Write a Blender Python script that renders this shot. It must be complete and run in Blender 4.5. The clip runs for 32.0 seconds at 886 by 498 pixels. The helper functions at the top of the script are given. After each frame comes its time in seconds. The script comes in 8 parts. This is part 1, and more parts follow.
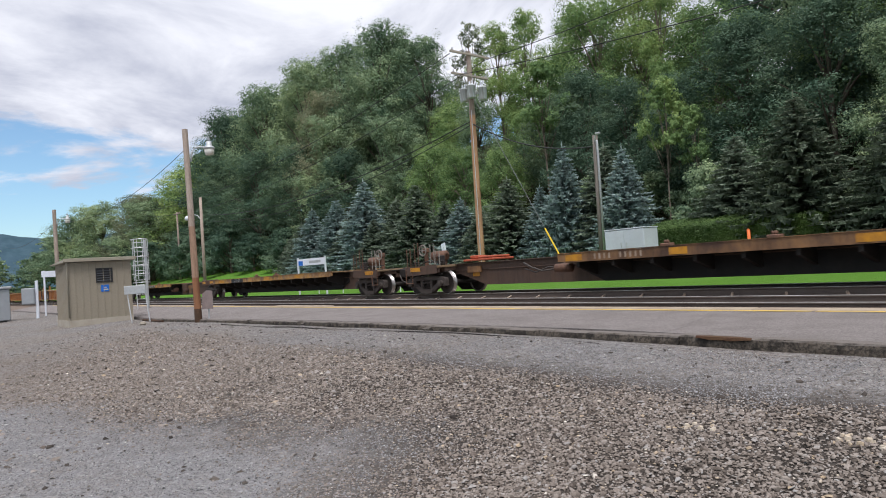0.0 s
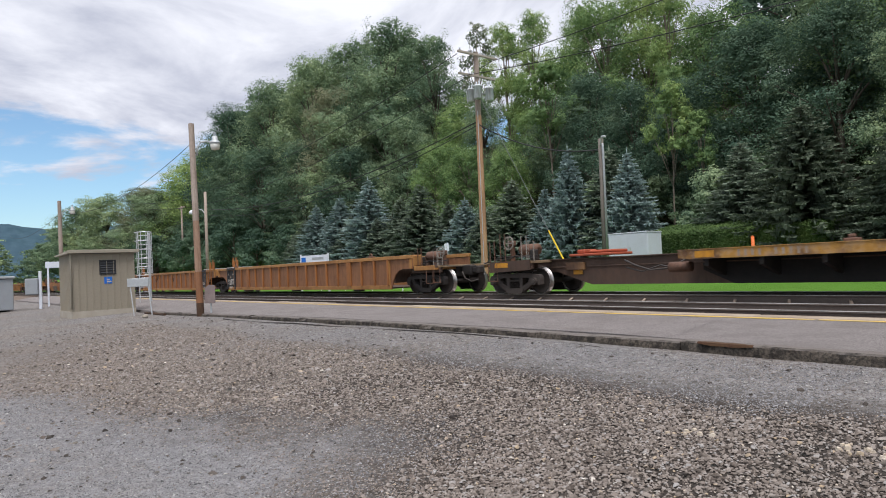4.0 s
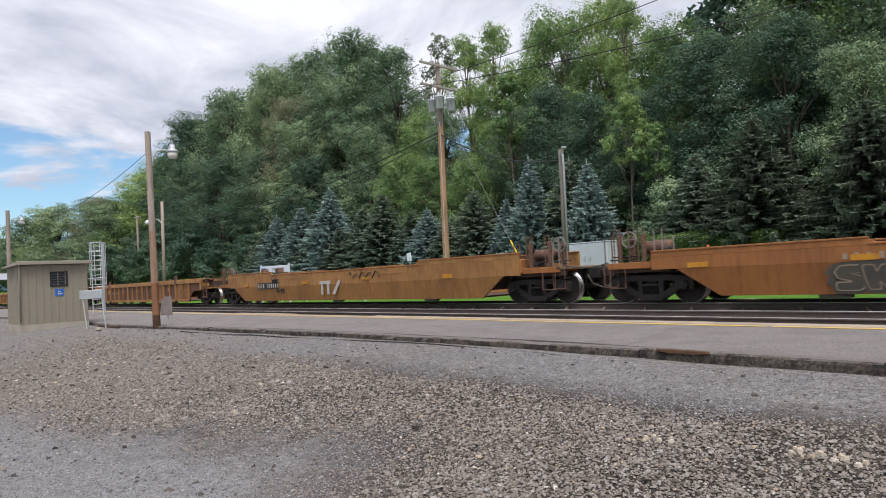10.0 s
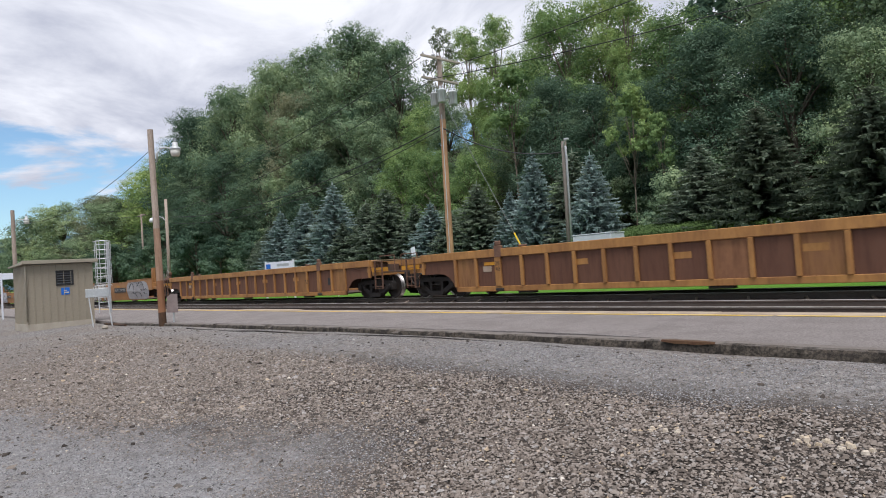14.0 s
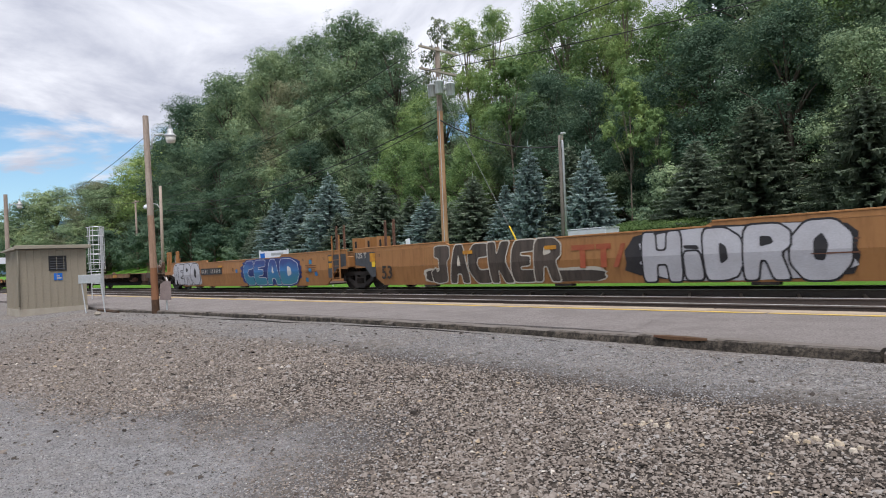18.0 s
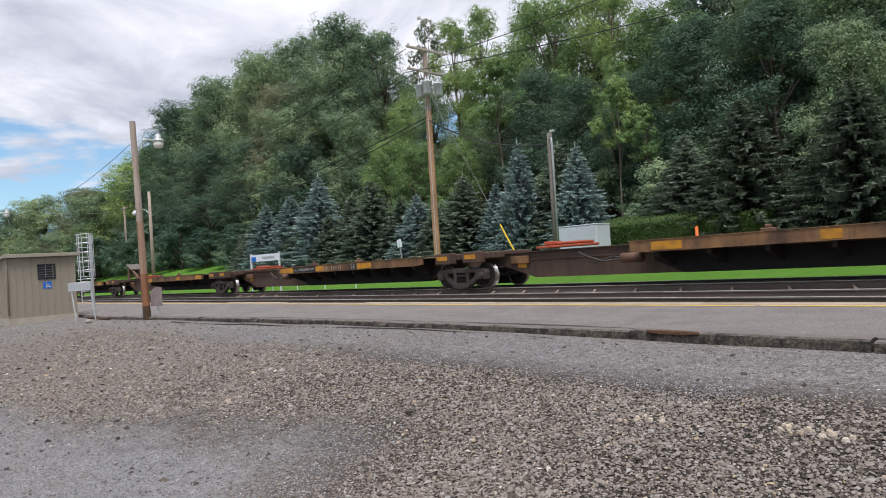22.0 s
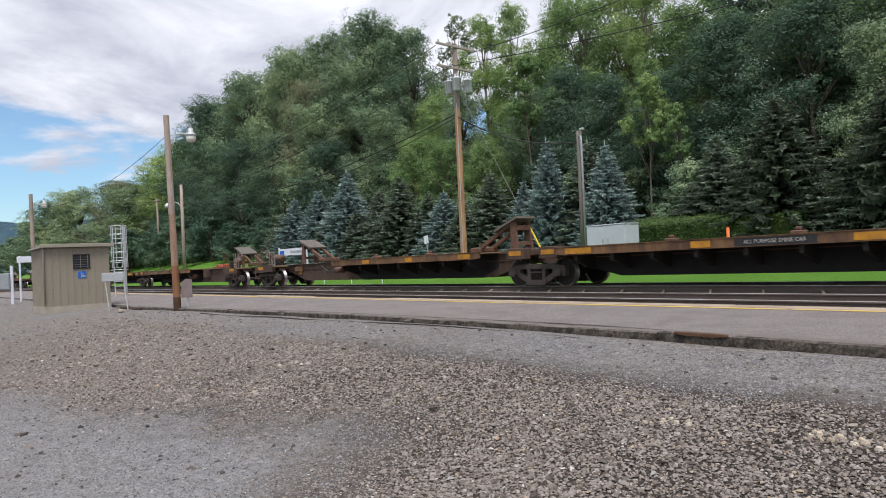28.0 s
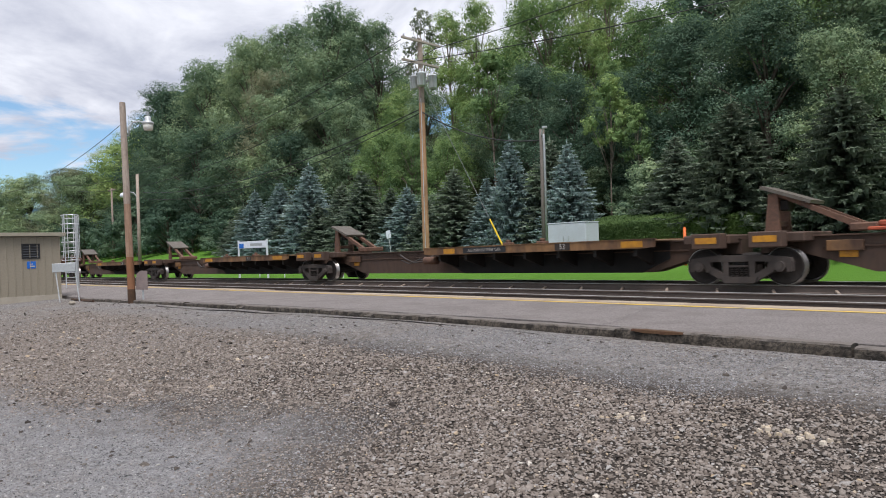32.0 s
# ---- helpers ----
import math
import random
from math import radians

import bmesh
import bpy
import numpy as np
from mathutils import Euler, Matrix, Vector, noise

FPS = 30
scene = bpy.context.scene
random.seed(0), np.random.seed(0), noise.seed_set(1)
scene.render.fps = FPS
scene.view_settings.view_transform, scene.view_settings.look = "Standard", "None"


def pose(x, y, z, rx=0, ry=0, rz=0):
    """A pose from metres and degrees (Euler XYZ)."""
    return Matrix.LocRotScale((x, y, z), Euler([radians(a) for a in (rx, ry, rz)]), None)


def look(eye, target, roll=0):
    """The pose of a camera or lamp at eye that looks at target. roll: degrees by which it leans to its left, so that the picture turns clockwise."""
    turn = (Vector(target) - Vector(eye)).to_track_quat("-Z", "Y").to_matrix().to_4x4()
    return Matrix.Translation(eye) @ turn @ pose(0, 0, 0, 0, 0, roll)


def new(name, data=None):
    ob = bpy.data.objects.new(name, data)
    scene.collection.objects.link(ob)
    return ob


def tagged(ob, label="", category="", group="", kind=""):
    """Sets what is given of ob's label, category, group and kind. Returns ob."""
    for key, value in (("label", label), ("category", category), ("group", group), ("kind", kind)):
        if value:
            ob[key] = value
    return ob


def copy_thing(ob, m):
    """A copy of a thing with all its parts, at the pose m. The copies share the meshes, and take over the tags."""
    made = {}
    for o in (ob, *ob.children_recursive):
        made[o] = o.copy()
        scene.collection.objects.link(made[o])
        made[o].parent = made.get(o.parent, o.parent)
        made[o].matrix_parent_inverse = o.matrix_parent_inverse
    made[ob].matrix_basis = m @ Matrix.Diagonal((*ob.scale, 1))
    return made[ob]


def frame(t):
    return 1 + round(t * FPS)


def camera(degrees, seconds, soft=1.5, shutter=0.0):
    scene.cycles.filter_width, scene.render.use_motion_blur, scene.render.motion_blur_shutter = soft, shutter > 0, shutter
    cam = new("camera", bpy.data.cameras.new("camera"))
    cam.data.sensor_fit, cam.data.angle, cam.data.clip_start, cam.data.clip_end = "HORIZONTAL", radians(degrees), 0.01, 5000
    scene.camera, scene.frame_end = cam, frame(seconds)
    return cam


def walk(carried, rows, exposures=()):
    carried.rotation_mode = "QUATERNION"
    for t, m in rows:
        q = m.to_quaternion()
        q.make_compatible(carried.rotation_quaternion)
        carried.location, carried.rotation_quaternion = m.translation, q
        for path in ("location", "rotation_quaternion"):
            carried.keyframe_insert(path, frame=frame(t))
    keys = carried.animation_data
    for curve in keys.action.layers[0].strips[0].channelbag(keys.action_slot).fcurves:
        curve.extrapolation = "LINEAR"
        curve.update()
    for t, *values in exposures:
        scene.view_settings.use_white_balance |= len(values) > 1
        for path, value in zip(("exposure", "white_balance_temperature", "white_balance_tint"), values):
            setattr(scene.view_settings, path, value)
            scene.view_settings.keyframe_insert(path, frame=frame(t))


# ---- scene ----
# World: x along the tracks (the train runs towards +x), y across them, z = 0 at the rail heads.
cam = camera(67.63, 32.0, soft=1.0, shutter=0.08)
EYE = Vector((0.0, 0.0, 0.98))


def aim(yaw, pitch, roll):
    a, b = radians(yaw), radians(pitch)
    return look(EYE, EYE + Vector((math.cos(a) * math.cos(b), math.sin(a) * math.cos(b), math.sin(b))), roll)


walk(cam, [(t, aim(a, b, c)) for t, a, b, c in (
    (0.0, 140.73, 1.58, -3.92), (0.5, 140.67, 1.60, -3.57), (1.0, 140.72, 1.60, -3.06), (1.5, 140.74, 1.61, -2.92), (2.0, 140.81, 1.60, -2.85), 
    (2.5, 140.86, 1.59, -2.71), (3.0, 140.97, 1.58, -2.75), (3.5, 140.96, 1.59, -2.58), (5.5, 141.17, 1.57, -2.75), (6.0, 141.11, 1.55, -2.73), 
    (6.5, 141.01, 1.56, -2.77), (7.0, 139.47, 1.83, -3.45), (7.5, 139.41, 2.01, -3.32), (8.0, 139.16, 2.04, -3.22), (8.5, 139.05, 2.09, -3.26), 
    (9.0, 138.66, 2.11, -3.09), (9.5, 138.25, 2.15, -2.75), (10.0, 137.71, 2.28, -2.89), (10.5, 138.03, 2.31, -2.98), (11.0, 138.45, 2.32, -2.66), 
    (11.5, 138.85, 2.28, -3.04), (12.0, 137.96, 2.12, -3.55), (12.5, 138.07, 1.95, -3.55), (13.0, 138.12, 1.87, -3.52), (13.5, 138.09, 1.80, -3.62), 
    (14.0, 138.08, 1.75, -3.67), (14.5, 138.09, 1.59, -3.76), (16.5, 137.63, 1.32, -3.17), (17.0, 137.63, 1.20, -2.93), (17.5, 137.66, 1.15, -2.74), 
    (18.0, 137.67, 1.04, -2.68), (18.5, 137.73, 1.00, -2.57), (19.0, 137.77, 0.99, -2.53), (19.5, 137.80, 0.97, -2.69), (20.0, 137.84, 0.92, -2.87), 
    (20.5, 137.86, 0.86, -2.78), (21.0, 137.89, 0.81, -2.57), (21.5, 137.70, 0.77, -2.59), (22.0, 136.94, 0.98, -3.92), (22.5, 137.01, 1.03, -4.14), 
    (23.0, 137.22, 1.13, -3.75), (23.5, 138.00, 1.31, -3.58), (24.0, 138.18, 1.28, -3.47), (24.5, 138.37, 1.17, -3.56), (25.0, 138.66, 1.10, -3.52), 
    (25.5, 139.06, 1.12, -3.70), (27.5, 139.20, 0.96, -3.03), (28.0, 139.25, 0.85, -2.90), (28.5, 138.98, 0.70, -2.98), (29.0, 138.88, 0.61, -2.79), 
    (29.5, 138.80, 0.61, -2.86), (30.0, 136.88, 0.55, -2.94), (30.5, 136.36, 0.45, -3.11), (31.0, 137.11, 0.54, -3.25), (31.5, 136.54, 0.29, -2.32), 
    (32.0, 136.00, 0.31, -2.06),
)])


# ---- light ----
SUN_AZ, SUN_EL = -38.0, 66.0          # degrees: azimuth from +x towards +y, height


def build_world():
    w = bpy.data.worlds.new("world")
    scene.world = w
    w.use_nodes = True
    nt = w.node_tree
    nt.nodes.clear()
    n = lambda kind: nt.nodes.new("ShaderNode" + kind)
    out, bg = n("OutputWorld"), n("Background")
    sky = n("TexSky")
    sky.sky_type, sky.sun_disc = "NISHITA", False
    sky.sun_elevation, sky.sun_rotation = radians(SUN_EL), radians(90 - SUN_AZ)
    sky.air_density, sky.dust_density, sky.ozone_density = 1.0, 0.6, 1.6
    co, sep = n("TexCoord"), n("SeparateXYZ")
    nt.links.new(co.outputs["Generated"], sep.inputs[0])
    # clouds lie on a flat layer overhead: the way divided by its height
    up = n("Math"); up.operation = "MAXIMUM"; up.inputs[1].default_value = 0.0
    nt.links.new(sep.outputs["Z"], up.inputs[0])
    lift = n("Math"); lift.operation = "ADD"; lift.inputs[1].default_value = 0.14
    nt.links.new(up.outputs[0], lift.inputs[0])
    flat = n("CombineXYZ")
    for i, axis in enumerate("XY"):
        d = n("Math"); d.operation = "DIVIDE"
        nt.links.new(sep.outputs[axis], d.inputs[0]); nt.links.new(lift.outputs[0], d.inputs[1])
        nt.links.new(d.outputs[0], flat.inputs[i])
    flat.inputs[2].default_value = CLOUD_SEED
    big, fine, shade = n("TexNoise"), n("TexNoise"), n("TexNoise")
    for tex, scale, detail, rough in ((big, 0.6, 6, 0.55), (fine, 2.3, 9, 0.60), (shade, 1.5, 9, 0.58)):
        tex.inputs["Scale"].default_value, tex.inputs["Detail"].default_value = scale, detail
        tex.inputs["Roughness"].default_value, tex.inputs["Distortion"].default_value = rough, 0.35
        nt.links.new(flat.outputs[0], tex.inputs["Vector"])
    mix = n("Math"); mix.operation = "MULTIPLY_ADD"; mix.inputs[1].default_value = 0.35
    nt.links.new(fine.outputs["Fac"], mix.inputs[0]); nt.links.new(big.outputs["Fac"], mix.inputs[2])
    # clearer sky low over the valley, closed cloud overhead
    rise = n("MapRange"); rise.inputs["From Min"].default_value, rise.inputs["From Max"].default_value = 0.05, 0.30
    rise.inputs["To Min"].default_value, rise.inputs["To Max"].default_value = -0.16, 0.20
    nt.links.new(sep.outputs["Z"], rise.inputs["Value"])
    amount = n("Math"); amount.operation = "ADD"
    nt.links.new(mix.outputs[0], amount.inputs[0]); nt.links.new(rise.outputs[0], amount.inputs[1])
    cover = n("MapRange"); cover.interpolation_type = "SMOOTHSTEP"
    cover.inputs["From Min"].default_value, cover.inputs["From Max"].default_value = 0.64, 0.73
    nt.links.new(amount.outputs[0], cover.inputs["Value"])
    ramp = n("ValToRGB")
    ramp.color_ramp.elements[0].position, ramp.color_ramp.elements[0].color = 0.40, (5.6, 5.9, 7.1, 1)
    ramp.color_ramp.elements[1].position, ramp.color_ramp.elements[1].color = 0.62, (9.9, 10.1, 11.0, 1)
    nt.links.new(shade.outputs["Fac"], ramp.inputs[0])
    blend = n("MixRGB")
    nt.links.new(cover.outputs[0], blend.inputs[0])
    tone = n("MixRGB"); tone.blend_type = "MULTIPLY"; tone.inputs[0].default_value = 1.0
    tone.inputs[2].default_value = (1.25, 1.45, 1.55, 1)
    nt.links.new(sky.outputs[0], tone.inputs[1])
    nt.links.new(tone.outputs[0], blend.inputs[1]); nt.links.new(ramp.outputs[0], blend.inputs[2])
    nt.links.new(blend.outputs[0], bg.inputs[0])
    bg.inputs[1].default_value = 0.10
    nt.links.new(bg.outputs[0], out.inputs[0])


CLOUD_SEED = 3.7
build_world()
sun = new("sun", bpy.data.lights.new("sun", "SUN"))
sun.data.energy, sun.data.angle, sun.data.color = 3.4, radians(26), (1.0, 0.965, 0.975)
sun.matrix_world = look((math.cos(radians(SUN_AZ)) * 60, math.sin(radians(SUN_AZ)) * 60, 60 * math.tan(radians(SUN_EL))), (0, 0, 0))
scene.view_settings.exposure = 0.0


# ---- mesh and material helpers ----
class MB:
    """A light mesh builder: boxes, prisms and tubes gathered into one mesh."""

    def __init__(self):
        self.v, self.f = [], []

    def add(self, verts, faces, m=None):
        o = len(self.v)
        self.v += [tuple(m @ Vector(p)) for p in verts] if m is not None else [tuple(p) for p in verts]
        self.f += [tuple(i + o for i in q) for q in faces]
        return self

    def box(self, x0, y0, z0, x1, y1, z1, c=0.0, m=None):
        lo = (min(x0, x1), min(y0, y1), min(z0, z1))
        hi = (max(x0, x1), max(y0, y1), max(z0, z1))
        if c <= 0:
            v = [(a, b, d) for a in (lo[0], hi[0]) for b in (lo[1], hi[1]) for d in (lo[2], hi[2])]
            return self.add(v, [(0, 1, 3, 2), (4, 6, 7, 5), (0, 4, 5, 1), (2, 3, 7, 6), (0, 2, 6, 4), (1, 5, 7, 3)], m)
        c = min(c, *(0.45 * (hi[i] - lo[i]) for i in range(3)))
        v, f, ix = [], [], {}
        for sx in (0, 1):
            for sy in (0, 1):
                for sz in (0, 1):
                    s = (sx, sy, sz)
                    for k in range(3):
                        p = [(hi[i] - c if s[i] else lo[i] + c) for i in range(3)]
                        p[k] = hi[k] if s[k] else lo[k]
                        ix[s, k] = len(v)
                        v.append(tuple(p))
        for k in range(3):
            a, b = (k + 1) % 3, (k + 2) % 3
            for s in (0, 1):
                q = []
                for u, w in ((0, 0), (1, 0), (1, 1), (0, 1)):
                    t = [0, 0, 0]; t[k], t[a], t[b] = s, u, w
                    q.append(ix[tuple(t), k])
                f.append(tuple(q if s else q[::-1]))
            for u in (0, 1):
                for w in (0, 1):
                    t0, t1 = [0, 0, 0], [0, 0, 0]
                    t0[a] = t1[a] = u; t0[b] = t1[b] = w; t0[k], t1[k] = 0, 1
                    q = [ix[tuple(t0), a], ix[tuple(t1), a], ix[tuple(t1), b], ix[tuple(t0), b]]
                    f.append(tuple(q if (u ^ w) else q[::-1]))
        for sx in (0, 1):
            for sy in (0, 1):
                for sz in (0, 1):
                    q = [ix[(sx, sy, sz), k] for k in range(3)]
                    f.append(tuple(q if (sx ^ sy ^ sz) else q[::-1]))
        return self.add(v, f, m)

    def prism(self, pts, y0, y1, m=None):
        """An outline of (x, z) points pushed from y0 to y1."""
        n = len(pts)
        v = [(x, y0, z) for x, z in pts] + [(x, y1, z) for x, z in pts]
        f = [tuple(range(n)), tuple(range(2 * n - 1, n - 1, -1))]
        f += [(i, n + i, n + (i + 1) % n, (i + 1) % n) for i in range(n)]
        return self.add(v, f, m)

    def tube(self, path, r, n=8, r1=None, cap=True):
        path = [Vector(p) for p in path]
        k = len(path)
        r1 = r if r1 is None else r1
        v, f = [], []
        for i, p in enumerate(path):
            d = (path[min(i + 1, k - 1)] - path[max(i - 1, 0)]).normalized()
            a = d.cross(Vector((0, 0, 1)) if abs(d.z) < 0.95 else Vector((1, 0, 0))).normalized()
            b = d.cross(a)
            rr = r + (r1 - r) * i / max(1, k - 1)
            for j in range(n):
                t = 2 * math.pi * j / n
                v.append(p + a * (rr * math.cos(t)) + b * (rr * math.sin(t)))
        for i in range(k - 1):
            for j in range(n):
                f.append((i * n + j, i * n + (j + 1) % n, (i + 1) * n + (j + 1) % n, (i + 1) * n + j))
        if cap:
            f += [tuple(range(n))[::-1], tuple(range((k - 1) * n, k * n))]
        return self.add(v, f)

    def lathe(self, profile, n, m=None):
        """A closed profile of (radius, y) turned about the y axis."""
        k = len(profile)
        v = [(r * math.cos(2 * math.pi * j / n), y, r * math.sin(2 * math.pi * j / n)) for j in range(n) for r, y in profile]
        f = [(j * k + i, ((j + 1) % n) * k + i, ((j + 1) % n) * k + (i + 1) % k, j * k + (i + 1) % k) for j in range(n) for i in range(k)]
        return self.add(v, f, m)

    def mesh(self, name, smooth=False):
        me = bpy.data.meshes.new(name)
        me.from_pydata(self.v, [], self.f)
        if smooth:
            me.polygons.foreach_set("use_smooth", [True] * len(me.polygons))
        return me


def part(name, mb, material, parent=None, label="", smooth=False, at=None):
    """Links a builder, or a finished mesh, as ONE mesh object."""
    me = mb.mesh(name, smooth) if isinstance(mb, MB) else mb
    if material is not None and not me.materials:
        me.materials.append(material)
    ob = new(name, me)
    ob.parent = parent
    if at is not None:
        ob.matrix_basis = at
    if label:
        ob["label"] = label
    return ob


def thing(name, m, label, category, group="", kind=""):
    ob = new(name)
    ob.empty_display_size = 0.2
    ob.matrix_basis = m
    return tagged(ob, label, category, group, kind)


def words(text, size, material, name, parent, m, label="", stretch=1.0, shear=0.0, weight=0.0):
    """Flat lettering in the built-in font, as a mesh. It reads along +x and stands up along +z, facing -y."""
    cu = bpy.data.curves.new(name, "FONT")
    cu.body, cu.size, cu.align_x, cu.align_y = text, size, "CENTER", "CENTER"
    cu.resolution_u, cu.shear, cu.offset, cu.extrude = 2, shear, weight, 0.0
    tmp = bpy.data.objects.new(name, cu)
    scene.collection.objects.link(tmp)
    me = bpy.data.meshes.new_from_object(tmp.evaluated_get(bpy.context.evaluated_depsgraph_get()))
    bpy.data.objects.remove(tmp)
    me.transform(m @ Matrix.Rotation(radians(90), 4, "X") @ Matrix.Diagonal((stretch, 1, 1, 1)))
    me.materials.clear()
    return part(name, me, material, parent, label)


def bars(rows, material, name, parent, m, label=""):
    """Writing that cannot be read: plain bars of (x, z, width, height), each a piece of its own."""
    made = {}
    for x, z, w, h in rows:
        key = (round(w, 3), round(h, 3))
        if key not in made:
            made[key] = MB().add([(-w / 2, 0, -h / 2), (w / 2, 0, -h / 2), (w / 2, 0, h / 2), (-w / 2, 0, h / 2)], [(0, 1, 2, 3)]).mesh(name)
        part(name, made[key], material, parent, label, at=m @ Matrix.Translation((x, 0, z)))


def mat(name, base, rough=0.7, metal=0.0, second=None, scale=4.0, amount=0.5, third=None, fine=40.0, fine_amount=0.25,
        bump=0.2, bump_scale=60.0, streak=0.0, rnd=0.08, spec=0.3, contrast=0.12, generated=False):
    """A worn surface: a base colour, a second colour in large patches (stretched down by streak), a third in fine specks, and relief."""
    m = bpy.data.materials.new(name)
    m.use_nodes = True
    nt = m.node_tree
    n = lambda kind: nt.nodes.new("ShaderNode" + kind)
    ln = nt.links.new
    bs = nt.nodes["Principled BSDF"]
    bs.inputs["Roughness"].default_value, bs.inputs["Metallic"].default_value = rough, metal
    bs.inputs["Specular IOR Level"].default_value = spec
    co, info = n("TexCoord"), n("ObjectInfo")
    mp = n("Mapping")
    mp.inputs["Scale"].default_value = (1, 1, 1.0 / (1.0 + streak * 6))
    ln(co.outputs["Object"], mp.inputs[0])
    shift = n("Math"); shift.operation = "MULTIPLY"; shift.inputs[1].default_value = 37.0
    ln(info.outputs["Random"], shift.inputs[0])
    put = n("CombineXYZ")
    for i in range(3):
        ln(shift.outputs[0], put.inputs[i])
    ln(put.outputs[0], mp.inputs["Location"])

    def tex(s, detail):
        t = n("TexNoise")
        t.inputs["Scale"].default_value, t.inputs["Detail"].default_value, t.inputs["Roughness"].default_value = s, detail, 0.62
        ln(mp.outputs[0], t.inputs["Vector"])
        return t.outputs["Fac"]

    def step(src, mid, width, top):
        r = n("MapRange")
        r.inputs["From Min"].default_value, r.inputs["From Max"].default_value = mid - width, mid + width
        r.inputs["To Max"].default_value = top
        ln(src, r.inputs["Value"])
        return r.outputs[0]

    col = n("RGB"); col.outputs[0].default_value = (*base, 1)
    cur = col.outputs[0]
    big, small = tex(scale, 6), tex(fine, 5)
    for colour, src, top in ((second, big, amount), (third, small, fine_amount)):
        if colour is None:
            continue
        mx = n("MixRGB"); mx.inputs[2].default_value = (*colour, 1)
        ln(step(src, 0.52, contrast, top), mx.inputs[0]); ln(cur, mx.inputs[1])
        cur = mx.outputs[0]
    if streak:
        m2 = n("Mapping"); m2.inputs["Scale"].default_value = (5.0, 5.0, 0.55)
        ln(co.outputs["Object"], m2.inputs[0]); ln(put.outputs[0], m2.inputs["Location"])
        tx = n("TexNoise"); tx.inputs["Scale"].default_value, tx.inputs["Detail"].default_value, tx.inputs["Roughness"].default_value = 1.6, 7, 0.68
        ln(m2.outputs[0], tx.inputs["Vector"])
        mx = n("MixRGB"); mx.blend_type = "MULTIPLY"; mx.inputs[2].default_value = (0.42, 0.37, 0.33, 1)
        ln(step(tx.outputs["Fac"], 0.56, 0.10, min(0.75, 0.35 + streak * 0.4)), mx.inputs[0]); ln(cur, mx.inputs[1])
        cur = mx.outputs[0]
    hv = n("HueSaturation")
    v1 = n("MapRange"); v1.inputs["To Min"].default_value, v1.inputs["To Max"].default_value = 1 - rnd, 1 + rnd
    ln(info.outputs["Random"], v1.inputs["Value"])
    v2 = n("MapRange"); v2.inputs["From Min"].default_value, v2.inputs["From Max"].default_value = 0.3, 0.7
    v2.inputs["To Min"].default_value, v2.inputs["To Max"].default_value = 0.86, 1.12
    ln(small, v2.inputs["Value"])
    mu = n("Math"); mu.operation = "MULTIPLY"
    ln(v1.outputs[0], mu.inputs[0]); ln(v2.outputs[0], mu.inputs[1])
    ln(mu.outputs[0], hv.inputs["Value"]); ln(cur, hv.inputs["Color"])
    ln(hv.outputs[0], bs.inputs["Base Color"])
    ro = n("MapRange"); ro.inputs["To Min"].default_value, ro.inputs["To Max"].default_value = max(0.05, rough - 0.12), min(1, rough + 0.12)
    ln(big, ro.inputs["Value"]); ln(ro.outputs[0], bs.inputs["Roughness"])
    if bump:
        b = n("Bump"); b.inputs["Strength"].default_value, b.inputs["Distance"].default_value = bump, 0.02
        ln(tex(bump_scale, 4), b.inputs["Height"]); ln(b.outputs[0], bs.inputs["Normal"])
    return m


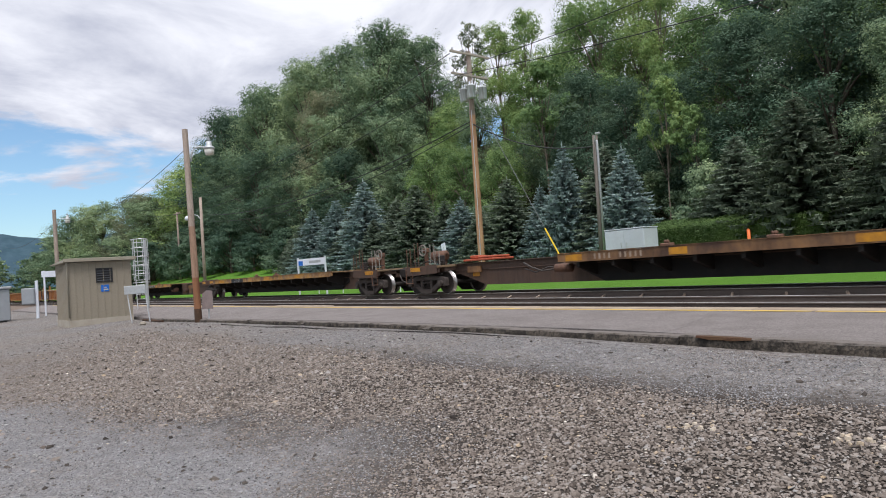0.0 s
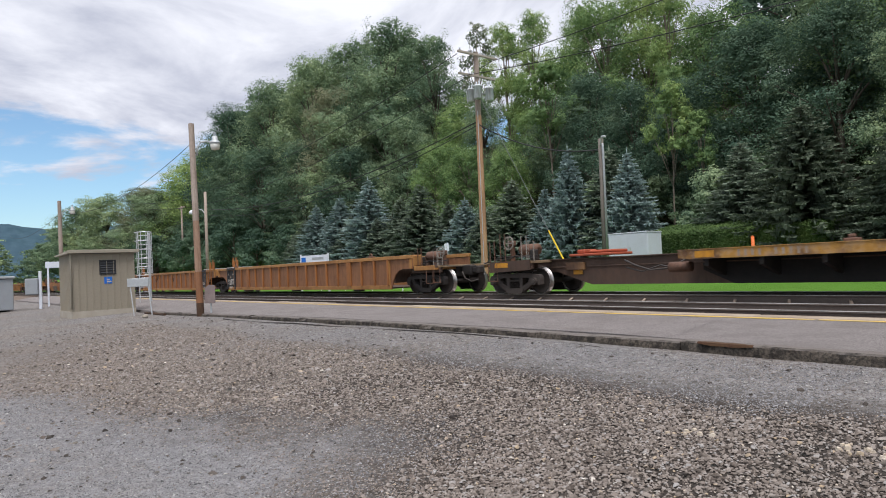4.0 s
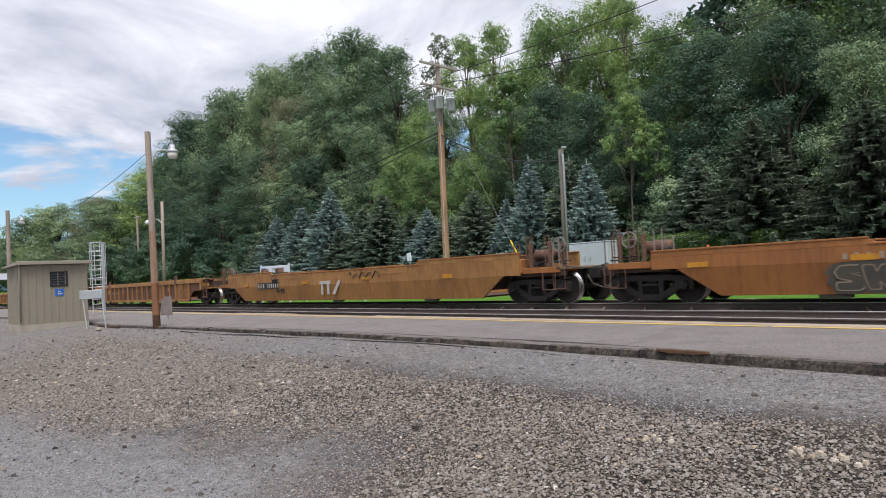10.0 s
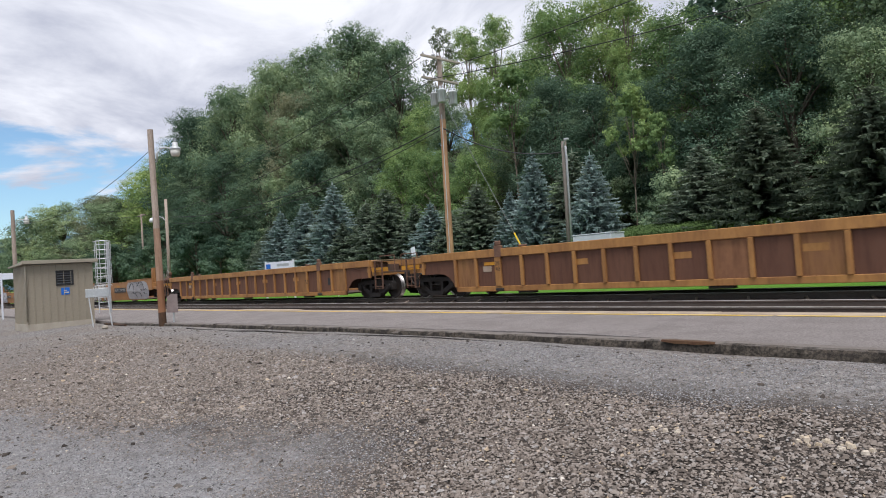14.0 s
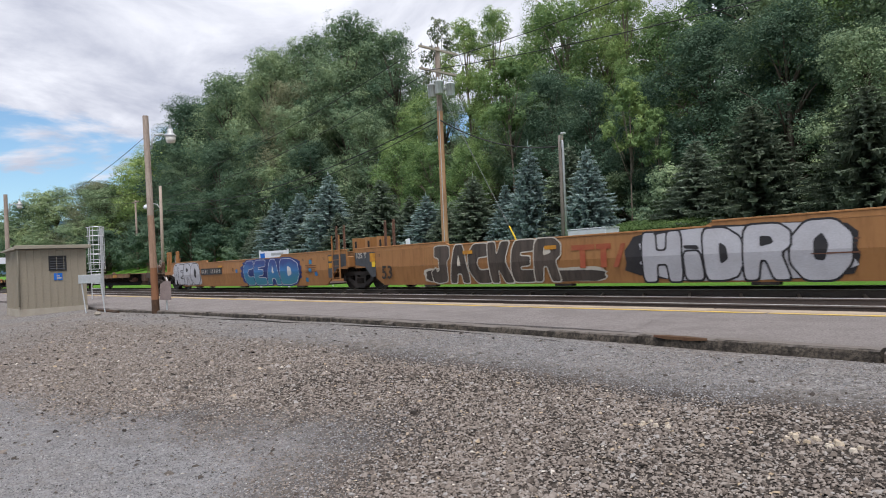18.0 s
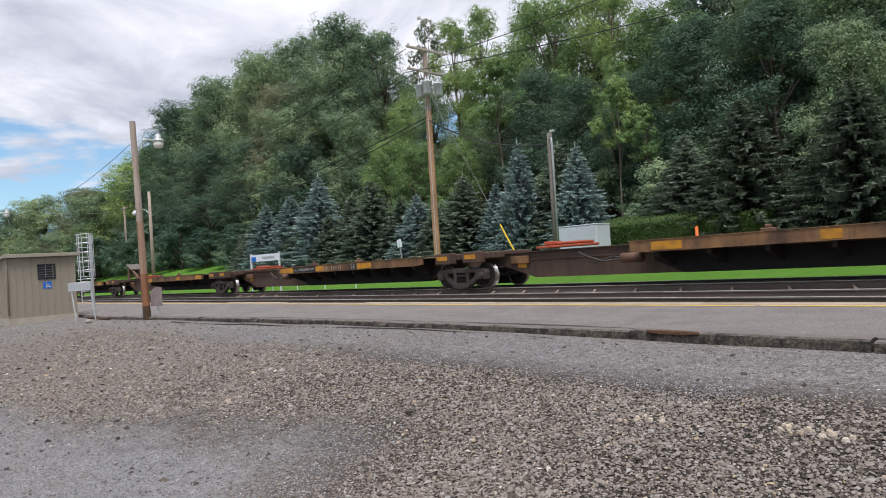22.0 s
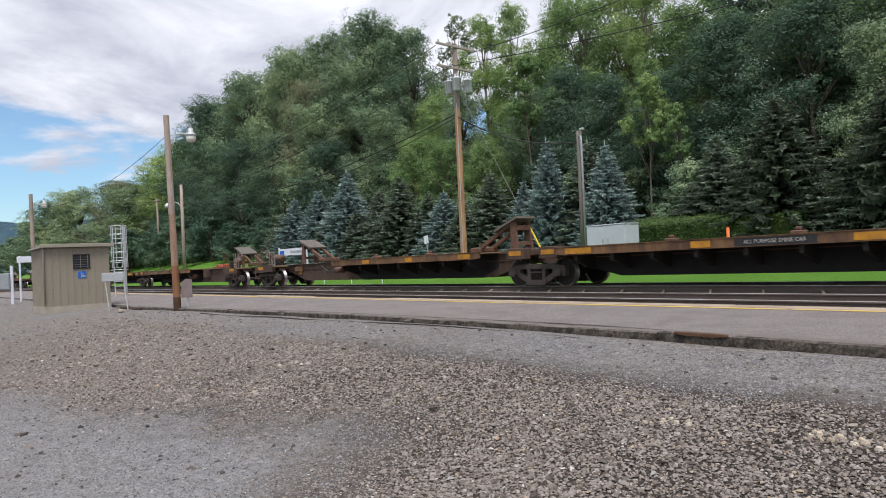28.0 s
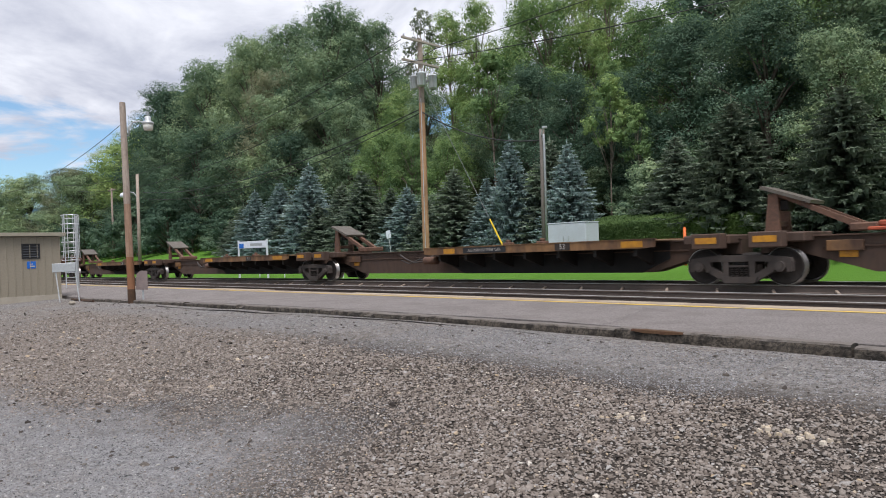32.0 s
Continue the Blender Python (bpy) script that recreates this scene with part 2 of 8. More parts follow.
def leaf_mat(name, a, b, c, through_light=0.45):
    """Leaves: three greens mixed leaf by leaf and in clumps, partly see-through."""
    m = bpy.data.materials.new(name)
    m.use_nodes = True
    nt = m.node_tree
    nt.nodes.clear()
    n = lambda kind: nt.nodes.new("ShaderNode" + kind)
    ln = nt.links.new
    out, dif, tra, mx, gl, mg = n("OutputMaterial"), n("BsdfDiffuse"), n("BsdfTranslucent"), n("MixShader"), n("BsdfGlossy"), n("MixShader")
    geo, co, info = n("NewGeometry"), n("TexCoord"), n("ObjectInfo")
    ramp = n("ValToRGB")
    e = ramp.color_ramp.elements
    e[0].position, e[0].color = 0.15, (*a, 1)
    e[1].position, e[1].color = 0.9, (*c, 1)
    mid = e.new(0.55); mid.color = (*b, 1)
    tex = n("TexNoise"); tex.inputs["Scale"].default_value, tex.inputs["Detail"].default_value = 0.45, 3
    ln(co.outputs["Object"], tex.inputs["Vector"])
    s1 = n("Math"); s1.operation = "MULTIPLY"; s1.inputs[1].default_value = 0.24
    ln(geo.outputs["Random Per Island"], s1.inputs[0])
    s2 = n("Math"); s2.operation = "MULTIPLY_ADD"; s2.inputs[1].default_value = 1.35
    ln(tex.outputs["Fac"], s2.inputs[0]); ln(s1.outputs[0], s2.inputs[2])
    s3 = n("Math"); s3.operation = "MULTIPLY_ADD"; s3.inputs[1].default_value = 0.34
    ln(info.outputs["Random"], s3.inputs[0]); ln(s2.outputs[0], s3.inputs[2])
    s4 = n("Math"); s4.operation = "SUBTRACT"; s4.inputs[1].default_value = 0.46
    ln(s3.outputs[0], s4.inputs[0])
    ln(s4.outputs[0], ramp.inputs[0])
    for sh in (dif, tra):
        ln(ramp.outputs[0], sh.inputs["Color"])
    gl.inputs["Roughness"].default_value = 0.55
    mx.inputs[0].default_value, mg.inputs[0].default_value = through_light, 0.015
    ln(dif.outputs[0], mx.inputs[1]); ln(tra.outputs[0], mx.inputs[2])
    ln(mx.outputs[0], mg.inputs[1]); ln(gl.outputs[0], mg.inputs[2]); ln(mg.outputs[0], out.inputs[0])
    return m


# ---- materials ----
RUST, DUST = (0.10, 0.045, 0.025), (0.22, 0.18, 0.14)
M_OCHRE = mat("ochre_paint", (0.42, 0.210, 0.066), 0.55, second=(0.21, 0.095, 0.038), scale=1.0, amount=0.6, third=RUST, fine=9, fine_amount=0.35, streak=0.12, bump=0.1, bump_scale=25)
M_ORANGE = mat("orange_paint", (0.36, 0.145, 0.042), 0.55, second=(0.22, 0.085, 0.034), scale=0.8, amount=0.6, third=(0.17, 0.07, 0.03), fine=8, fine_amount=0.35, streak=0.14, bump=0.08, bump_scale=25)
M_TAN = mat("faded_tan_paint", (0.36, 0.175, 0.065), 0.5, second=(0.27, 0.125, 0.05), scale=0.6, amount=0.45, third=(0.19, 0.09, 0.04), fine=7, fine_amount=0.25, streak=0.08, bump=0.06, bump_scale=25)
M_BROWN = mat("rusty_brown_panel", (0.125, 0.056, 0.035), 0.7, second=(0.18, 0.088, 0.055), scale=1.1, amount=0.6, third=(0.08, 0.04, 0.028), fine=9, fine_amount=0.4, streak=0.25, bump=0.12, bump_scale=25)
M_PANEL = mat("faded_rust_panel", (0.235, 0.110, 0.055), 0.65, second=(0.17, 0.078, 0.044), scale=1.1, amount=0.6, third=(0.26, 0.13, 0.06), fine=7, fine_amount=0.3, streak=0.2, bump=0.1, bump_scale=25)
M_REPAINT = mat("repainted_ochre_panel", (0.30, 0.15, 0.055), 0.65, second=(0.19, 0.088, 0.045), scale=1.6, amount=0.7, third=(0.13, 0.06, 0.035), fine=8, fine_amount=0.35, streak=0.5, bump=0.08, bump_scale=25)
M_DARKBROWN = mat("grimy_brown_steel", (0.085, 0.055, 0.042), 0.75, second=(0.13, 0.075, 0.05), scale=1.3, amount=0.6, third=(0.035, 0.028, 0.025), fine=12, fine_amount=0.4, streak=0.1, bump=0.15, bump_scale=30)
M_DECKSIDE = mat("worn_deck_beam", (0.28, 0.150, 0.066), 0.65, second=(0.075, 0.042, 0.03), scale=1.2, amount=0.92, third=(0.05, 0.035, 0.03), fine=8, fine_amount=0.4, streak=0.08, bump=0.12)
M_DECKYEL = mat("worn_yellow_deck_beam", (0.42, 0.22, 0.05), 0.6, second=(0.12, 0.062, 0.036), scale=1.3, amount=0.92, third=(0.30, 0.25, 0.20), fine=6, fine_amount=0.3, bump=0.1, contrast=0.08)
M_DECKTOP = mat("weathered_deck_plate", (0.22, 0.15, 0.09), 0.8, second=(0.30, 0.22, 0.12), scale=1.2, amount=0.6, third=(0.09, 0.06, 0.045), fine=14, fine_amount=0.4, bump=0.25)
M_TRUCK = mat("dusty_cast_steel", (0.055, 0.045, 0.040), 0.8, second=(0.085, 0.068, 0.058), scale=5, amount=0.6, third=(0.045, 0.038, 0.035), fine=22, fine_amount=0.4, bump=0.25, bump_scale=70)
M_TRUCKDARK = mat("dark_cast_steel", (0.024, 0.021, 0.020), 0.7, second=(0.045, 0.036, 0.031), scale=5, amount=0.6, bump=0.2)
M_TREAD = mat("polished_wheel_tread", (0.40, 0.38, 0.36), 0.36, metal=1.0, second=(0.35, 0.32, 0.30), scale=7, amount=0.4, bump=0.0, spec=0.5)
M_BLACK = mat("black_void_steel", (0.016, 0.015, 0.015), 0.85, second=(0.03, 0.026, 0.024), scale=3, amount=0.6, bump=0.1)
M_CHAR = mat("charcoal_panel", (0.024, 0.026, 0.030), 0.6, second=(0.042, 0.041, 0.040), scale=2, amount=0.5, streak=0.6, bump=0.06)
M_SLATE = mat("slate_paint", (0.055, 0.062, 0.072), 0.55, second=(0.085, 0.08, 0.08), scale=2, amount=0.5, streak=0.6, bump=0.06)
M_YELPATCH = mat("yellow_reflector", (0.52, 0.24, 0.02), 0.5, second=(0.30, 0.13, 0.03), scale=5, amount=0.7, bump=0.0)
M_WHITE = mat("white_stencil", (0.46, 0.43, 0.39), 0.6, second=(0.42, 0.36, 0.30), scale=3, amount=0.5, bump=0.0)
M_DIMWHITE = mat("faded_stencil", (0.34, 0.27, 0.21), 0.6, second=(0.24, 0.16, 0.10), scale=3, amount=0.6, bump=0.0)
M_BLACKINK = mat("black_stencil", (0.03, 0.025, 0.022), 0.6, second=(0.07, 0.045, 0.03), scale=3, amount=0.5, bump=0.0)
M_RED = mat("red_hitch_paint", (0.36, 0.075, 0.035), 0.6, second=(0.20, 0.06, 0.035), scale=3, amount=0.6, bump=0.1)
M_HOSE = mat("grey_air_hose", (0.26, 0.24, 0.21), 0.6, second=(0.15, 0.12, 0.1), scale=6, amount=0.5, bump=0.05)
M_HOSEDARK = mat("dark_rubber_hose", (0.050, 0.044, 0.040), 0.7, second=(0.09, 0.075, 0.065), scale=6, amount=0.5, bump=0.05)
M_BRUSH = mat("brown_hitch_steel", (0.14, 0.075, 0.05), 0.7, second=(0.08, 0.05, 0.04), scale=3, amount=0.7, third=(0.2, 0.1, 0.06), fine=15, fine_amount=0.3, bump=0.15)
M_GREENGREY = mat("grey_brown_plate", (0.13, 0.115, 0.095), 0.5, second=(0.09, 0.07, 0.055), scale=5, amount=0.5, bump=0.05)
G_CREAM = mat("cream_spray_paint", (0.51, 0.475, 0.41), 0.55, second=(0.41, 0.375, 0.32), scale=1.5, amount=0.6, bump=0.0)
G_LAVENDER = mat("pale_lavender_spray_paint", (0.46, 0.46, 0.495), 0.55, second=(0.37, 0.36, 0.385), scale=1.5, amount=0.6, bump=0.0)
G_RED = mat("faded_red_spray_paint", (0.27, 0.06, 0.03), 0.6, second=(0.33, 0.12, 0.05), scale=2, amount=0.6, bump=0.0)
G_DARKWOOD = mat("dark_brown_spray_paint", (0.055, 0.045, 0.038), 0.6, second=(0.11, 0.085, 0.07), scale=3, amount=0.7, streak=0.8, bump=0.0)
G_WHITE = mat("white_spray_paint", (0.60, 0.60, 0.61), 0.55, second=(0.46, 0.45, 0.46), scale=1.5, amount=0.6, bump=0.0)
G_SILVER = mat("silver_spray_paint", (0.33, 0.32, 0.33), 0.5, second=(0.24, 0.22, 0.22), scale=1.2, amount=0.6, bump=0.0)
G_BLACK = mat("black_spray_paint", (0.02, 0.02, 0.024), 0.5, second=(0.05, 0.045, 0.045), scale=2, amount=0.5, bump=0.0)
G_NAVY = mat("navy_spray_paint", (0.022, 0.035, 0.14), 0.5, second=(0.03, 0.06, 0.22), scale=1, amount=0.6, bump=0.0)
G_BLUE = mat("blue_spray_paint", (0.03, 0.13, 0.33), 0.5, second=(0.03, 0.26, 0.38), scale=0.8, amount=0.8, bump=0.0)
G_TEAL = mat("teal_spray_paint", (0.04, 0.24, 0.32), 0.5, second=(0.03, 0.15, 0.30), scale=0.9, amount=0.7, bump=0.0)
G_PINK = mat("pink_spray_paint", (0.42, 0.16, 0.13), 0.55, second=(0.36, 0.22, 0.16), scale=1.3, amount=0.7, bump=0.0)
G_SKY = mat("dull_blue_spray_paint", (0.13, 0.18, 0.27), 0.55, second=(0.2, 0.2, 0.22), scale=1.3, amount=0.6, bump=0.0)
G_OLIVE = mat("dark_grey_spray_paint", (0.075, 0.07, 0.06), 0.6, second=(0.13, 0.11, 0.08), scale=1.3, amount=0.6, bump=0.0)

M_RAILSIDE = mat("rusty_rail", (0.105, 0.082, 0.070), 0.8, second=(0.140, 0.112, 0.096), scale=3, amount=0.6, bump=0.15)
# worn steel kept only half metallic and pale: part of its shine is colour
M_RAILHEAD = mat("polished_rail_head", (0.55, 0.52, 0.49), 0.34, metal=0.5, second=(0.16, 0.13, 0.11), scale=2, amount=0.6, bump=0.0)
M_HOSE_PALE = mat("pale_rusty_iron", (0.30, 0.24, 0.19), 0.7, second=(0.16, 0.11, 0.08), scale=6, amount=0.6, bump=0.1)
M_TIE = mat("creosoted_tie", (0.115, 0.086, 0.068), 0.9, second=(0.150, 0.115, 0.092), scale=3, amount=0.6, third=(0.03, 0.025, 0.02), fine=30, fine_amount=0.4, bump=0.4, rnd=0.2)
M_EDGEWOOD = mat("weathered_edge_plank", (0.40, 0.325, 0.245), 0.85, second=(0.19, 0.14, 0.11), scale=1.5, amount=0.6, third=(0.12, 0.085, 0.06), fine=25, fine_amount=0.35, bump=0.3)
M_KERB = mat("weathered_kerb_timber", (0.110, 0.091, 0.073), 0.95, second=(0.020, 0.017, 0.014), scale=7.0, amount=0.9, third=(0.016, 0.014, 0.012), fine=30, fine_amount=0.75, bump=1.0, bump_scale=45, rnd=0.15, contrast=0.07)
M_KERBRUST = mat("rust_stain", (0.060, 0.026, 0.014), 0.9, second=(0.10, 0.06, 0.03), scale=5, amount=0.7, bump=0.3)
M_YELLOW = mat("worn_yellow_line", (0.60, 0.40, 0.05), 0.8, second=(0.34, 0.27, 0.17), scale=2.2, amount=0.75, third=(0.2, 0.18, 0.16), fine=40, fine_amount=0.4, bump=0.2)
M_POLE = mat("weathered_pole", (0.42, 0.345, 0.29), 0.9, second=(0.27, 0.21, 0.17), scale=2.5, amount=0.6, third=(0.10, 0.075, 0.055), fine=22, fine_amount=0.45, streak=0.3, bump=0.4, bump_scale=40)
M_POLEORANGE = mat("tan_treated_pole", (0.54, 0.325, 0.185), 0.85, second=(0.29, 0.17, 0.10), scale=1.5, amount=0.6, third=(0.17, 0.09, 0.05), fine=18, fine_amount=0.4, streak=0.3, bump=0.35, bump_scale=40)
M_LAMPLOWER = mat("orange_brown_pole", (0.29, 0.135, 0.068), 0.85, second=(0.20, 0.095, 0.05), scale=1.5, amount=0.6, third=(0.12, 0.06, 0.035), fine=18, fine_amount=0.4, streak=0.3, bump=0.35, bump_scale=40)
M_POLEBASE = mat("creosote_pole_foot", (0.045, 0.028, 0.019), 0.9, second=(0.13, 0.07, 0.04), scale=2.5, amount=0.5, streak=0.3, bump=0.4)
M_GALV = mat("galvanised_metal", (0.46, 0.48, 0.49), 0.5, metal=0.4, second=(0.36, 0.37, 0.37), scale=6, amount=0.5, bump=0.05)
M_CAN = mat("pale_grey_can_paint", (0.62, 0.66, 0.68), 0.5, second=(0.54, 0.56, 0.57), scale=4, amount=0.5, streak=0.8, bump=0.03)
M_ALU = mat("dull_aluminium", (0.62, 0.63, 0.64), 0.45, metal=0.5, second=(0.5, 0.5, 0.5), scale=6, amount=0.4, bump=0.0)
M_SIDING = mat("taupe_siding", (0.285, 0.248, 0.190), 0.6, second=(0.255, 0.222, 0.172), scale=1.2, amount=0.5, third=(0.17, 0.15, 0.12), fine=20, fine_amount=0.2, streak=0, bump=0.05)
M_TRIM = mat("beige_trim", (0.31, 0.28, 0.22), 0.6, second=(0.25, 0.22, 0.17), scale=3, amount=0.4, bump=0.05)
M_CONCRETE = mat("pale_concrete", (0.40, 0.36, 0.30), 0.9, second=(0.30, 0.26, 0.21), scale=2.5, amount=0.6, third=(0.22, 0.19, 0.15), fine=40, fine_amount=0.3, bump=0.3)
M_DARKLOUVRE = mat("dark_louvre", (0.03, 0.03, 0.032), 0.6, bump=0.0)
M_BLUESIGN = mat("blue_sign", (0.015, 0.13, 0.50), 0.4, bump=0.0)
M_WHITEPAINT = mat("white_enamel", (0.68, 0.71, 0.78), 0.45, second=(0.60, 0.61, 0.60), scale=2.5, amount=0.35, bump=0.03)
M_CABINET = mat("pale_grey_enamel", (0.50, 0.53, 0.57), 0.5, second=(0.44, 0.46, 0.48), scale=2.0, amount=0.4, bump=0.03)
M_GREYBOX = mat("grey_enamel", (0.30, 0.32, 0.34), 0.5, second=(0.24, 0.25, 0.26), scale=2.5, amount=0.4, bump=0.05)
M_GLASSLAMP = mat("lamp_lens", (0.74, 0.72, 0.66), 0.25, second=(0.6, 0.57, 0.5), scale=9, amount=0.4, bump=0.0, spec=0.6)
M_WIRE = mat("black_cable", (0.03, 0.03, 0.032), 0.6, bump=0.0)
M_STEELWIRE = mat("steel_guy_wire", (0.20, 0.21, 0.21), 0.5, bump=0.0)
M_GUARD = mat("yellow_guy_guard", (0.72, 0.48, 0.03), 0.45, second=(0.6, 0.4, 0.05), scale=5, amount=0.4, bump=0.0)
M_SAFETY = mat("orange_marker", (0.60, 0.14, 0.03), 0.5, second=(0.6, 0.12, 0.03), scale=8, amount=0.4, bump=0.0)
M_BARK = mat("grey_brown_bark", (0.13, 0.105, 0.08), 0.95, second=(0.19, 0.16, 0.13), scale=2, amount=0.6, third=(0.06, 0.048, 0.04), fine=16, fine_amount=0.5, streak=2, bump=0.6, bump_scale=18)
M_PALEBARK = mat("pale_bark", (0.27, 0.23, 0.18), 0.95, second=(0.19, 0.16, 0.13), scale=2, amount=0.6, third=(0.12, 0.10, 0.08), fine=16, fine_amount=0.4, streak=2, bump=0.5, bump_scale=18)
L_GREEN = leaf_mat("green_leaves", (0.094, 0.160, 0.100), (0.222, 0.306, 0.174), (0.400, 0.480, 0.245), 0.32)
# dark green, lowered further: shade under the overhanging crowns is in the colour
L_DARK = leaf_mat("dark_green_leaves", (0.046, 0.092, 0.064), (0.096, 0.160, 0.102), (0.164, 0.228, 0.130), 0.32)
L_LIME = leaf_mat("light_green_leaves", (0.098, 0.174, 0.074), (0.218, 0.326, 0.120), (0.385, 0.475, 0.170), 0.34)
L_BROWNISH = leaf_mat("browning_leaves", (0.100, 0.138, 0.092), (0.208, 0.240, 0.146), (0.325, 0.310, 0.190), 0.38)
L_SPRUCE = leaf_mat("green_spruce_needles", (0.150, 0.192, 0.146), (0.200, 0.250, 0.186), (0.262, 0.312, 0.226), 0.30)
L_BLUE = leaf_mat("blue_spruce_needles", (0.215, 0.288, 0.276), (0.285, 0.370, 0.352), (0.360, 0.450, 0.428), 0.30)
# a darker needle green than L_SPRUCE, for the broad trees
L_DARKSPRUCE = leaf_mat("dull_dark_spruce_needles", (0.078, 0.104, 0.074), (0.110, 0.142, 0.098), (0.150, 0.182, 0.124), 0.25)
L_HEDGE = leaf_mat("hedge_leaves", (0.062, 0.108, 0.036), (0.115, 0.180, 0.052), (0.180, 0.250, 0.070), 0.25)
M_POLEMID = mat("brown_pole", (0.36, 0.235, 0.165), 0.9, second=(0.29, 0.185, 0.125), scale=2.0, amount=0.6, third=(0.13, 0.085, 0.06), fine=20, fine_amount=0.45, streak=0.3, bump=0.4, bump_scale=40)


# ---- ground, platform, tracks ----
def ramp(x, a, b, p, q):
    t = min(1.0, max(0.0, (x - a) / (b - a)))
    return p + (q - p) * t * t * (3 - 2 * t)


def lerp_table(x, table):
    if x <= table[0][0]:
        return table[0][1]
    for (a, p), (b, q) in zip(table, table[1:]):
        if x <= b:
            return p + (q - p) * (x - a) / (b - a)
    return table[-1][1]


def kerb_z(x):
    return lerp_table(x, ((-60, -0.24), (-40, -0.21), (-26, -0.17), (-13, -0.01), (0, 0.0)))


def kerb_y(x):
    return lerp_table(x, ((-60, 7.2), (-30, 6.98), (-22, 6.92), (-14, 6.92), (-11, 6.98), (-5.7, 7.08), (-4.3, 6.94), (-2, 6.78), (6, 6.6)))


def hill_z(x, y):
    rise = max(0.0, y - 33.0) * 0.62 * ramp(x, -190, -90, 0.15, 1.0)
    cap = 34.0 * ramp(x, -190, -90, 0.2, 1.0)
    bank = lerp_table(y, ((20, 0.0), (21.5, 0.10), (23.5, 0.42), (28, 0.85), (33, 1.5), (34, 1.55))) + ramp(x, -75, -45, 1.1, 0.0) * ramp(y, 21, 30, 0, 1)
    return -0.32 + bank + cap * (1 - math.exp(-rise / max(cap, 0.1)))


def lot_z(x, y):
    top = kerb_z(x) - 0.09
    z = ramp(y, 0.0, 6.9, -0.52, top)
    return z + 0.018 * noise.noise((x * 0.7, y * 0.7, 0.0)) + 0.03 * noise.noise((x * 0.2, y * 0.2, 3.0))


def ground_z(x, y):
    if y < 6.95:
        return lot_z(x, max(y, -6.0))
    if y < 7.4:
        return ramp(y, 6.95, 7.4, lot_z(x, 6.95), -0.33)
    if y < 18.2:
        return -0.215 if y > 10.6 else -0.33
    if y < 20:
        return ramp(y, 18.2, 20, -0.215, -0.34)
    return hill_z(x, y) + (0.05 * noise.noise((x * 0.15, y * 0.15, 1.0)) if y < 34 else 0.6 * noise.noise((x * 0.06, y * 0.06, 1.0)))


def ground_material():
    m = bpy.data.materials.new("gravel_grass_ground")
    m.use_nodes = True
    nt = m.node_tree
    n = lambda kind: nt.nodes.new("ShaderNode" + kind)
    ln = nt.links.new
    bs = nt.nodes["Principled BSDF"]
    bs.inputs["Roughness"].default_value, bs.inputs["Specular IOR Level"].default_value = 0.95, 0.15
    co, sep = n("TexCoord"), n("SeparateXYZ")
    ln(co.outputs["Object"], sep.inputs[0])

    def tex(scale, detail=5, kind="TexNoise"):
        t = n(kind)
        t.inputs["Scale"].default_value = scale
        if kind == "TexNoise":
            t.inputs["Detail"].default_value, t.inputs["Roughness"].default_value = detail, 0.6
        ln(co.outputs["Object"], t.inputs["Vector"])
        return t

    def rng(src, a, b, p=0.0, q=1.0):
        r = n("MapRange")
        for k, v in (("From Min", a), ("From Max", b), ("To Min", p), ("To Max", q)):
            r.inputs[k].default_value = v
        ln(src, r.inputs["Value"])
        return r.outputs[0]

    def mixed(f, a, b):
        x = n("MixRGB")
        ln(f, x.inputs[0])
        for i, c in ((1, a), (2, b)):
            if isinstance(c, tuple):
                x.inputs[i].default_value = (*c, 1)
            else:
                ln(c, x.inputs[i])
        return x.outputs[0]

    cell = tex(26, kind="TexVoronoi")
    patch, fine, mid = tex(0.35, 4), tex(45, 6), tex(3.0, 5)
    grit = tex(75, kind="TexVoronoi")
    gravel = mixed(rng(patch.outputs["Fac"], 0.40, 0.60), (0.285, 0.272, 0.264), (0.280, 0.244, 0.214))
    gravel = mixed(rng(mid.outputs["Fac"], 0.48, 0.72, 0.0, 0.55), gravel, (0.235, 0.203, 0.176))
    speck = n("SeparateColor"); ln(grit.outputs["Color"], speck.inputs[0])
    gravel = mixed(rng(speck.outputs[0], 0.45, 1.0, 0.0, 0.6), gravel, (0.33, 0.315, 0.30))
    gravel = mixed(rng(speck.outputs[1], 0.55, 1.0, 0.0, 0.75), gravel, (0.075, 0.068, 0.062))
    clump = tex(11, 7)
    gravel = mixed(rng(clump.outputs["Fac"], 0.50, 0.62, 0.0, 0.55), gravel, (0.085, 0.076, 0.068))
    gravel = mixed(rng(clump.outputs["Fac"], 0.36, 0.46, 0.6, 0.0), gravel, (0.30, 0.285, 0.268))
    chunk = n("SeparateColor"); ln(cell.outputs["Color"], chunk.inputs[0])
    gravel = mixed(rng(chunk.outputs[0], 0.72, 1.0, 0.0, 0.6), gravel, (0.095, 0.082, 0.072))
    gravel = mixed(rng(chunk.outputs[1], 0.90, 1.0, 0.0, 0.8), gravel, (0.40, 0.385, 0.36))
    def plane(a, b, c):
        """a * x + b * y + c, over the lot."""
        p, q = n("Math"), n("Math")
        p.operation = q.operation = "MULTIPLY_ADD"
        p.inputs[1].default_value, p.inputs[2].default_value = a, c
        q.inputs[1].default_value = b
        ln(sep.outputs["X"], p.inputs[0]); ln(sep.outputs["Y"], q.inputs[0]); ln(p.outputs[0], q.inputs[2])
        return q.outputs[0]

    def both(a, b):
        p = n("Math"); p.operation = "MULTIPLY"
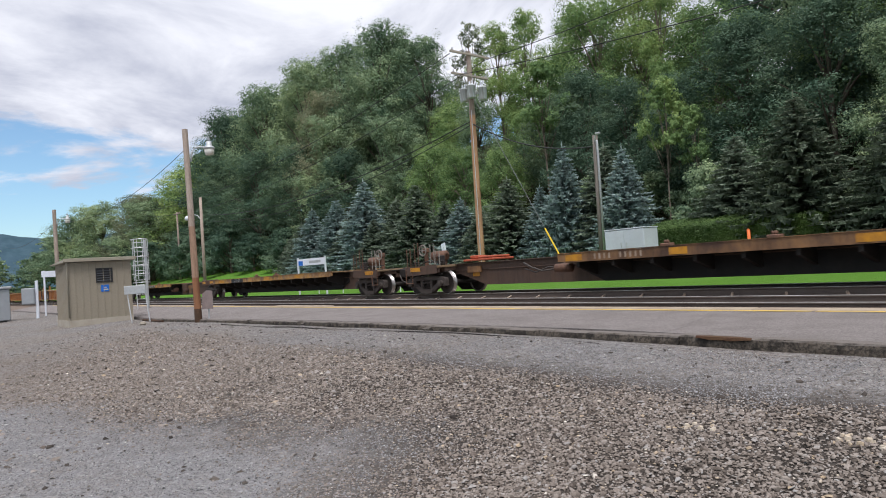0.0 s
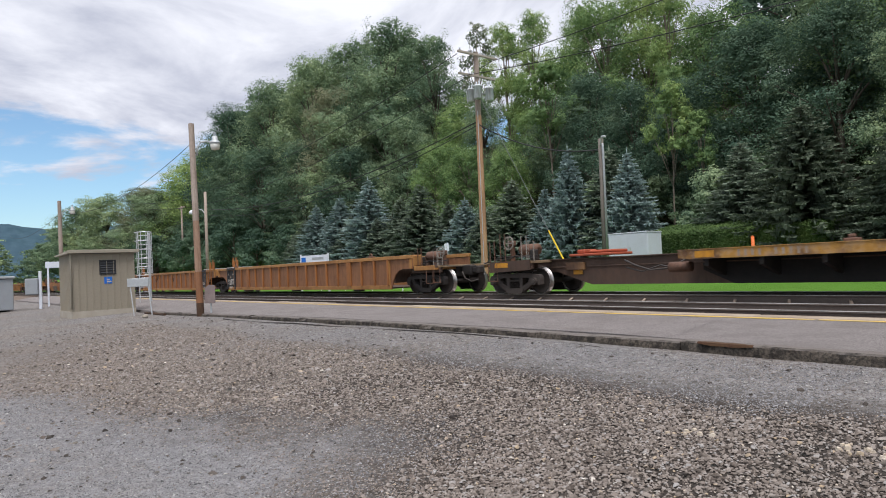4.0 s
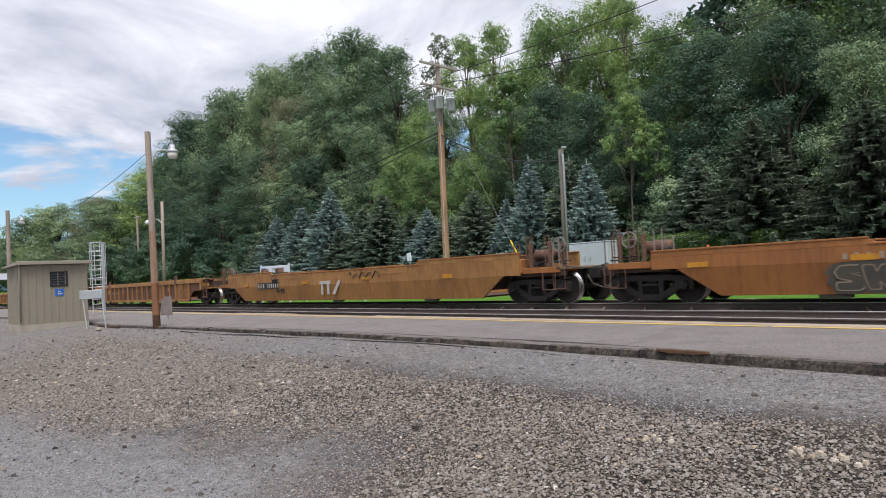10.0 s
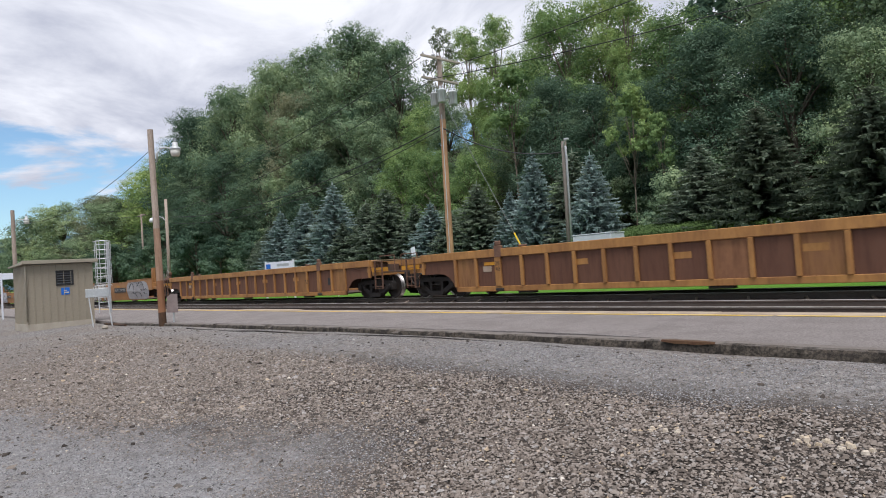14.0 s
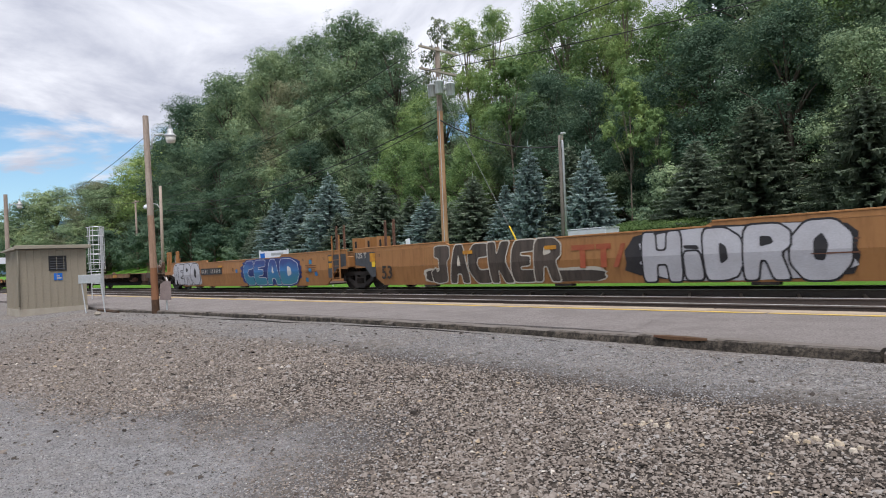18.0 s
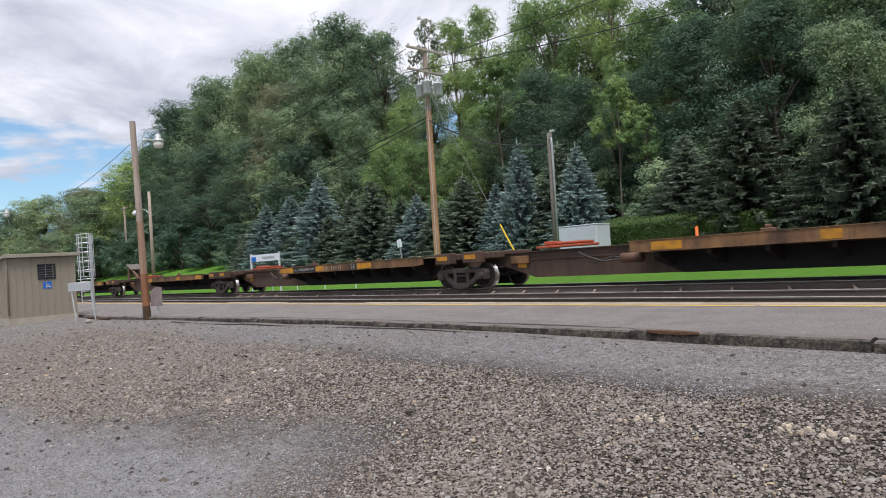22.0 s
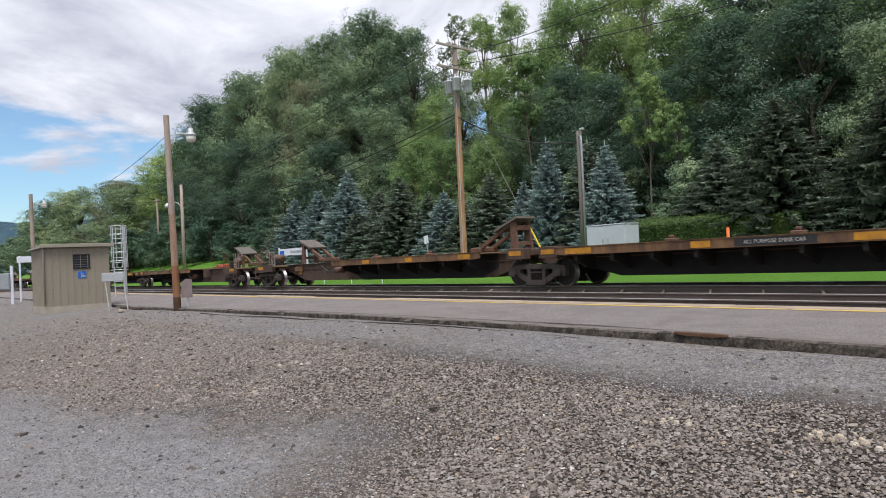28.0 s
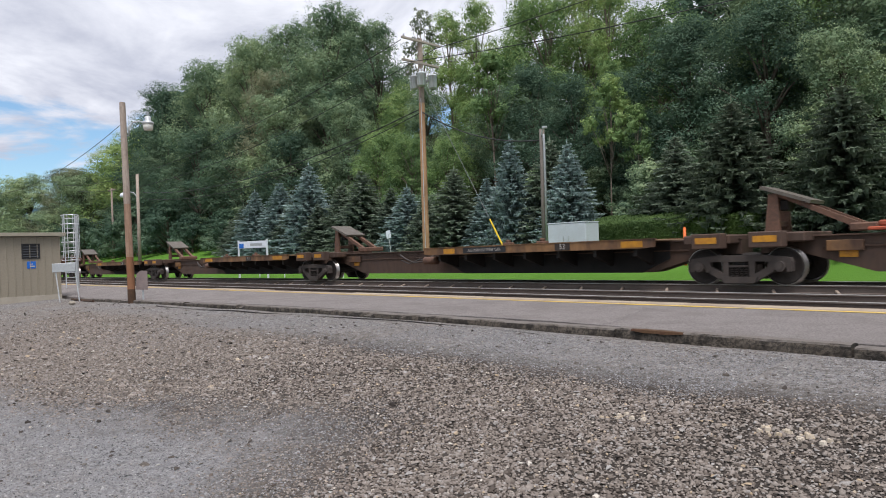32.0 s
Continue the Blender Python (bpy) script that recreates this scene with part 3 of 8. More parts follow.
        ln(a, p.inputs[0]); ln(b, p.inputs[1])
        return p.outputs[0]

    ragged = n("Math"); ragged.operation = "MULTIPLY_ADD"; ragged.inputs[1].default_value = 2.6
    ln(mid.outputs["Fac"], ragged.inputs[0]); ln(plane(0.31, -1, 3.40), ragged.inputs[2])
    lane = both(rng(ragged.outputs[0], -0.5, 1.1), rng(plane(-1, -0.5, -2.5), -0.4, 1.0))
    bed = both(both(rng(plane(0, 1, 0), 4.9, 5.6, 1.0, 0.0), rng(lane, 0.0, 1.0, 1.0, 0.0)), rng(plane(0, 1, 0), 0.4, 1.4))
    gravel = mixed(rng(both(lane, rng(mid.outputs["Fac"], 0.3, 0.7, 1.0, 0.35)), 0.0, 1.0, 0.0, 0.75), gravel, (0.290, 0.294, 0.306))
    far = both(bed, both(rng(plane(1, 0, 0), -21.0, -17.0), rng(clump.outputs["Fac"], 0.40, 0.58, 0.25, 1.0)))
    gravel = mixed(rng(far, 0.0, 1.0, 0.0, 0.55), gravel, (0.165, 0.132, 0.108))
    # near bed almost black: the shade between the stones is put into its colour
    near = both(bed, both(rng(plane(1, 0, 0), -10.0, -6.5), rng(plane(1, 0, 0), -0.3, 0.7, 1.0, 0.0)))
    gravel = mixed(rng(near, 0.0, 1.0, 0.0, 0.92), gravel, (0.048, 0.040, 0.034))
    ballast = mixed(rng(cell.outputs["Distance"], 0.0, 0.5), (0.070, 0.054, 0.044), (0.210, 0.164, 0.134))
    grass = mixed(rng(fine.outputs["Fac"], 0.35, 0.65), (0.066, 0.165, 0.018), (0.120, 0.265, 0.034))
    grass = mixed(rng(patch.outputs["Fac"], 0.45, 0.62), grass, (0.105, 0.235, 0.032))
    floor = mixed(rng(mid.outputs["Fac"], 0.4, 0.6), (0.028, 0.03, 0.015), (0.045, 0.06, 0.02))
    wob = n("Math"); wob.operation = "MULTIPLY_ADD"; wob.inputs[1].default_value = 0.8
    ln(mid.outputs["Fac"], wob.inputs[0]); ln(sep.outputs["Y"], wob.inputs[2])
    y = wob.outputs[0]
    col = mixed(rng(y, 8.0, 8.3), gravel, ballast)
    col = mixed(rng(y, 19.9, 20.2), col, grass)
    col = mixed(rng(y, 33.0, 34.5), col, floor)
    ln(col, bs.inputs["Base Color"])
    b = n("Bump"); b.inputs["Strength"].default_value, b.inputs["Distance"].default_value = 0.7, 0.03
    ln(cell.outputs["Distance"], b.inputs["Height"])
    b2 = n("Bump"); b2.inputs["Strength"].default_value, b2.inputs["Distance"].default_value = 0.9, 0.02
    ln(grit.outputs["Distance"], b2.inputs["Height"]); ln(b.outputs[0], b2.inputs["Normal"]); ln(b2.outputs[0], bs.inputs["Normal"])
    return m


def spaced(*runs):
    out = []
    for a, b, d in runs:
        k = max(1, round((b - a) / d))
        out += [a + (b - a) * i / k for i in range(k)]
    return out + [runs[-1][1]]


def build_ground():
    xs = spaced((-3000, -600, 300), (-600, -200, 50), (-200, -60, 5), (-60, -20, 1.0), (-20, 6, 0.4), (6, 60, 6), (60, 600, 60), (600, 3000, 300))
    ys = spaced((-3000, -400, 300), (-400, -20, 40), (-20, 0, 2), (0, 7.6, 0.3), (7.6, 20, 0.5), (20, 36, 1), (36, 110, 3), (110, 500, 40), (500, 3000, 250))
    v = [(x, y, ground_z(x, y)) for x in xs for y in ys]
    k = len(ys)
    f = [(i * k + j, (i + 1) * k + j, (i + 1) * k + j + 1, i * k + j + 1) for i in range(len(xs) - 1) for j in range(k - 1)]
    mb = MB(); mb.v, mb.f = v, f
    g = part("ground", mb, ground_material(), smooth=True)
    tagged(g, "grey gravel lot, dark ballast and mown green grass", "ground", kind="structure")


build_ground()


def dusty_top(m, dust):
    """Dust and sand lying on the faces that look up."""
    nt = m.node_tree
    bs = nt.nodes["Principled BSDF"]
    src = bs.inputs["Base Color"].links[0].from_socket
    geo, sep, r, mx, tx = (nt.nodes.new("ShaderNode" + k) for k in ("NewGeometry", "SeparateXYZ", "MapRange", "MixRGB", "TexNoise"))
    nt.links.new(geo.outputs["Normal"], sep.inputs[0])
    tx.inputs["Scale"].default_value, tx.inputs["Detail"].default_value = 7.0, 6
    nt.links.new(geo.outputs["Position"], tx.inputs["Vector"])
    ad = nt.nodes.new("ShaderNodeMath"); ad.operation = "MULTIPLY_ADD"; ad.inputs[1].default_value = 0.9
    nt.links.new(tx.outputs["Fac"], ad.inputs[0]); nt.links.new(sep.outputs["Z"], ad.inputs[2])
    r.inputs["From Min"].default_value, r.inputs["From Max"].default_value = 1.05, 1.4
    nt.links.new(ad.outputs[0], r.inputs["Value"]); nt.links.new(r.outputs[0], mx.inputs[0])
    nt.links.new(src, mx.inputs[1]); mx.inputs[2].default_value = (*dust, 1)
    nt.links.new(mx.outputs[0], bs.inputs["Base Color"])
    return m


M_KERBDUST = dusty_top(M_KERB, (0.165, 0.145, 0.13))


def build_platform():
    asphalt = mat("worn_asphalt", (0.275, 0.248, 0.236), 0.92, second=(0.215, 0.191, 0.180), scale=1.5, amount=0.7, third=(0.120, 0.107, 0.100), fine=48, fine_amount=0.8, bump=0.8, bump_scale=90, spec=0.15, contrast=0.07)
    crack = mat("asphalt_crack", (0.10, 0.09, 0.085), 0.95, bump=0.2)
    xs = spaced((-70, -30, 4), (-30, 8, 0.8))
    mb = MB()
    rows = []
    for x in xs:
        z0 = kerb_z(x)
        row = [(x, kerb_y(x) + 0.2, -0.4), (x, kerb_y(x) + 0.2, z0 + 0.004)]
        row += [(x, yy, z0 * (1 - ramp(yy, 7.1, 9.4, 0, 1)) + 0.012 * noise.noise((x * 0.5, yy, 0)) * (yy < 9)) for yy in (7.6, 8.2, 8.9, 9.5, 9.82, 10.02)]
        row += [(x, 10.02, -0.4)]
        rows.append(row)
    k = len(rows[0])
    mb.v = [p for r in rows for p in r]
    mb.f = [(i * k + j, (i + 1) * k + j, (i + 1) * k + j + 1, i * k + j + 1) for i in range(len(xs) - 1) for j in range(k - 1)]
    p = part("platform", mb, asphalt)
    tagged(p, "low grey asphalt station platform with worn surface", "platform", kind="structure")
    # the yellow line near the track edge
    yl = MB()
    for x0 in spaced((-66, 7, 3.65))[:-1]:
        yl.box(x0, 9.86, 0.003, x0 + 3.6, 9.985, 0.008)
    part("yellow_line", yl, M_YELLOW, p, "worn yellow safety line")
    rng = random.Random(5)
    for x, y0, y1, dx in ((-8.6, 7.15, 9.7, 1.6), (-13.4, 7.2, 9.6, 2.4), (-4.6, 7.2, 9.4, -0.5), (-18.5, 7.2, 9.6, 1.8), (-25.5, 7.2, 9.6, 2.6)):
        c = MB()
        pts, prev = [], None
        for i in range(9):
            t = i / 8
            yy = y0 + (y1 - y0) * t
            xx = x + dx * t + rng.uniform(-0.05, 0.05)
            zz = kerb_z(xx) * (1 - ramp(yy, 7.1, 9.4, 0, 1)) + 0.012
            w = rng.uniform(0.002, 0.007)
            pts.append(((xx - w, yy, zz), (xx + w, yy, zz)))
        c.v = [q for ab in pts for q in ab]
        c.f = [(2 * i, 2 * i + 1, 2 * i + 3, 2 * i + 2) for i in range(8)]
        part("crack", c, crack, p)
    # beige planks along the track edge
    for row, wide in ((0, 0.36), (1, 0.20)):
        x = -66.0 + row * 1.7
        while x < 7:
            L = rng.uniform(3.4, 4.9)
            b = MB().box(0, 0.0, -0.12, L - 0.02, wide, 0.0, 0.015)
            part("edge_plank", b, M_EDGEWOOD, p, at=pose(x, 10.035 + row * 0.40, 0.012 - 0.05 * row + rng.uniform(-0.012, 0.01), rng.uniform(-0.5, 0.5), 0, rng.uniform(-0.12, 0.12)))
            x += L
    # kerb timbers, each with its own tilt
    edges = (7.0, 4.2, 1.1, -1.75, -4.28, -7.7, -10.95, -13.9, -16.8, -19.9, -22.8, -25.6)
    k = thing("timber_kerb", pose(0, 0, 0), "row of weathered dark timbers edging the platform", "kerb", kind="structure")
    for i, (b, a) in enumerate(zip(edges, edges[1:])):
        za, zb = kerb_z(a), kerb_z(b)
        ya, yb = kerb_y(a + 0.05), kerb_y(b - 0.05)
        L = b - a - 0.025
        mb = MB()
        n = 34
        rows = []
        for j in range(n + 1):
            t = j / n
            X = a * 3 + t * L
            w = lambda f, k, amp: amp * noise.noise((X * f, k, 0.0))
            chip = max(0.0, noise.noise((X * 2.3, 9.0, 1.0)) - 0.25) * 0.09
            low = max(0.0, noise.noise((X * 1.1, 4.0, 6.0)) - 0.1) * 0.06
            sect = ((0.0, -0.22), (-0.012 + w(4, 1, 0.014), -0.12), (-0.006 + w(6, 2, 0.014), -0.055), (0.004 + w(5, 3, 0.012) + chip, -0.008 - chip * 0.6),
                    (0.025 + chip, 0.010 - chip * 0.3 - low + w(7, 5, 0.006)), (0.09, 0.016 - low + w(5, 6, 0.008)), (0.16, 0.014 - low + w(6, 7, 0.008)), (0.205, 0.0 + w(5, 8, 0.008)), (0.215, -0.2))
            rows.append([(t * L, y, z) for y, z in sect])
        m = len(rows[0])
        mb.v = [q for r in rows for q in r]
        mb.f = [(q * m + r, (q + 1) * m + r, (q + 1) * m + r + 1, q * m + r + 1) for q in range(n) for r in range(m - 1)] + [tuple(range(m))[::-1], tuple(range(n * m, n * m + m))]
        ang = math.degrees(math.atan2(yb - ya, b - a))
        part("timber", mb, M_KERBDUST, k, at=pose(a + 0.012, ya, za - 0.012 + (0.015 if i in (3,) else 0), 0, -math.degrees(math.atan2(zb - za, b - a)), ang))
    # a rusty stain bar on one timber
    st = MB()
    for i in range(9):
        f = i / 8
        x, w = -4.05 + 0.66 * f, (math.sin(math.pi * min(1, f * 1.02)) + 0.02) * (0.6 + 0.5 * math.sin(i * 2.3) ** 2)
        y = kerb_y(x) - 0.012
        st.v += [(x, y - 0.012, -0.006 - 0.022 * w), (x, y - 0.004, 0.010), (x, y + 0.012 + 0.055 * w, 0.017)]
    st.f = [(3 * i + j, 3 * i + 3 + j, 3 * i + 4 + j, 3 * i + 1 + j) for i in range(8) for j in (0, 1)]
    part("rusty_strip", st, M_KERBRUST, k, "rust-brown stained iron strip")
    pipe = MB()
    pipe.tube([(x, kerb_y(x) - 0.36 + 0.06 * math.sin(x * 0.5), lot_z(x, kerb_y(x) - 0.36) + 0.006 + 0.012 * math.sin(x * 1.3)) for x in spaced((-17.5, -5.2, 0.5))], 0.016, 6, 0.008)
    tagged(part("old_cable", pipe, M_TRUCKDARK), "dark old cable lying along the foot of the kerb", "cable")
    loose = MB()
    loose.tube([(x, kerb_y(x) - 0.16 - 0.05 * (x + 24), lot_z(x, 6.7) + 0.03) for x in spaced((-26.5, -23.5, 0.6))], 0.05, 6)
    tagged(part("old_board", loose, M_POLEBASE), "dark broken timber lying at the platform edge", "board")


build_platform()


def rail_mesh(x0, x1):
    body, head = MB(), MB()
    prof = [(-0.07, -0.175), (0.07, -0.175), (0.07, -0.163), (0.012, -0.15), (0.012, -0.045), (0.036, -0.03), (0.036, -0.004), (-0.036, -0.004), (-0.036, -0.03), (-0.012, -0.045), (-0.012, -0.15), (-0.07, -0.163)]
    xs = spaced((x0, x1, 60))
    n = len(prof)
    for b, pr in ((body, prof), (head, [(-0.037, -0.010), (0.037, -0.010), (0.037, -0.003), (0.032, 0.0), (-0.032, 0.0), (-0.037, -0.003)])):
        k = len(pr)
        b.v = [(x, y, z) for x in xs for y, z in pr]
        b.f = [(i * k + j, (i + 1) * k + j, (i + 1) * k + (j + 1) % k, i * k + (j + 1) % k) for i in range(len(xs) - 1) for j in range(k)]
    return body.mesh("rail"), head.mesh("rail_head")


def build_tracks():
    body, head = rail_mesh(-900, 700)
    tie = MB().box(-0.11, -1.3, -0.2, 0.11, 1.3, 0, 0.02).mesh("tie")
    tie.materials.append(M_TIE)
    plate = MB().box(-0.09, -0.18, 0, 0.09, 0.18, 0.018, 0.005).mesh("tie_plate")
    rng = random.Random(8)
    for yc, lab in ((TRACK_NEAR, "empty near railway track with rusty rails and dark ties"), (TRACK, "far railway track that carries the train")):
        t = thing("railway_track", pose(0, yc, 0), lab, "track", kind="structure")
        for s in (-0.75, 0.75):
            r = part("rail", body, M_RAILSIDE, t, at=pose(0, s, 0))
            part("rail_head", head, M_RAILHEAD, r, "polished steel running face")
        for i in range(112):
            part("tie", tie, M_TIE, t, at=pose(3.0 - i * 0.52 + rng.uniform(-0.03, 0.03), rng.uniform(-0.06, 0.06), -0.178 + rng.uniform(-0.008, 0.004), 0, 0, rng.uniform(-1.2, 1.2)))
        for i in range(26 if yc == TRACK else 0):
            part("rail_brace", MB().box(-0.03, -0.24, -0.155, 0.03, 0.10, -0.105, 0.01), M_HOSE_PALE, t, at=pose(-0.44 - 1.25 * i, -0.90, 0, 8, 0, 24))
        far = MB()
        for x in spaced((-260, -55.8, 0.54)) + spaced((4, 60, 0.54)):
            far.box(x - 0.11, -1.3, -0.3, x + 0.11, 1.3, -0.18)
        q = part("far_ties", far, M_TIE, t)
        q["kind"] = "stuff"


TRACK_NEAR, TRACK = 12.25, 16.2
build_tracks()


# ---- poles, shed, signs and boxes beside the tracks ----
def lamp_pole(name, x, y, h, z0, lean, label, lamp_dir=1.0, plate=False, r=0.13):
    t = thing(name, pose(x, y, z0, lean[0], lean[1], 0), label, "lamp post")
    part("pole", MB().tube([(0, 0, h * 0.5), (0, 0, h * 0.75), (0, 0, h)], r * 0.88, 14, r * 0.78), M_POLE, t)
    part("middle_pole", MB().tube([(0, 0, h * 0.24), (0, 0, h * 0.5)], r * 0.95, 14, r * 0.88, False), M_POLEMID, t, "brown middle of the pole", smooth=True)
    part("lower_pole", MB().tube([(0, 0, 0.5), (0, 0, h * 0.24)], r, 14, r * 0.95, False), M_LAMPLOWER, t, "orange-brown lower pole", smooth=True)
    part("pole_foot", MB().tube([(0, 0, -0.3), (0, 0, 0.3), (0, 0, 0.5)], r * 1.06, 14, r * 1.0, False), M_POLEBASE, t, "dark creosoted pole foot", smooth=True)
    arm = part("lamp_arm", MB().tube([(0.02, 0.12, h - 1.0), (0.03, 0.15, h - 0.72), (0.07, 0.24, h - 0.58), (0.13, 0.40, h - 0.54), (0.19, 0.58, h - 0.58)], 0.025, 8), M_GALV, t, "curved grey steel arm", smooth=True)
    hx, hy, hz = 0.21, 0.64, h - 0.62
    part("lamp_head", MB().lathe([(0.0, 0.0), (0.17, 0.0), (0.17, 0.04), (0.12, 0.09), (0.085, 0.11), (0.08, 0.24), (0.0, 0.26)], 14, pose(hx, hy, hz, 90)), M_GALV, t, "grey dome yard light", smooth=True)
    part("lamp_lens", MB().lathe([(0.0, -0.19), (0.12, -0.18), (0.145, -0.10), (0.15, -0.002), (0.0, -0.002)], 14, pose(hx, hy, hz, 90)), M_GLASSLAMP, t, "milky refractor lens", smooth=True)
    part("photocell", MB().tube([(hx, hy, hz + 0.27), (hx, hy, hz + 0.36)], 0.04, 8), M_GREYBOX, t)
    return t


def build_near_things():
    p1 = lamp_pole("lamp_post", -20.47, 6.93, 6.05, -0.27, (0.3, -1.6), "weathered brown wooden lamp post with a yard light", r=0.108)
    p2 = lamp_pole("lamp_post", -44.9, 7.11, 6.3, -0.32, (0.2, -0.5), "weathered wooden lamp post farther along the platform", r=0.13)
    # grey board on its post beside the near lamp post
    b = thing("sign_board", pose(-20.47, 7.08, -0.15, 0, 0, 62), "weathered pinkish-grey board seen from behind", "sign")
    part("board", MB().prism([(-0.02, 0.36), (0.30, 0.34), (0.30, 0.90), (0.12, 0.92), (0.0, 0.82)], -0.02, 0.02), mat("faded_board", (0.22, 0.175, 0.165), 0.85, second=(0.16, 0.125, 0.12), scale=4, amount=0.6, bump=0.2), b)
    part("post", MB().box(0.14, 0.02, 0.0, 0.19, 0.07, 0.85, 0.01), M_GALV, b)
    # shed
    s = thing("utility_shed", pose(-28.0, 5.85, 0), "taupe ribbed-metal utility shed on a concrete plinth", "shed")
    w, d, zb, zt = 2.16, 2.6, -0.06, 2.10
    part("plinth", MB().prism([(0.03, -0.62), (0.03, zb - 0.0), (-d, zb), (-d, -0.62)], -w / 2 - 0.03, w / 2 + 0.03), M_CONCRETE, s, "pale concrete plinth")
    for name, m, length in (("front_wall", pose(0, 0, 0, 0, 0, 90), w), ("side_wall", pose(-d / 2, -w / 2, 0), d), ("rear_wall", pose(-d, 0, 0, 0, 0, -90), w), ("far_wall", pose(-d / 2, w / 2, 0, 0, 0, 180), d)):
        wl = MB()
        k = round(length / 0.235)
        prof = []
        for i in range(k):
            a = -length / 2 + i * length / k
            q = length / k
            prof += [(a, 0.0), (a + q - 0.035, 0.0), (a + q - 0.028, -0.018), (a + q - 0.006, -0.018)]
        prof += [(length / 2, 0.0)]
        v = [(x, y - 0.012, z) for x, y in prof for z in (zb, zt)]
        wl.add(v, [(2 * i, 2 * i + 2, 2 * i + 3, 2 * i + 1) for i in range(len(prof) - 1)])
        wl.box(-length / 2, 0.004, zb, length / 2, 0.05, zt)
        part(name, wl, M_SIDING, s, at=m)
    for y in (-w / 2 - 0.012, w / 2 - 0.03):
        part("corner_trim", MB().box(-0.04, y, zb, 0.034, y + 0.05, zt, 0.006), M_SIDING, s)
    rf = part("roof", MB().prism([(0.16, zt + 0.02), (0.16, zt + 0.13), (-d - 0.16, zt + 0.04), (-d - 0.16, zt - 0.0)], -w / 2 - 0.16, w / 2 + 0.16), M_TRIM, s, "beige roof with a low fascia")
    part("fascia", MB().box(0.162, -w / 2 - 0.18, zt + 0.02, 0.20, w / 2 + 0.18, zt + 0.15, 0.01), M_TRIM, rf)
    part("downpipe", MB().tube([(0.06, -w / 2 - 0.05, zt + 0.05), (0.06, -w / 2 - 0.05, zt - 0.1), (0.05, -w / 2 - 0.04, zb + 0.1)], 0.03, 8), M_TRIM, s, smooth=True)
    lv = part("louvre_frame", MB().box(0.012, -0.16, 1.29, 0.045, 0.43, 1.33, 0.004).box(0.012, -0.16, 1.81, 0.045, 0.43, 1.85, 0.004).box(0.012, -0.16, 1.33, 0.045, -0.12, 1.81, 0.004).box(0.012, 0.39, 1.33, 0.045, 0.43, 1.81, 0.004).box(0.012, -0.12, 1.33, 0.018, 0.39, 1.81), M_DARKLOUVRE, s, "dark louvred vent")
    for i in range(5):
        part("slat", MB().box(-0.03, -0.12, -0.03, 0.03, 0.388, -0.022), M_SLATE, lv, at=pose(0.042, 0, 1.40 + i * 0.09, 0, 40, 0))
    bsn = part("blue_sign", MB().box(0.021, 0.0, 0.94, 0.028, 0.28, 1.20, 0.002), M_BLUESIGN, s, "small blue notice with white writing")
    bars([(0.14, 1.10, 0.10, 0.03), (0.17, 1.02, 0.16, 0.05)], M_WHITE, "writing", bsn, pose(0.031, 0, 0, 0, 0, 90))
    # grey board on two legs
    g = thing("grey_notice_board", pose(-25.2, 6.36, -0.28, 0, 0, 62), "blank grey board on two slanting legs", "sign")
    part("board", MB().box(-0.36, -0.03, 1.06, 0.36, 0.03, 1.36, 0.01), M_GALV, g, "blank pale grey panel")
    for x in (-0.30, 0.30):
        part("leg", MB().tube([(x + 0.14, 0.02, 0.0), (x, 0.05, 1.34)], 0.022, 8), M_ALU, g)
    # caged ladder of a signal
    c = thing("signal_ladder", pose(-33.6, 8.75, -0.02, 0, -1.5, 0), "pale aluminium caged ladder on a thin mast", "ladder")
    part("mast", MB().tube([(0.0, 0.3, 0.0), (0.0, 0.3, 3.3)], 0.05, 10), M_ALU, c)
    for y in (-0.22, 0.22):
        part("ladder_rail", MB().tube([(0.1, y, 0), (0.1, y, 3.36)], 0.022, 6), M_ALU, c)
    for i in range(14):
        part("rung", MB().tube([(0.1, -0.22, 0.25 + i * 0.225), (0.1, 0.22, 0.25 + i * 0.225)], 0.014, 6), M_ALU, c)
    hoop = MB().tube([(0.1 + 0.56 * math.sin(a), -0.36 * math.cos(a), 0) for a in [math.pi * i / 10 for i in range(11)]], 0.018, 6).mesh("hoop")
    for i in range(6):
        part("hoop", hoop, M_ALU, c, at=pose(0, 0, 1.25 + i * 0.41))
    for a in (0.35, 0.95, 1.57, 2.2, 2.8):
        part("cage_bar", MB().tube([(0.1 + 0.56 * math.sin(a), -0.36 * math.cos(a), 1.35), (0.1 + 0.56 * math.sin(a), -0.36 * math.cos(a), 3.3)], 0.014, 6), M_ALU, c)
    # white frames, posts and the grey container at the end of the lot
    for x, y in ((-46.6, 7.0),):
        f = thing("white_post_frame", pose(x, y, ground_z(x, y), 0, 0, 74), "white two-post frame with a top board", "frame", "frames by the lot")
        for s_ in (-0.36, 0.36):
            part("post", MB().box(s_ - 0.05, -0.05, -0.1, s_ + 0.05, 0.05, 2.75, 0.01), M_WHITEPAINT, f)
        part("top_board", MB().box(-0.5, -0.04, 2.35, 0.5, 0.04, 2.72, 0.01), M_WHITEPAINT, f)
    q = thing("meter_cabinet", pose(-43.2, 5.35, -0.36, 0, 0, 70), "pale grey meter cabinet on a white post", "cabinet")
    part("post", MB().box(0.35, -0.07, -0.1, 0.49, 0.07, 2.15, 0.01), M_WHITEPAINT, q)
    part("box", MB().box(-0.3, -0.2, 0.85, 0.34, 0.2, 1.75, 0.03), M_GREYBOX, q)
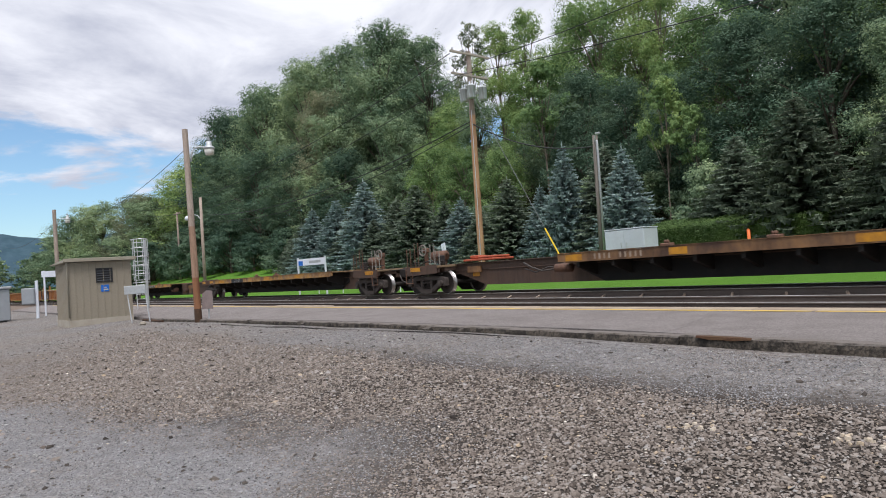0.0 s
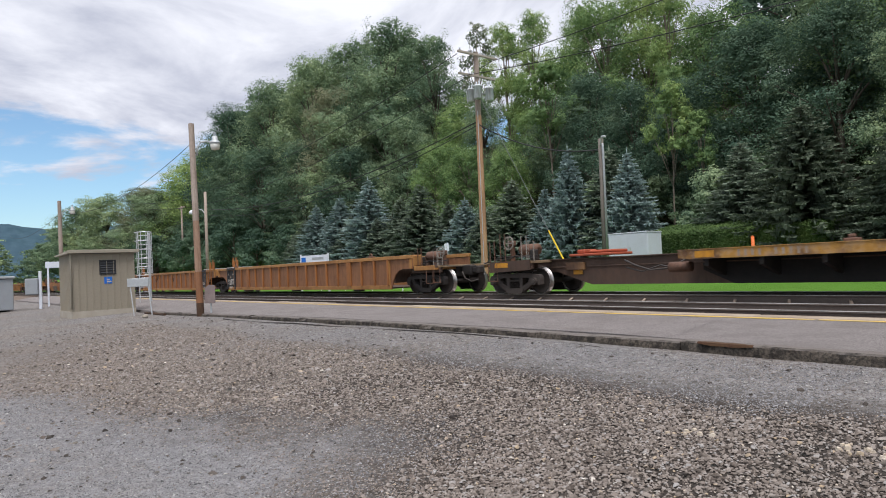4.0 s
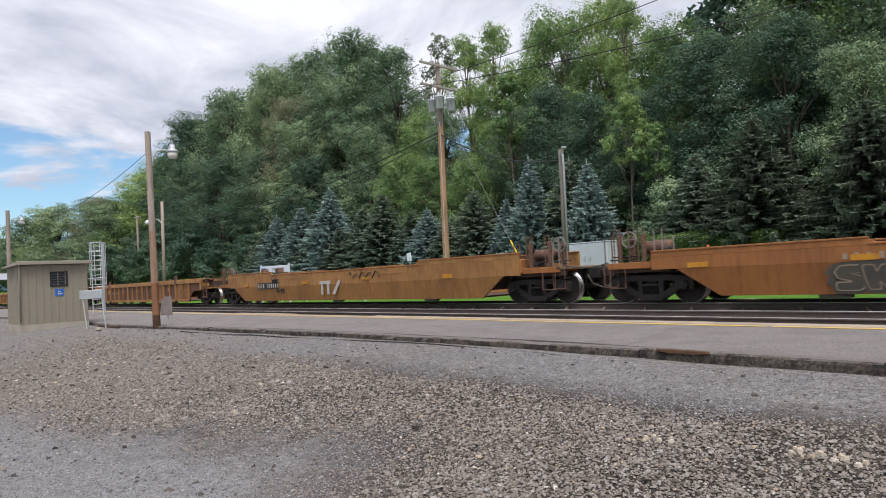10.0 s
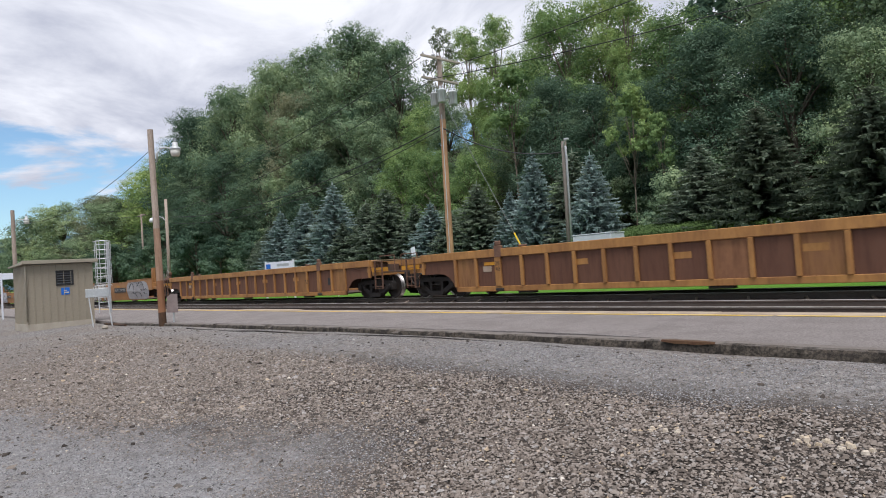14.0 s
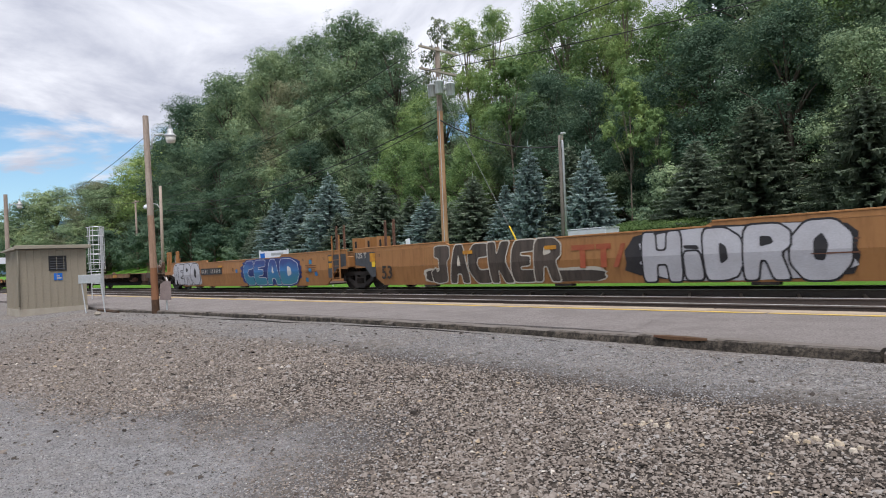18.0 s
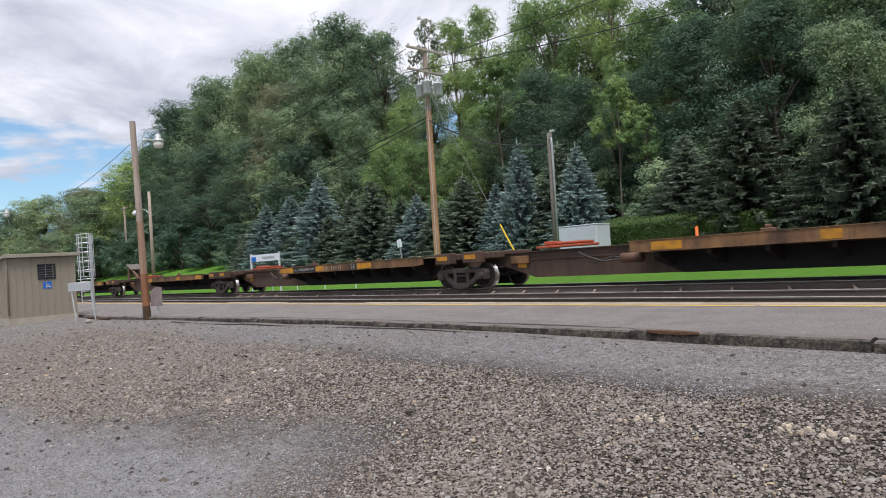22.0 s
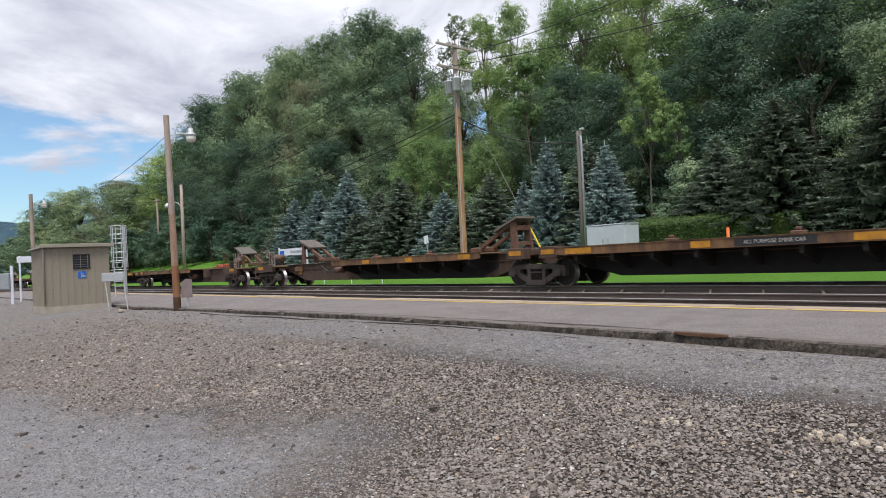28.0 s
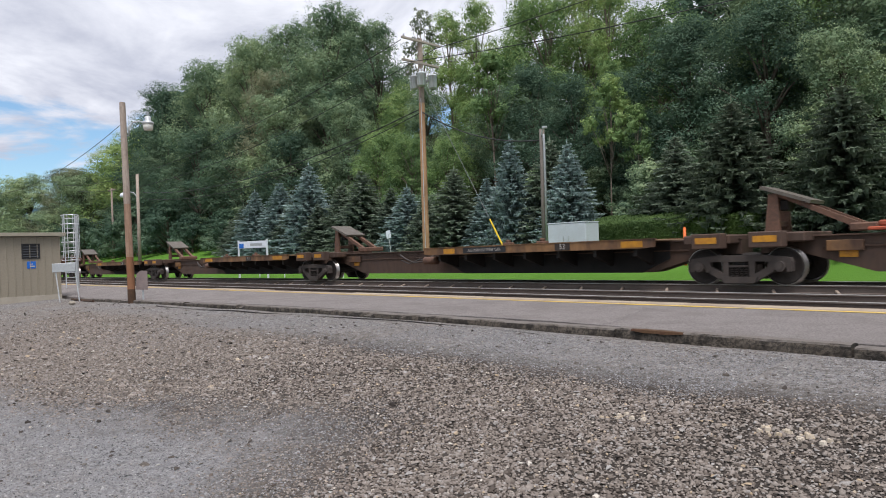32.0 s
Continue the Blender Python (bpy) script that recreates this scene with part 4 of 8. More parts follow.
    part("cabinet_door", MB().box(-0.26, -0.215, 0.9, 0.30, -0.203, 1.70, 0.004), M_GREYBOX, q)
    k = thing("grey_container", pose(-43.0, 3.2, -0.42, 0, 0, 8), "grey metal equipment container on skids", "container")
    part("body", MB().box(-4.2, -1.2, 0.12, 0, 1.3, 1.85, 0.04), M_GREYBOX, k)
    part("lid", MB().box(-4.28, -1.28, 1.853, 0.08, 1.38, 1.98, 0.03), M_GALV, k)
    part("decal", MB().box(0.003, -0.5, 0.4, 0.012, 0.25, 0.95), M_YELPATCH, k, "faded yellow decal")
    part("label_plate", MB().box(0.003, -0.4, 1.2, 0.012, 0.1, 1.4), M_WHITEPAINT, k)
    for y in (-0.9, 1.0):
        part("skid", MB().box(-4.1, y - 0.08, -0.15, 0.1, y + 0.08, 0.118, 0.01), M_BLACK, k)
    st = MB().lathe([(0, -0.05), (0.08, -0.05), (0.11, -0.01), (0.08, 0.05), (0.03, 0.06), (0, 0.06)], 7, pose(0, 0, 0, 90))
    tagged(part("pale_rock", st, M_CONCRETE, at=pose(-23.2, 6.05, lot_z(-23.2, 6.05) + 0.06)), "single pale rock on the gravel", "rock")


build_near_things()


def build_far_things():
    gz = lambda x, y: ground_z(x, y)
    # tall utility pole with transformers
    x, y = -26.15, 24.0
    p = thing("utility_pole", pose(x, y, gz(x, y), 0.0, 0.4, 0), "tall tan wooden utility pole with three grey transformers", "utility pole")
    h = 12.3
    part("pole", MB().tube([(0, 0, -0.3), (0, 0, h * 0.4), (0, 0, h * 0.72)], 0.19, 14, 0.155, False), M_POLEORANGE, p, smooth=True)
    part("pole_top", MB().tube([(0, 0, h * 0.72), (0, 0, h)], 0.155, 14, 0.13), M_POLE, p, "weathered grey upper pole")
    for name, z, off, L in (("crossarm", h - 0.18, 0.0, 1.4), ("lower_crossarm", h - 1.35, -0.1, 1.3)):
        a = part(name, MB().box(-L + off, -0.18, z - 0.055, L + off, -0.06, z + 0.055, 0.01), M_CONCRETE, p, at=pose(0, 0, 0, 0, 0, 90))
        for i in range(4):
            part("insulator", MB().lathe([(0, 0), (0.04, 0), (0.055, 0.05), (0.03, 0.09), (0.05, 0.12), (0.0, 0.14)], 8, pose(-L + off + 0.15 + i * (2 * L - 0.3) / 3, -0.12, z + 0.055, 90)), M_GALV, a)
    for dx, dy in ((-0.42, -0.12), (0.36, -0.30), (0.62, 0.28)):
        can = part("transformer", MB().lathe([(0, 0.0), (0.20, 0.0), (0.225, 0.03), (0.225, 0.62), (0.245, 0.63), (0.245, 0.67), (0.15, 0.74), (0, 0.76)], 18, pose(dx, dy, h - 2.62 - (0.10 if dy > 0 else 0), 90)), M_CAN, p, "grey cylindrical transformer can", smooth=True)
        for q in (-0.1, 0.1):
            part("bushing", MB().lathe([(0, 0), (0.05, 0), (0.035, 0.08), (0.05, 0.12), (0.03, 0.2), (0.0, 0.22)], 8, pose(dx + q, dy, h - 1.90, 90)), M_WHITEPAINT, can)
        part("bracket", MB().box(min(dx, 0), dy * 0.5 - 0.04, h - 2.35, max(dx, 0), dy * 0.5 + 0.04, h - 2.25), M_GALV, can)
    part("conduit", MB().tube([(0.12, -0.16, 0), (0.10, -0.14, h - 3.2)], 0.02, 6), M_GALV, p)
    # guy wire
    gtop, gbot = Vector((-25.9, 23.95, 10.0)), Vector((-20.1, 24.0, gz(-20.1, 24.0)))
    gw = thing("guy_wire", pose(0, 0, 0), "steel guy wire with a yellow guard near the grass", "guy wire")
    part("wire", MB().tube([gtop, gbot], 0.014, 5), M_STEELWIRE, gw)
    d = (gbot - gtop)
    part("guard", MB().tube([gtop + d * 0.76, gtop + d * 0.985], 0.04, 8), M_GUARD, gw, "bright yellow plastic guard")
    # shorter grey pole with a lamp and conduit
    x, y = -19.0, 25.0
    q = thing("grey_pole", pose(x, y, gz(x, y), 0, 0.6, 0), "grey wooden pole with a conduit and small lamp", "pole")
    part("pole", MB().tube([(0, 0, -0.3), (0, 0, 3), (0, 0, 6.35)], 0.15, 12, 0.12), mat("grey_aged_pole", (0.21, 0.19, 0.165), 0.9, second=(0.15, 0.13, 0.11), scale=2, amount=0.6, streak=2.5, bump=0.4), q, smooth=True)
    part("conduit", MB().tube([(0.2, -0.1, 0), (0.19, -0.1, 5.6), (0.12, -0.05, 6.1)], 0.055, 8), M_GALV, q, smooth=True)
    part("lamp_bracket", MB().tube([(0.05, -0.12, 6.05), (0.2, -0.2, 6.3), (0.38, -0.3, 6.36)], 0.03, 6).box(0.28, -0.38, 6.30, 0.5, -0.22, 6.40, 0.02), M_GALV, q)
    # white cabinet
    x, y = -16.7, 24.0
    c = thing("white_cabinet", pose(x, y, gz(x, y)), "white enamelled metal cabinet on a concrete pad", "cabinet")
    part("body", MB().box(-0.98, -0.5, 0.1, 0.98, 0.5, 1.90, 0.02), M_CABINET, c)
    part("cap", MB().box(-1.0, -0.52, 1.904, 1.0, 0.52, 1.95, 0.012), M_CABINET, c)
    for a, b in ((-0.94, -0.01), (0.01, 0.94)):
        dr = part("cabinet_door", MB().box(a, -0.515, 0.16, b, -0.503, 1.86, 0.004), M_CABINET, c)
        part("handle", MB().box(a + 0.1 if a > -0.5 else b - 0.14, -0.55, 1.15, a + 0.14 if a > -0.5 else b - 0.1, -0.517, 1.35, 0.005), M_GALV, dr)
    part("pad", MB().box(-1.02, -0.54, -0.25, 1.02, 0.54, 0.098, 0.02), M_CONCRETE, c)
    # station sign across the tracks
    x, y = -38.8, 20.6
    s = thing("station_sign", pose(x, y, gz(x, y), 0, 0, 14), "white station sign with a blue end on two posts", "sign")
    for sx in (-1.3, 1.3):
        part("post", MB().box(sx - 0.05, -0.05, -0.1, sx + 0.05, 0.05, 2.5, 0.01), M_WHITEPAINT, s)
    part("panel", MB().box(-1.25, -0.03, 1.98, 1.25, 0.03, 2.42, 0.01), M_WHITEPAINT, s)
    part("blue_end", MB().box(-1.22, -0.04, 2.0, -0.8, -0.034, 2.3), M_BLUESIGN, s, "blue panel")
    bars([(0.35, 2.2, 1.1, 0.16)], M_GALV, "writing", s, pose(0, -0.036, 0))
    # small posts
    o = thing("orange_marker_post", pose(-11.75, 24.2, gz(-11.75, 24.2)), "orange plastic marker post in the grass", "marker post")
    part("post", MB().tube([(0, 0, 0), (0, 0, 1.42)], 0.06, 10), M_SAFETY, o, smooth=True)
    part("cap", MB().lathe([(0, 0), (0.06, 0), (0.05, 0.04), (0, 0.06)], 10, pose(0, 0, 1.42, 90)), M_SAFETY, o)
    fl = thing("small_white_marker", pose(-29.0, 24.0, gz(-29.0, 24.0), 0, -8, 0), "small white marker plate on a thin stake", "marker post")
    part("stake", MB().tube([(0, 0, 0), (0, 0, 2.0)], 0.028, 6), M_GALV, fl)
    part("plate", MB().box(-0.2, -0.02, 1.75, 0.16, 0.02, 2.2, 0.005), M_WHITEPAINT, fl)
    fence = thing("white_pipe_rail", pose(-30, 21.3, gz(-30, 21.3)), "low white pipe rail in the grass", "rail")
    for i in range(4):
        part("post", MB().tube([(-i * 3.1, 0, -0.1), (-i * 3.1, 0, 0.55)], 0.03, 6), M_WHITEPAINT, fence)
    # street lights behind the tracks, far along
    x, y, h = -58.6, 20.6, 8.9
    t = thing("street_light", pose(x, y, gz(x, y)), "slim brown wooden pole with a curved lamp arm", "street light")
    part("pole", MB().tube([(0, 0, -0.2), (0, 0, h)], 0.16, 10, 0.12), M_POLE, t, smooth=True)
    part("arm", MB().tube([(-0.1, 0, h - 2.0), (-0.5, -0.15, h - 1.55), (-1.1, -0.35, h - 1.4), (-1.7, -0.55, h - 1.45)], 0.04, 6), M_GALV, t, smooth=True)
    part("lamp_head", MB().lathe([(0, 0.0), (0.2, 0.0), (0.26, 0.18), (0.16, 0.36), (0, 0.42)], 12, pose(-1.85, -0.6, h - 1.85, 90)), M_WHITEPAINT, t, "white lamp head", smooth=True)
    x, y, h = -91.8, 29.0, 10.9 - gz(-91.8, 29.0)
    t = thing("service_pole", pose(x, y, gz(x, y)), "pale slim pole with a short crossarm", "pole")
    part("pole", MB().tube([(0, 0, -0.2), (0, 0, h)], 0.15, 10, 0.11), M_POLE, t, smooth=True)
    part("crossarm", MB().box(-1.3, -0.06, h - 0.3, 1.3, 0.06, h - 0.15, 0.01), M_POLE, t)


build_far_things()


def sag(a, b, drop, n=14):
    a, b = Vector(a), Vector(b)
    return [a.lerp(b, i / n) - Vector((0, 0, drop * 4 * (i / n) * (1 - i / n))) for i in range(n + 1)]


def build_wires():
    w = lambda a, b, drop, r=0.018: tagged(part("overhead_wire", MB().tube(sag(a, b, drop), r, 5), M_WIRE), "thin black overhead wire between poles", "wire", "overhead wires")
    w((-26.1, 23.9, 8.6), (-19.1, 25, 6.1), 0.55, 0.03)
    w((-26.2, 23.9, 8.7), (-66.8, 24, 7.9), 1.3, 0.03)
    w((-26.2, 23.9, 8.5), (-66.8, 24, 7.3), 1.5, 0.022)
    w((-26.1, 22.7, 12.2), (-96, 24, 11.5), 2.2, 0.02)
    w((-26.1, 25.2, 12.2), (-96, 26, 10.8), 2.4, 0.02)
    w((-26.1, 22.8, 11.0), (14, 24, 9.4), 1.0, 0.02)
    w((-26.1, 25.2, 12.2), (14, 23, 13.2), 1.0, 0.02)
    w((-20.85, 6.95, 5.2), (-44.85, 7.2, 5.3), 0.75, 0.009)
    w((-44.9, 7.2, 5.3), (-118, 12.0, 8.5), 0.8, 0.012)


build_wires()


# ---- trees, hedge, stones, distance ----
def quads_mesh(name, centres, axis_u, axis_v, material):
    """Small leaf-shaped pieces: centre, half length and half width vectors."""
    n = len(centres)
    v = np.empty((n, 4, 3))
    fold = np.cross(axis_u, axis_v)
    fold *= (0.22 / np.maximum(1e-9, np.linalg.norm(fold, axis=1)) * np.linalg.norm(axis_v, axis=1))[:, None]
    v[:, 0] = centres - axis_u
    v[:, 1] = centres + axis_v * 1.0 + fold
    v[:, 2] = centres + axis_u
    v[:, 3] = centres - axis_v * 1.0 + fold
    me = bpy.data.meshes.new(name)
    me.vertices.add(4 * n)
    me.vertices.foreach_set("co", v.ravel())
    me.loops.add(4 * n)
    me.loops.foreach_set("vertex_index", np.arange(4 * n, dtype=np.int32))
    me.polygons.add(n)
    me.polygons.foreach_set("loop_start", np.arange(0, 4 * n, 4, dtype=np.int32))
    me.polygons.foreach_set("loop_total", np.full(n, 4, dtype=np.int32))
    me.update()
    me.validate()
    me.materials.append(material)
    return me


def unit(a):
    return a / np.maximum(1e-9, np.linalg.norm(a, axis=1))[:, None]


def leaf_cloud(name, rng, lobes, n, size, material, spray=0.62, fill=0.26):
    """Leaves in domed tufts over the outside of a set of lobes (x, y, z, radius, height), with larger leaves closing the inside."""
    lobes = np.array(lobes)
    wgt = lobes[:, 3] ** 2
    k = max(60, n // 52)
    own = rng.choice(len(lobes), k, p=wgt / wgt.sum())
    d = unit(rng.normal(size=(k, 3)) + np.array([0, 0, 0.30]))
    reach = rng.uniform(0.80, 1.04, k) + 0.14 * (rng.random(k) < 0.10)
    S = lobes[own]
    centre = S[:, :3] + d * reach[:, None] * np.column_stack([S[:, 3], S[:, 3], S[:, 4] * 1.1])
    wide = spray * rng.uniform(0.5, 1.3, k)
    pick = rng.integers(0, k, n)
    D = d[pick]
    g = unit(rng.normal(size=(n, 3)) + D * 0.5 + np.array([0, 0, 0.35])) * (rng.random(n) ** 0.6)[:, None] * np.array([0.9, 0.9, 0.62])
    c = centre[pick] + g * wide[pick][:, None]
    inside = rng.random(n) < fill
    L = lobes[rng.choice(len(lobes), n, p=wgt / wgt.sum())]
    deep = unit(rng.normal(size=(n, 3))) * (0.78 * rng.random(n) ** 0.4)[:, None] * np.column_stack([L[:, 3], L[:, 3], L[:, 4]])
    c[inside] = (L[:, :3] + deep)[inside]
    nrm = unit(g * 1.0 + D * 0.45 + rng.normal(size=(n, 3)) * 0.24 + np.array([0, 0, 0.30]))
    u = unit(np.cross(nrm, rng.normal(size=(n, 3))))
    w = np.cross(nrm, u)
    s = size * rng.uniform(0.6, 1.35, n) * np.where(inside, 1.8, 1.0)
    return quads_mesh(name, c, u * s[:, None], w * (s * rng.uniform(0.5, 0.75, n))[:, None], material)


def broadleaf(seed, h, r, n, size, leaves, bark, name, label, lobes=26, low=0.25, thin=1.0, girth=1.0):
    """A tree about h high: trunk with limbs, crown of many leaf pieces."""
    rng = np.random.default_rng(seed)
    t = thing(name, pose(0, 0, -60), label, "tree", "woodland trees")
    trunk = MB()
    bend = rng.normal(size=2) * 0.02 * h
    spine = [(bend[0] * (i / 6) ** 2, bend[1] * (i / 6) ** 2, -1.0 + (h * 0.86 + 1) * i / 6) for i in range(7)]
    trunk.tube(spine, (0.016 * h + 0.06) * girth, 9, 0.03)
    L = []
    for i in range(lobes):
        a = 2.4 * i + rng.uniform(-0.5, 0.5)
        f = low + (1 - low) * ((i + 0.5) / lobes)
        reach = r * (1.0 - 0.75 * max(0, (f - 0.45) / 0.55) ** 1.6) * rng.uniform(0.45, 0.95) * (0.65 + 0.35 * min(1, (f - low) / 0.2 + 0.3))
        z = h * f * rng.uniform(0.95, 1.03)
        rad = r * rng.uniform(0.22, 0.48) * thin
        p = (math.cos(a) * reach, math.sin(a) * reach, z - rad * 0.5)
        L.append((*p, rad, rad * rng.uniform(0.65, 0.95)))
        base = Vector(spine[min(6, max(1, int(f * 5.2)))])
        end = Vector(p)
        mid = base.lerp(end, 0.55) + Vector((0, 0, 0.08 * h * rng.uniform(0.0, 0.5)))
        trunk.tube([base, mid, end], (0.006 * h + 0.02) * girth, 6, 0.015)
    L.append((spine[-1][0], spine[-1][1], h * 0.93, r * 0.36 * thin, h * 0.07))
    part("trunk", trunk, bark, t, smooth=True)
    part("crown", leaf_cloud("crown", rng, L, n, size, leaves, 0.19 * r), leaves, t)
    return t


def spruce(seed, h, r, leaves, label):
    """Whorls of flat boughs that sag and lift again at the tip, each with side twigs and hanging ones."""
    rng = np.random.default_rng(seed)
    t = thing("spruce_tree", pose(0, 0, -60), label, "spruce tree", "spruces behind the track")
    part("trunk", MB().tube([(0, 0, -0.6), (0, 0, h * 0.5), (0, 0, h * 0.97)], 0.015 * h + 0.05, 8, 0.015), M_BARK, t, smooth=True)
    C, U, V = [], [], []
    z = 0.15
    while z < h * 0.985:
        f = z / h
        reach = r * ((1 - f) ** 0.85) * rng.uniform(0.86, 1.1) + 0.10
        k = max(6, int(15 * (1 - f) + 6))
        a0 = rng.uniform(0, 6.28)
        for i in range(k):
            a = a0 + 2 * math.pi * i / k + rng.normal() * 0.12
            Lb = reach * rng.uniform(0.74, 1.12)
            out = np.array([math.cos(a), math.sin(a), 0.0])
            side = np.array([-math.sin(a), math.cos(a), 0.0])
            m = max(4, int(Lb / 0.085))
            lift = rng.uniform(0.10, 0.24)
            zj = z + rng.uniform(-0.09, 0.09)
            for j in range(m):
                q = (j + 0.6) / m
                p = out * (Lb * q) + np.array([0, 0, zj + Lb * (0.14 * q - 0.34 * q * q + lift * q ** 4)])
                w = 0.12 + 0.30 * (1 - abs(q - 0.45)) * min(1.0, Lb / 1.4)
                for s in (-1, 1, 0):
                    dirn = out * rng.uniform(0.6, 0.95) + side * s * rng.uniform(0.5, 0.9) + np.array([0, 0, rng.uniform(-0.22, 0.16)])
                    dirn /= np.linalg.norm(dirn)
                    ln = w * rng.uniform(0.65, 1.15)
                    if s == 0:
                        dirn = dirn * 0.35 + np.array([0, 0, -0.85 if rng.random() < 0.6 else 0.3])
                    C.append(p + dirn * ln * 0.45)
                    U.append(dirn * ln * 0.60)
                    v = np.cross(dirn, np.array([0, 0, 1.0]) + rng.normal(size=3) * 0.45 + (out * 1.2 if s == 0 else 0))
                    V.append(v / max(1e-6, np.linalg.norm(v)) * rng.uniform(0.04, 0.075))
        z += 0.20 + 0.13 * (1 - f) * (h / 8)
    C.append(np.array([0, 0, h])); U.append(np.array([0, 0, 0.28])); V.append(np.array([0.05, 0, 0]))
    part("crown", quads_mesh("crown", np.array(C), np.array(U), np.array(V), leaves), leaves, t)
    return t


def plant(proto, x, y, height, nominal, spin, wide=1.0):
    s = height / nominal
    return copy_thing(proto, Matrix.Translation((x, y, ground_z(x, y) - 0.1)) @ Matrix.Rotation(spin, 4, "Z") @ Matrix.Diagonal((s * wide, s * wide, s, 1)))


def skyline(r):
    """The wood's outline as height over distance, by the way x / y."""
    return lerp_table(r, ((-6, 0.50), (-4.87, 0.56), (-4.0, 0.50), (-3.3, 0.42), (-2.9, 0.50), (-2.5, 0.655), (-2.14, 0.67), (-1.84, 0.67), (-1.62, 0.65), (-1.4, 0.645), (-1.25, 0.56), (-1.08, 0.47), (-0.9, 0.50), (-0.71, 0.50), (-0.55, 0.56), (0.5, 0.56)))


def build_wood():
    rng = random.Random(21)
    green = broadleaf(1, 16, 4.6, 40000, 0.070, L_GREEN, M_BARK, "tree", "tall broadleaf tree with a full green crown")
    dark = broadleaf(2, 16, 5.0, 40000, 0.070, L_DARK, M_BARK, "tree", "tall broadleaf tree with a dark green crown", lobes=24)
    lime = broadleaf(3, 13, 4.2, 36000, 0.062, L_LIME, M_PALEBARK, "tree", "light green broadleaf tree in the sun")
    brown = broadleaf(4, 16, 4.4, 32000, 0.072, L_BROWNISH, M_BARK, "tree", "green tree with browning leaf tips", lobes=20)
    slim = broadleaf(5, 18, 3.9, 18000, 0.072, L_LIME, M_PALEBARK, "tree", "slender tree with a thin crown and bare pale trunk", lobes=22, low=0.38, thin=0.85, girth=0.55)
    bare = broadleaf(6, 18, 3.2, 3500, 0.10, L_BROWNISH, M_PALEBARK, "tree", "sparse dying tree with few brown leaves", lobes=16, low=0.55, thin=0.75, girth=0.5)
    bush = broadleaf(7, 4.0, 2.2, 12000, 0.058, L_GREEN, M_BARK, "shrub", "dense green shrub at the wood's edge", lobes=14, low=0.18)
    limebush = broadleaf(8, 4.5, 2.3, 12000, 0.058, L_LIME, M_BARK, "shrub", "light green shrub at the wood's edge", lobes=14, low=0.15)
    fargreen = broadleaf(9, 16, 4.8, 7500, 0.19, L_GREEN, M_BARK, "tree", "broadleaf tree deep in the wood")
    fardark = broadleaf(10, 16, 5.0, 7500, 0.19, L_DARK, M_BARK, "tree", "dark broadleaf tree deep in the wood", lobes=24)
    ragged = broadleaf(14, 18, 4.5, 36000, 0.073, L_GREEN, M_BARK, "tree", "tall ragged tree with gaps in its crown", lobes=27, low=0.22, thin=1.0)
    stem = broadleaf(15, 13, 2.6, 6500, 0.085, L_LIME, M_PALEBARK, "tree", "thin young tree with a bare pale trunk", lobes=11, low=0.62, thin=0.8, girth=0.36)
    darkbush = broadleaf(16, 4.0, 2.2, 12000, 0.058, L_DARK, M_BARK, "shrub", "dark green shrub at the wood's edge", lobes=14, low=0.18)
    for p in (bush, limebush, darkbush):
        tagged(p, category="shrub", group="shrubs at the wood's edge")
    nominal = {green: 16, dark: 16, lime: 13, brown: 16, slim: 18, bare: 18, bush: 4, limebush: 4.5, darkbush: 4, fargreen: 16, fardark: 16, ragged: 18, stem: 13}

    def tall(proto, x, y, top, wide=1.0):
        base = ground_z(x, y)
        plant(proto, x, y, max(3.0, top - base + 0.3), nominal[proto], rng.uniform(0, 6.28), wide)

    # the trees of the skyline, front to back
    for proto, x, y, top, wide in (
            (green, -126.7, 27, 16.2, 1.5), (brown, -119, 31, 16.3, 1.4), (lime, -104, 35, 19.4, 1.4), (brown, -112, 31, 15.6, 1.5), (green, -108, 30, 14.5, 1.5), (green, -134, 24, 14.5, 1.7), (dark, -95.5, 38, 25.6, 1.1),
            (green, -84, 39, 27.2, 1.0), (green, -75.5, 41, 28.6, 0.95), (ragged, -69.6, 43, 29.6, 1.0), (ragged, -60.5, 42, 28.6, 1.1),
            (ragged, -56, 45, 26.5, 1.0), (bare, -49.6, 46, 25.6, 0.9), (slim, -44.5, 45, 23.8, 1.0), (slim, -41.0, 45, 24.2, 0.8),
            (slim, -37.0, 47, 23.2, 1.1), (lime, -33.0, 44, 21.6, 1.0), (lime, -30.0, 46, 22.4, 0.85)):
        tall(proto, x, y, top, wide)
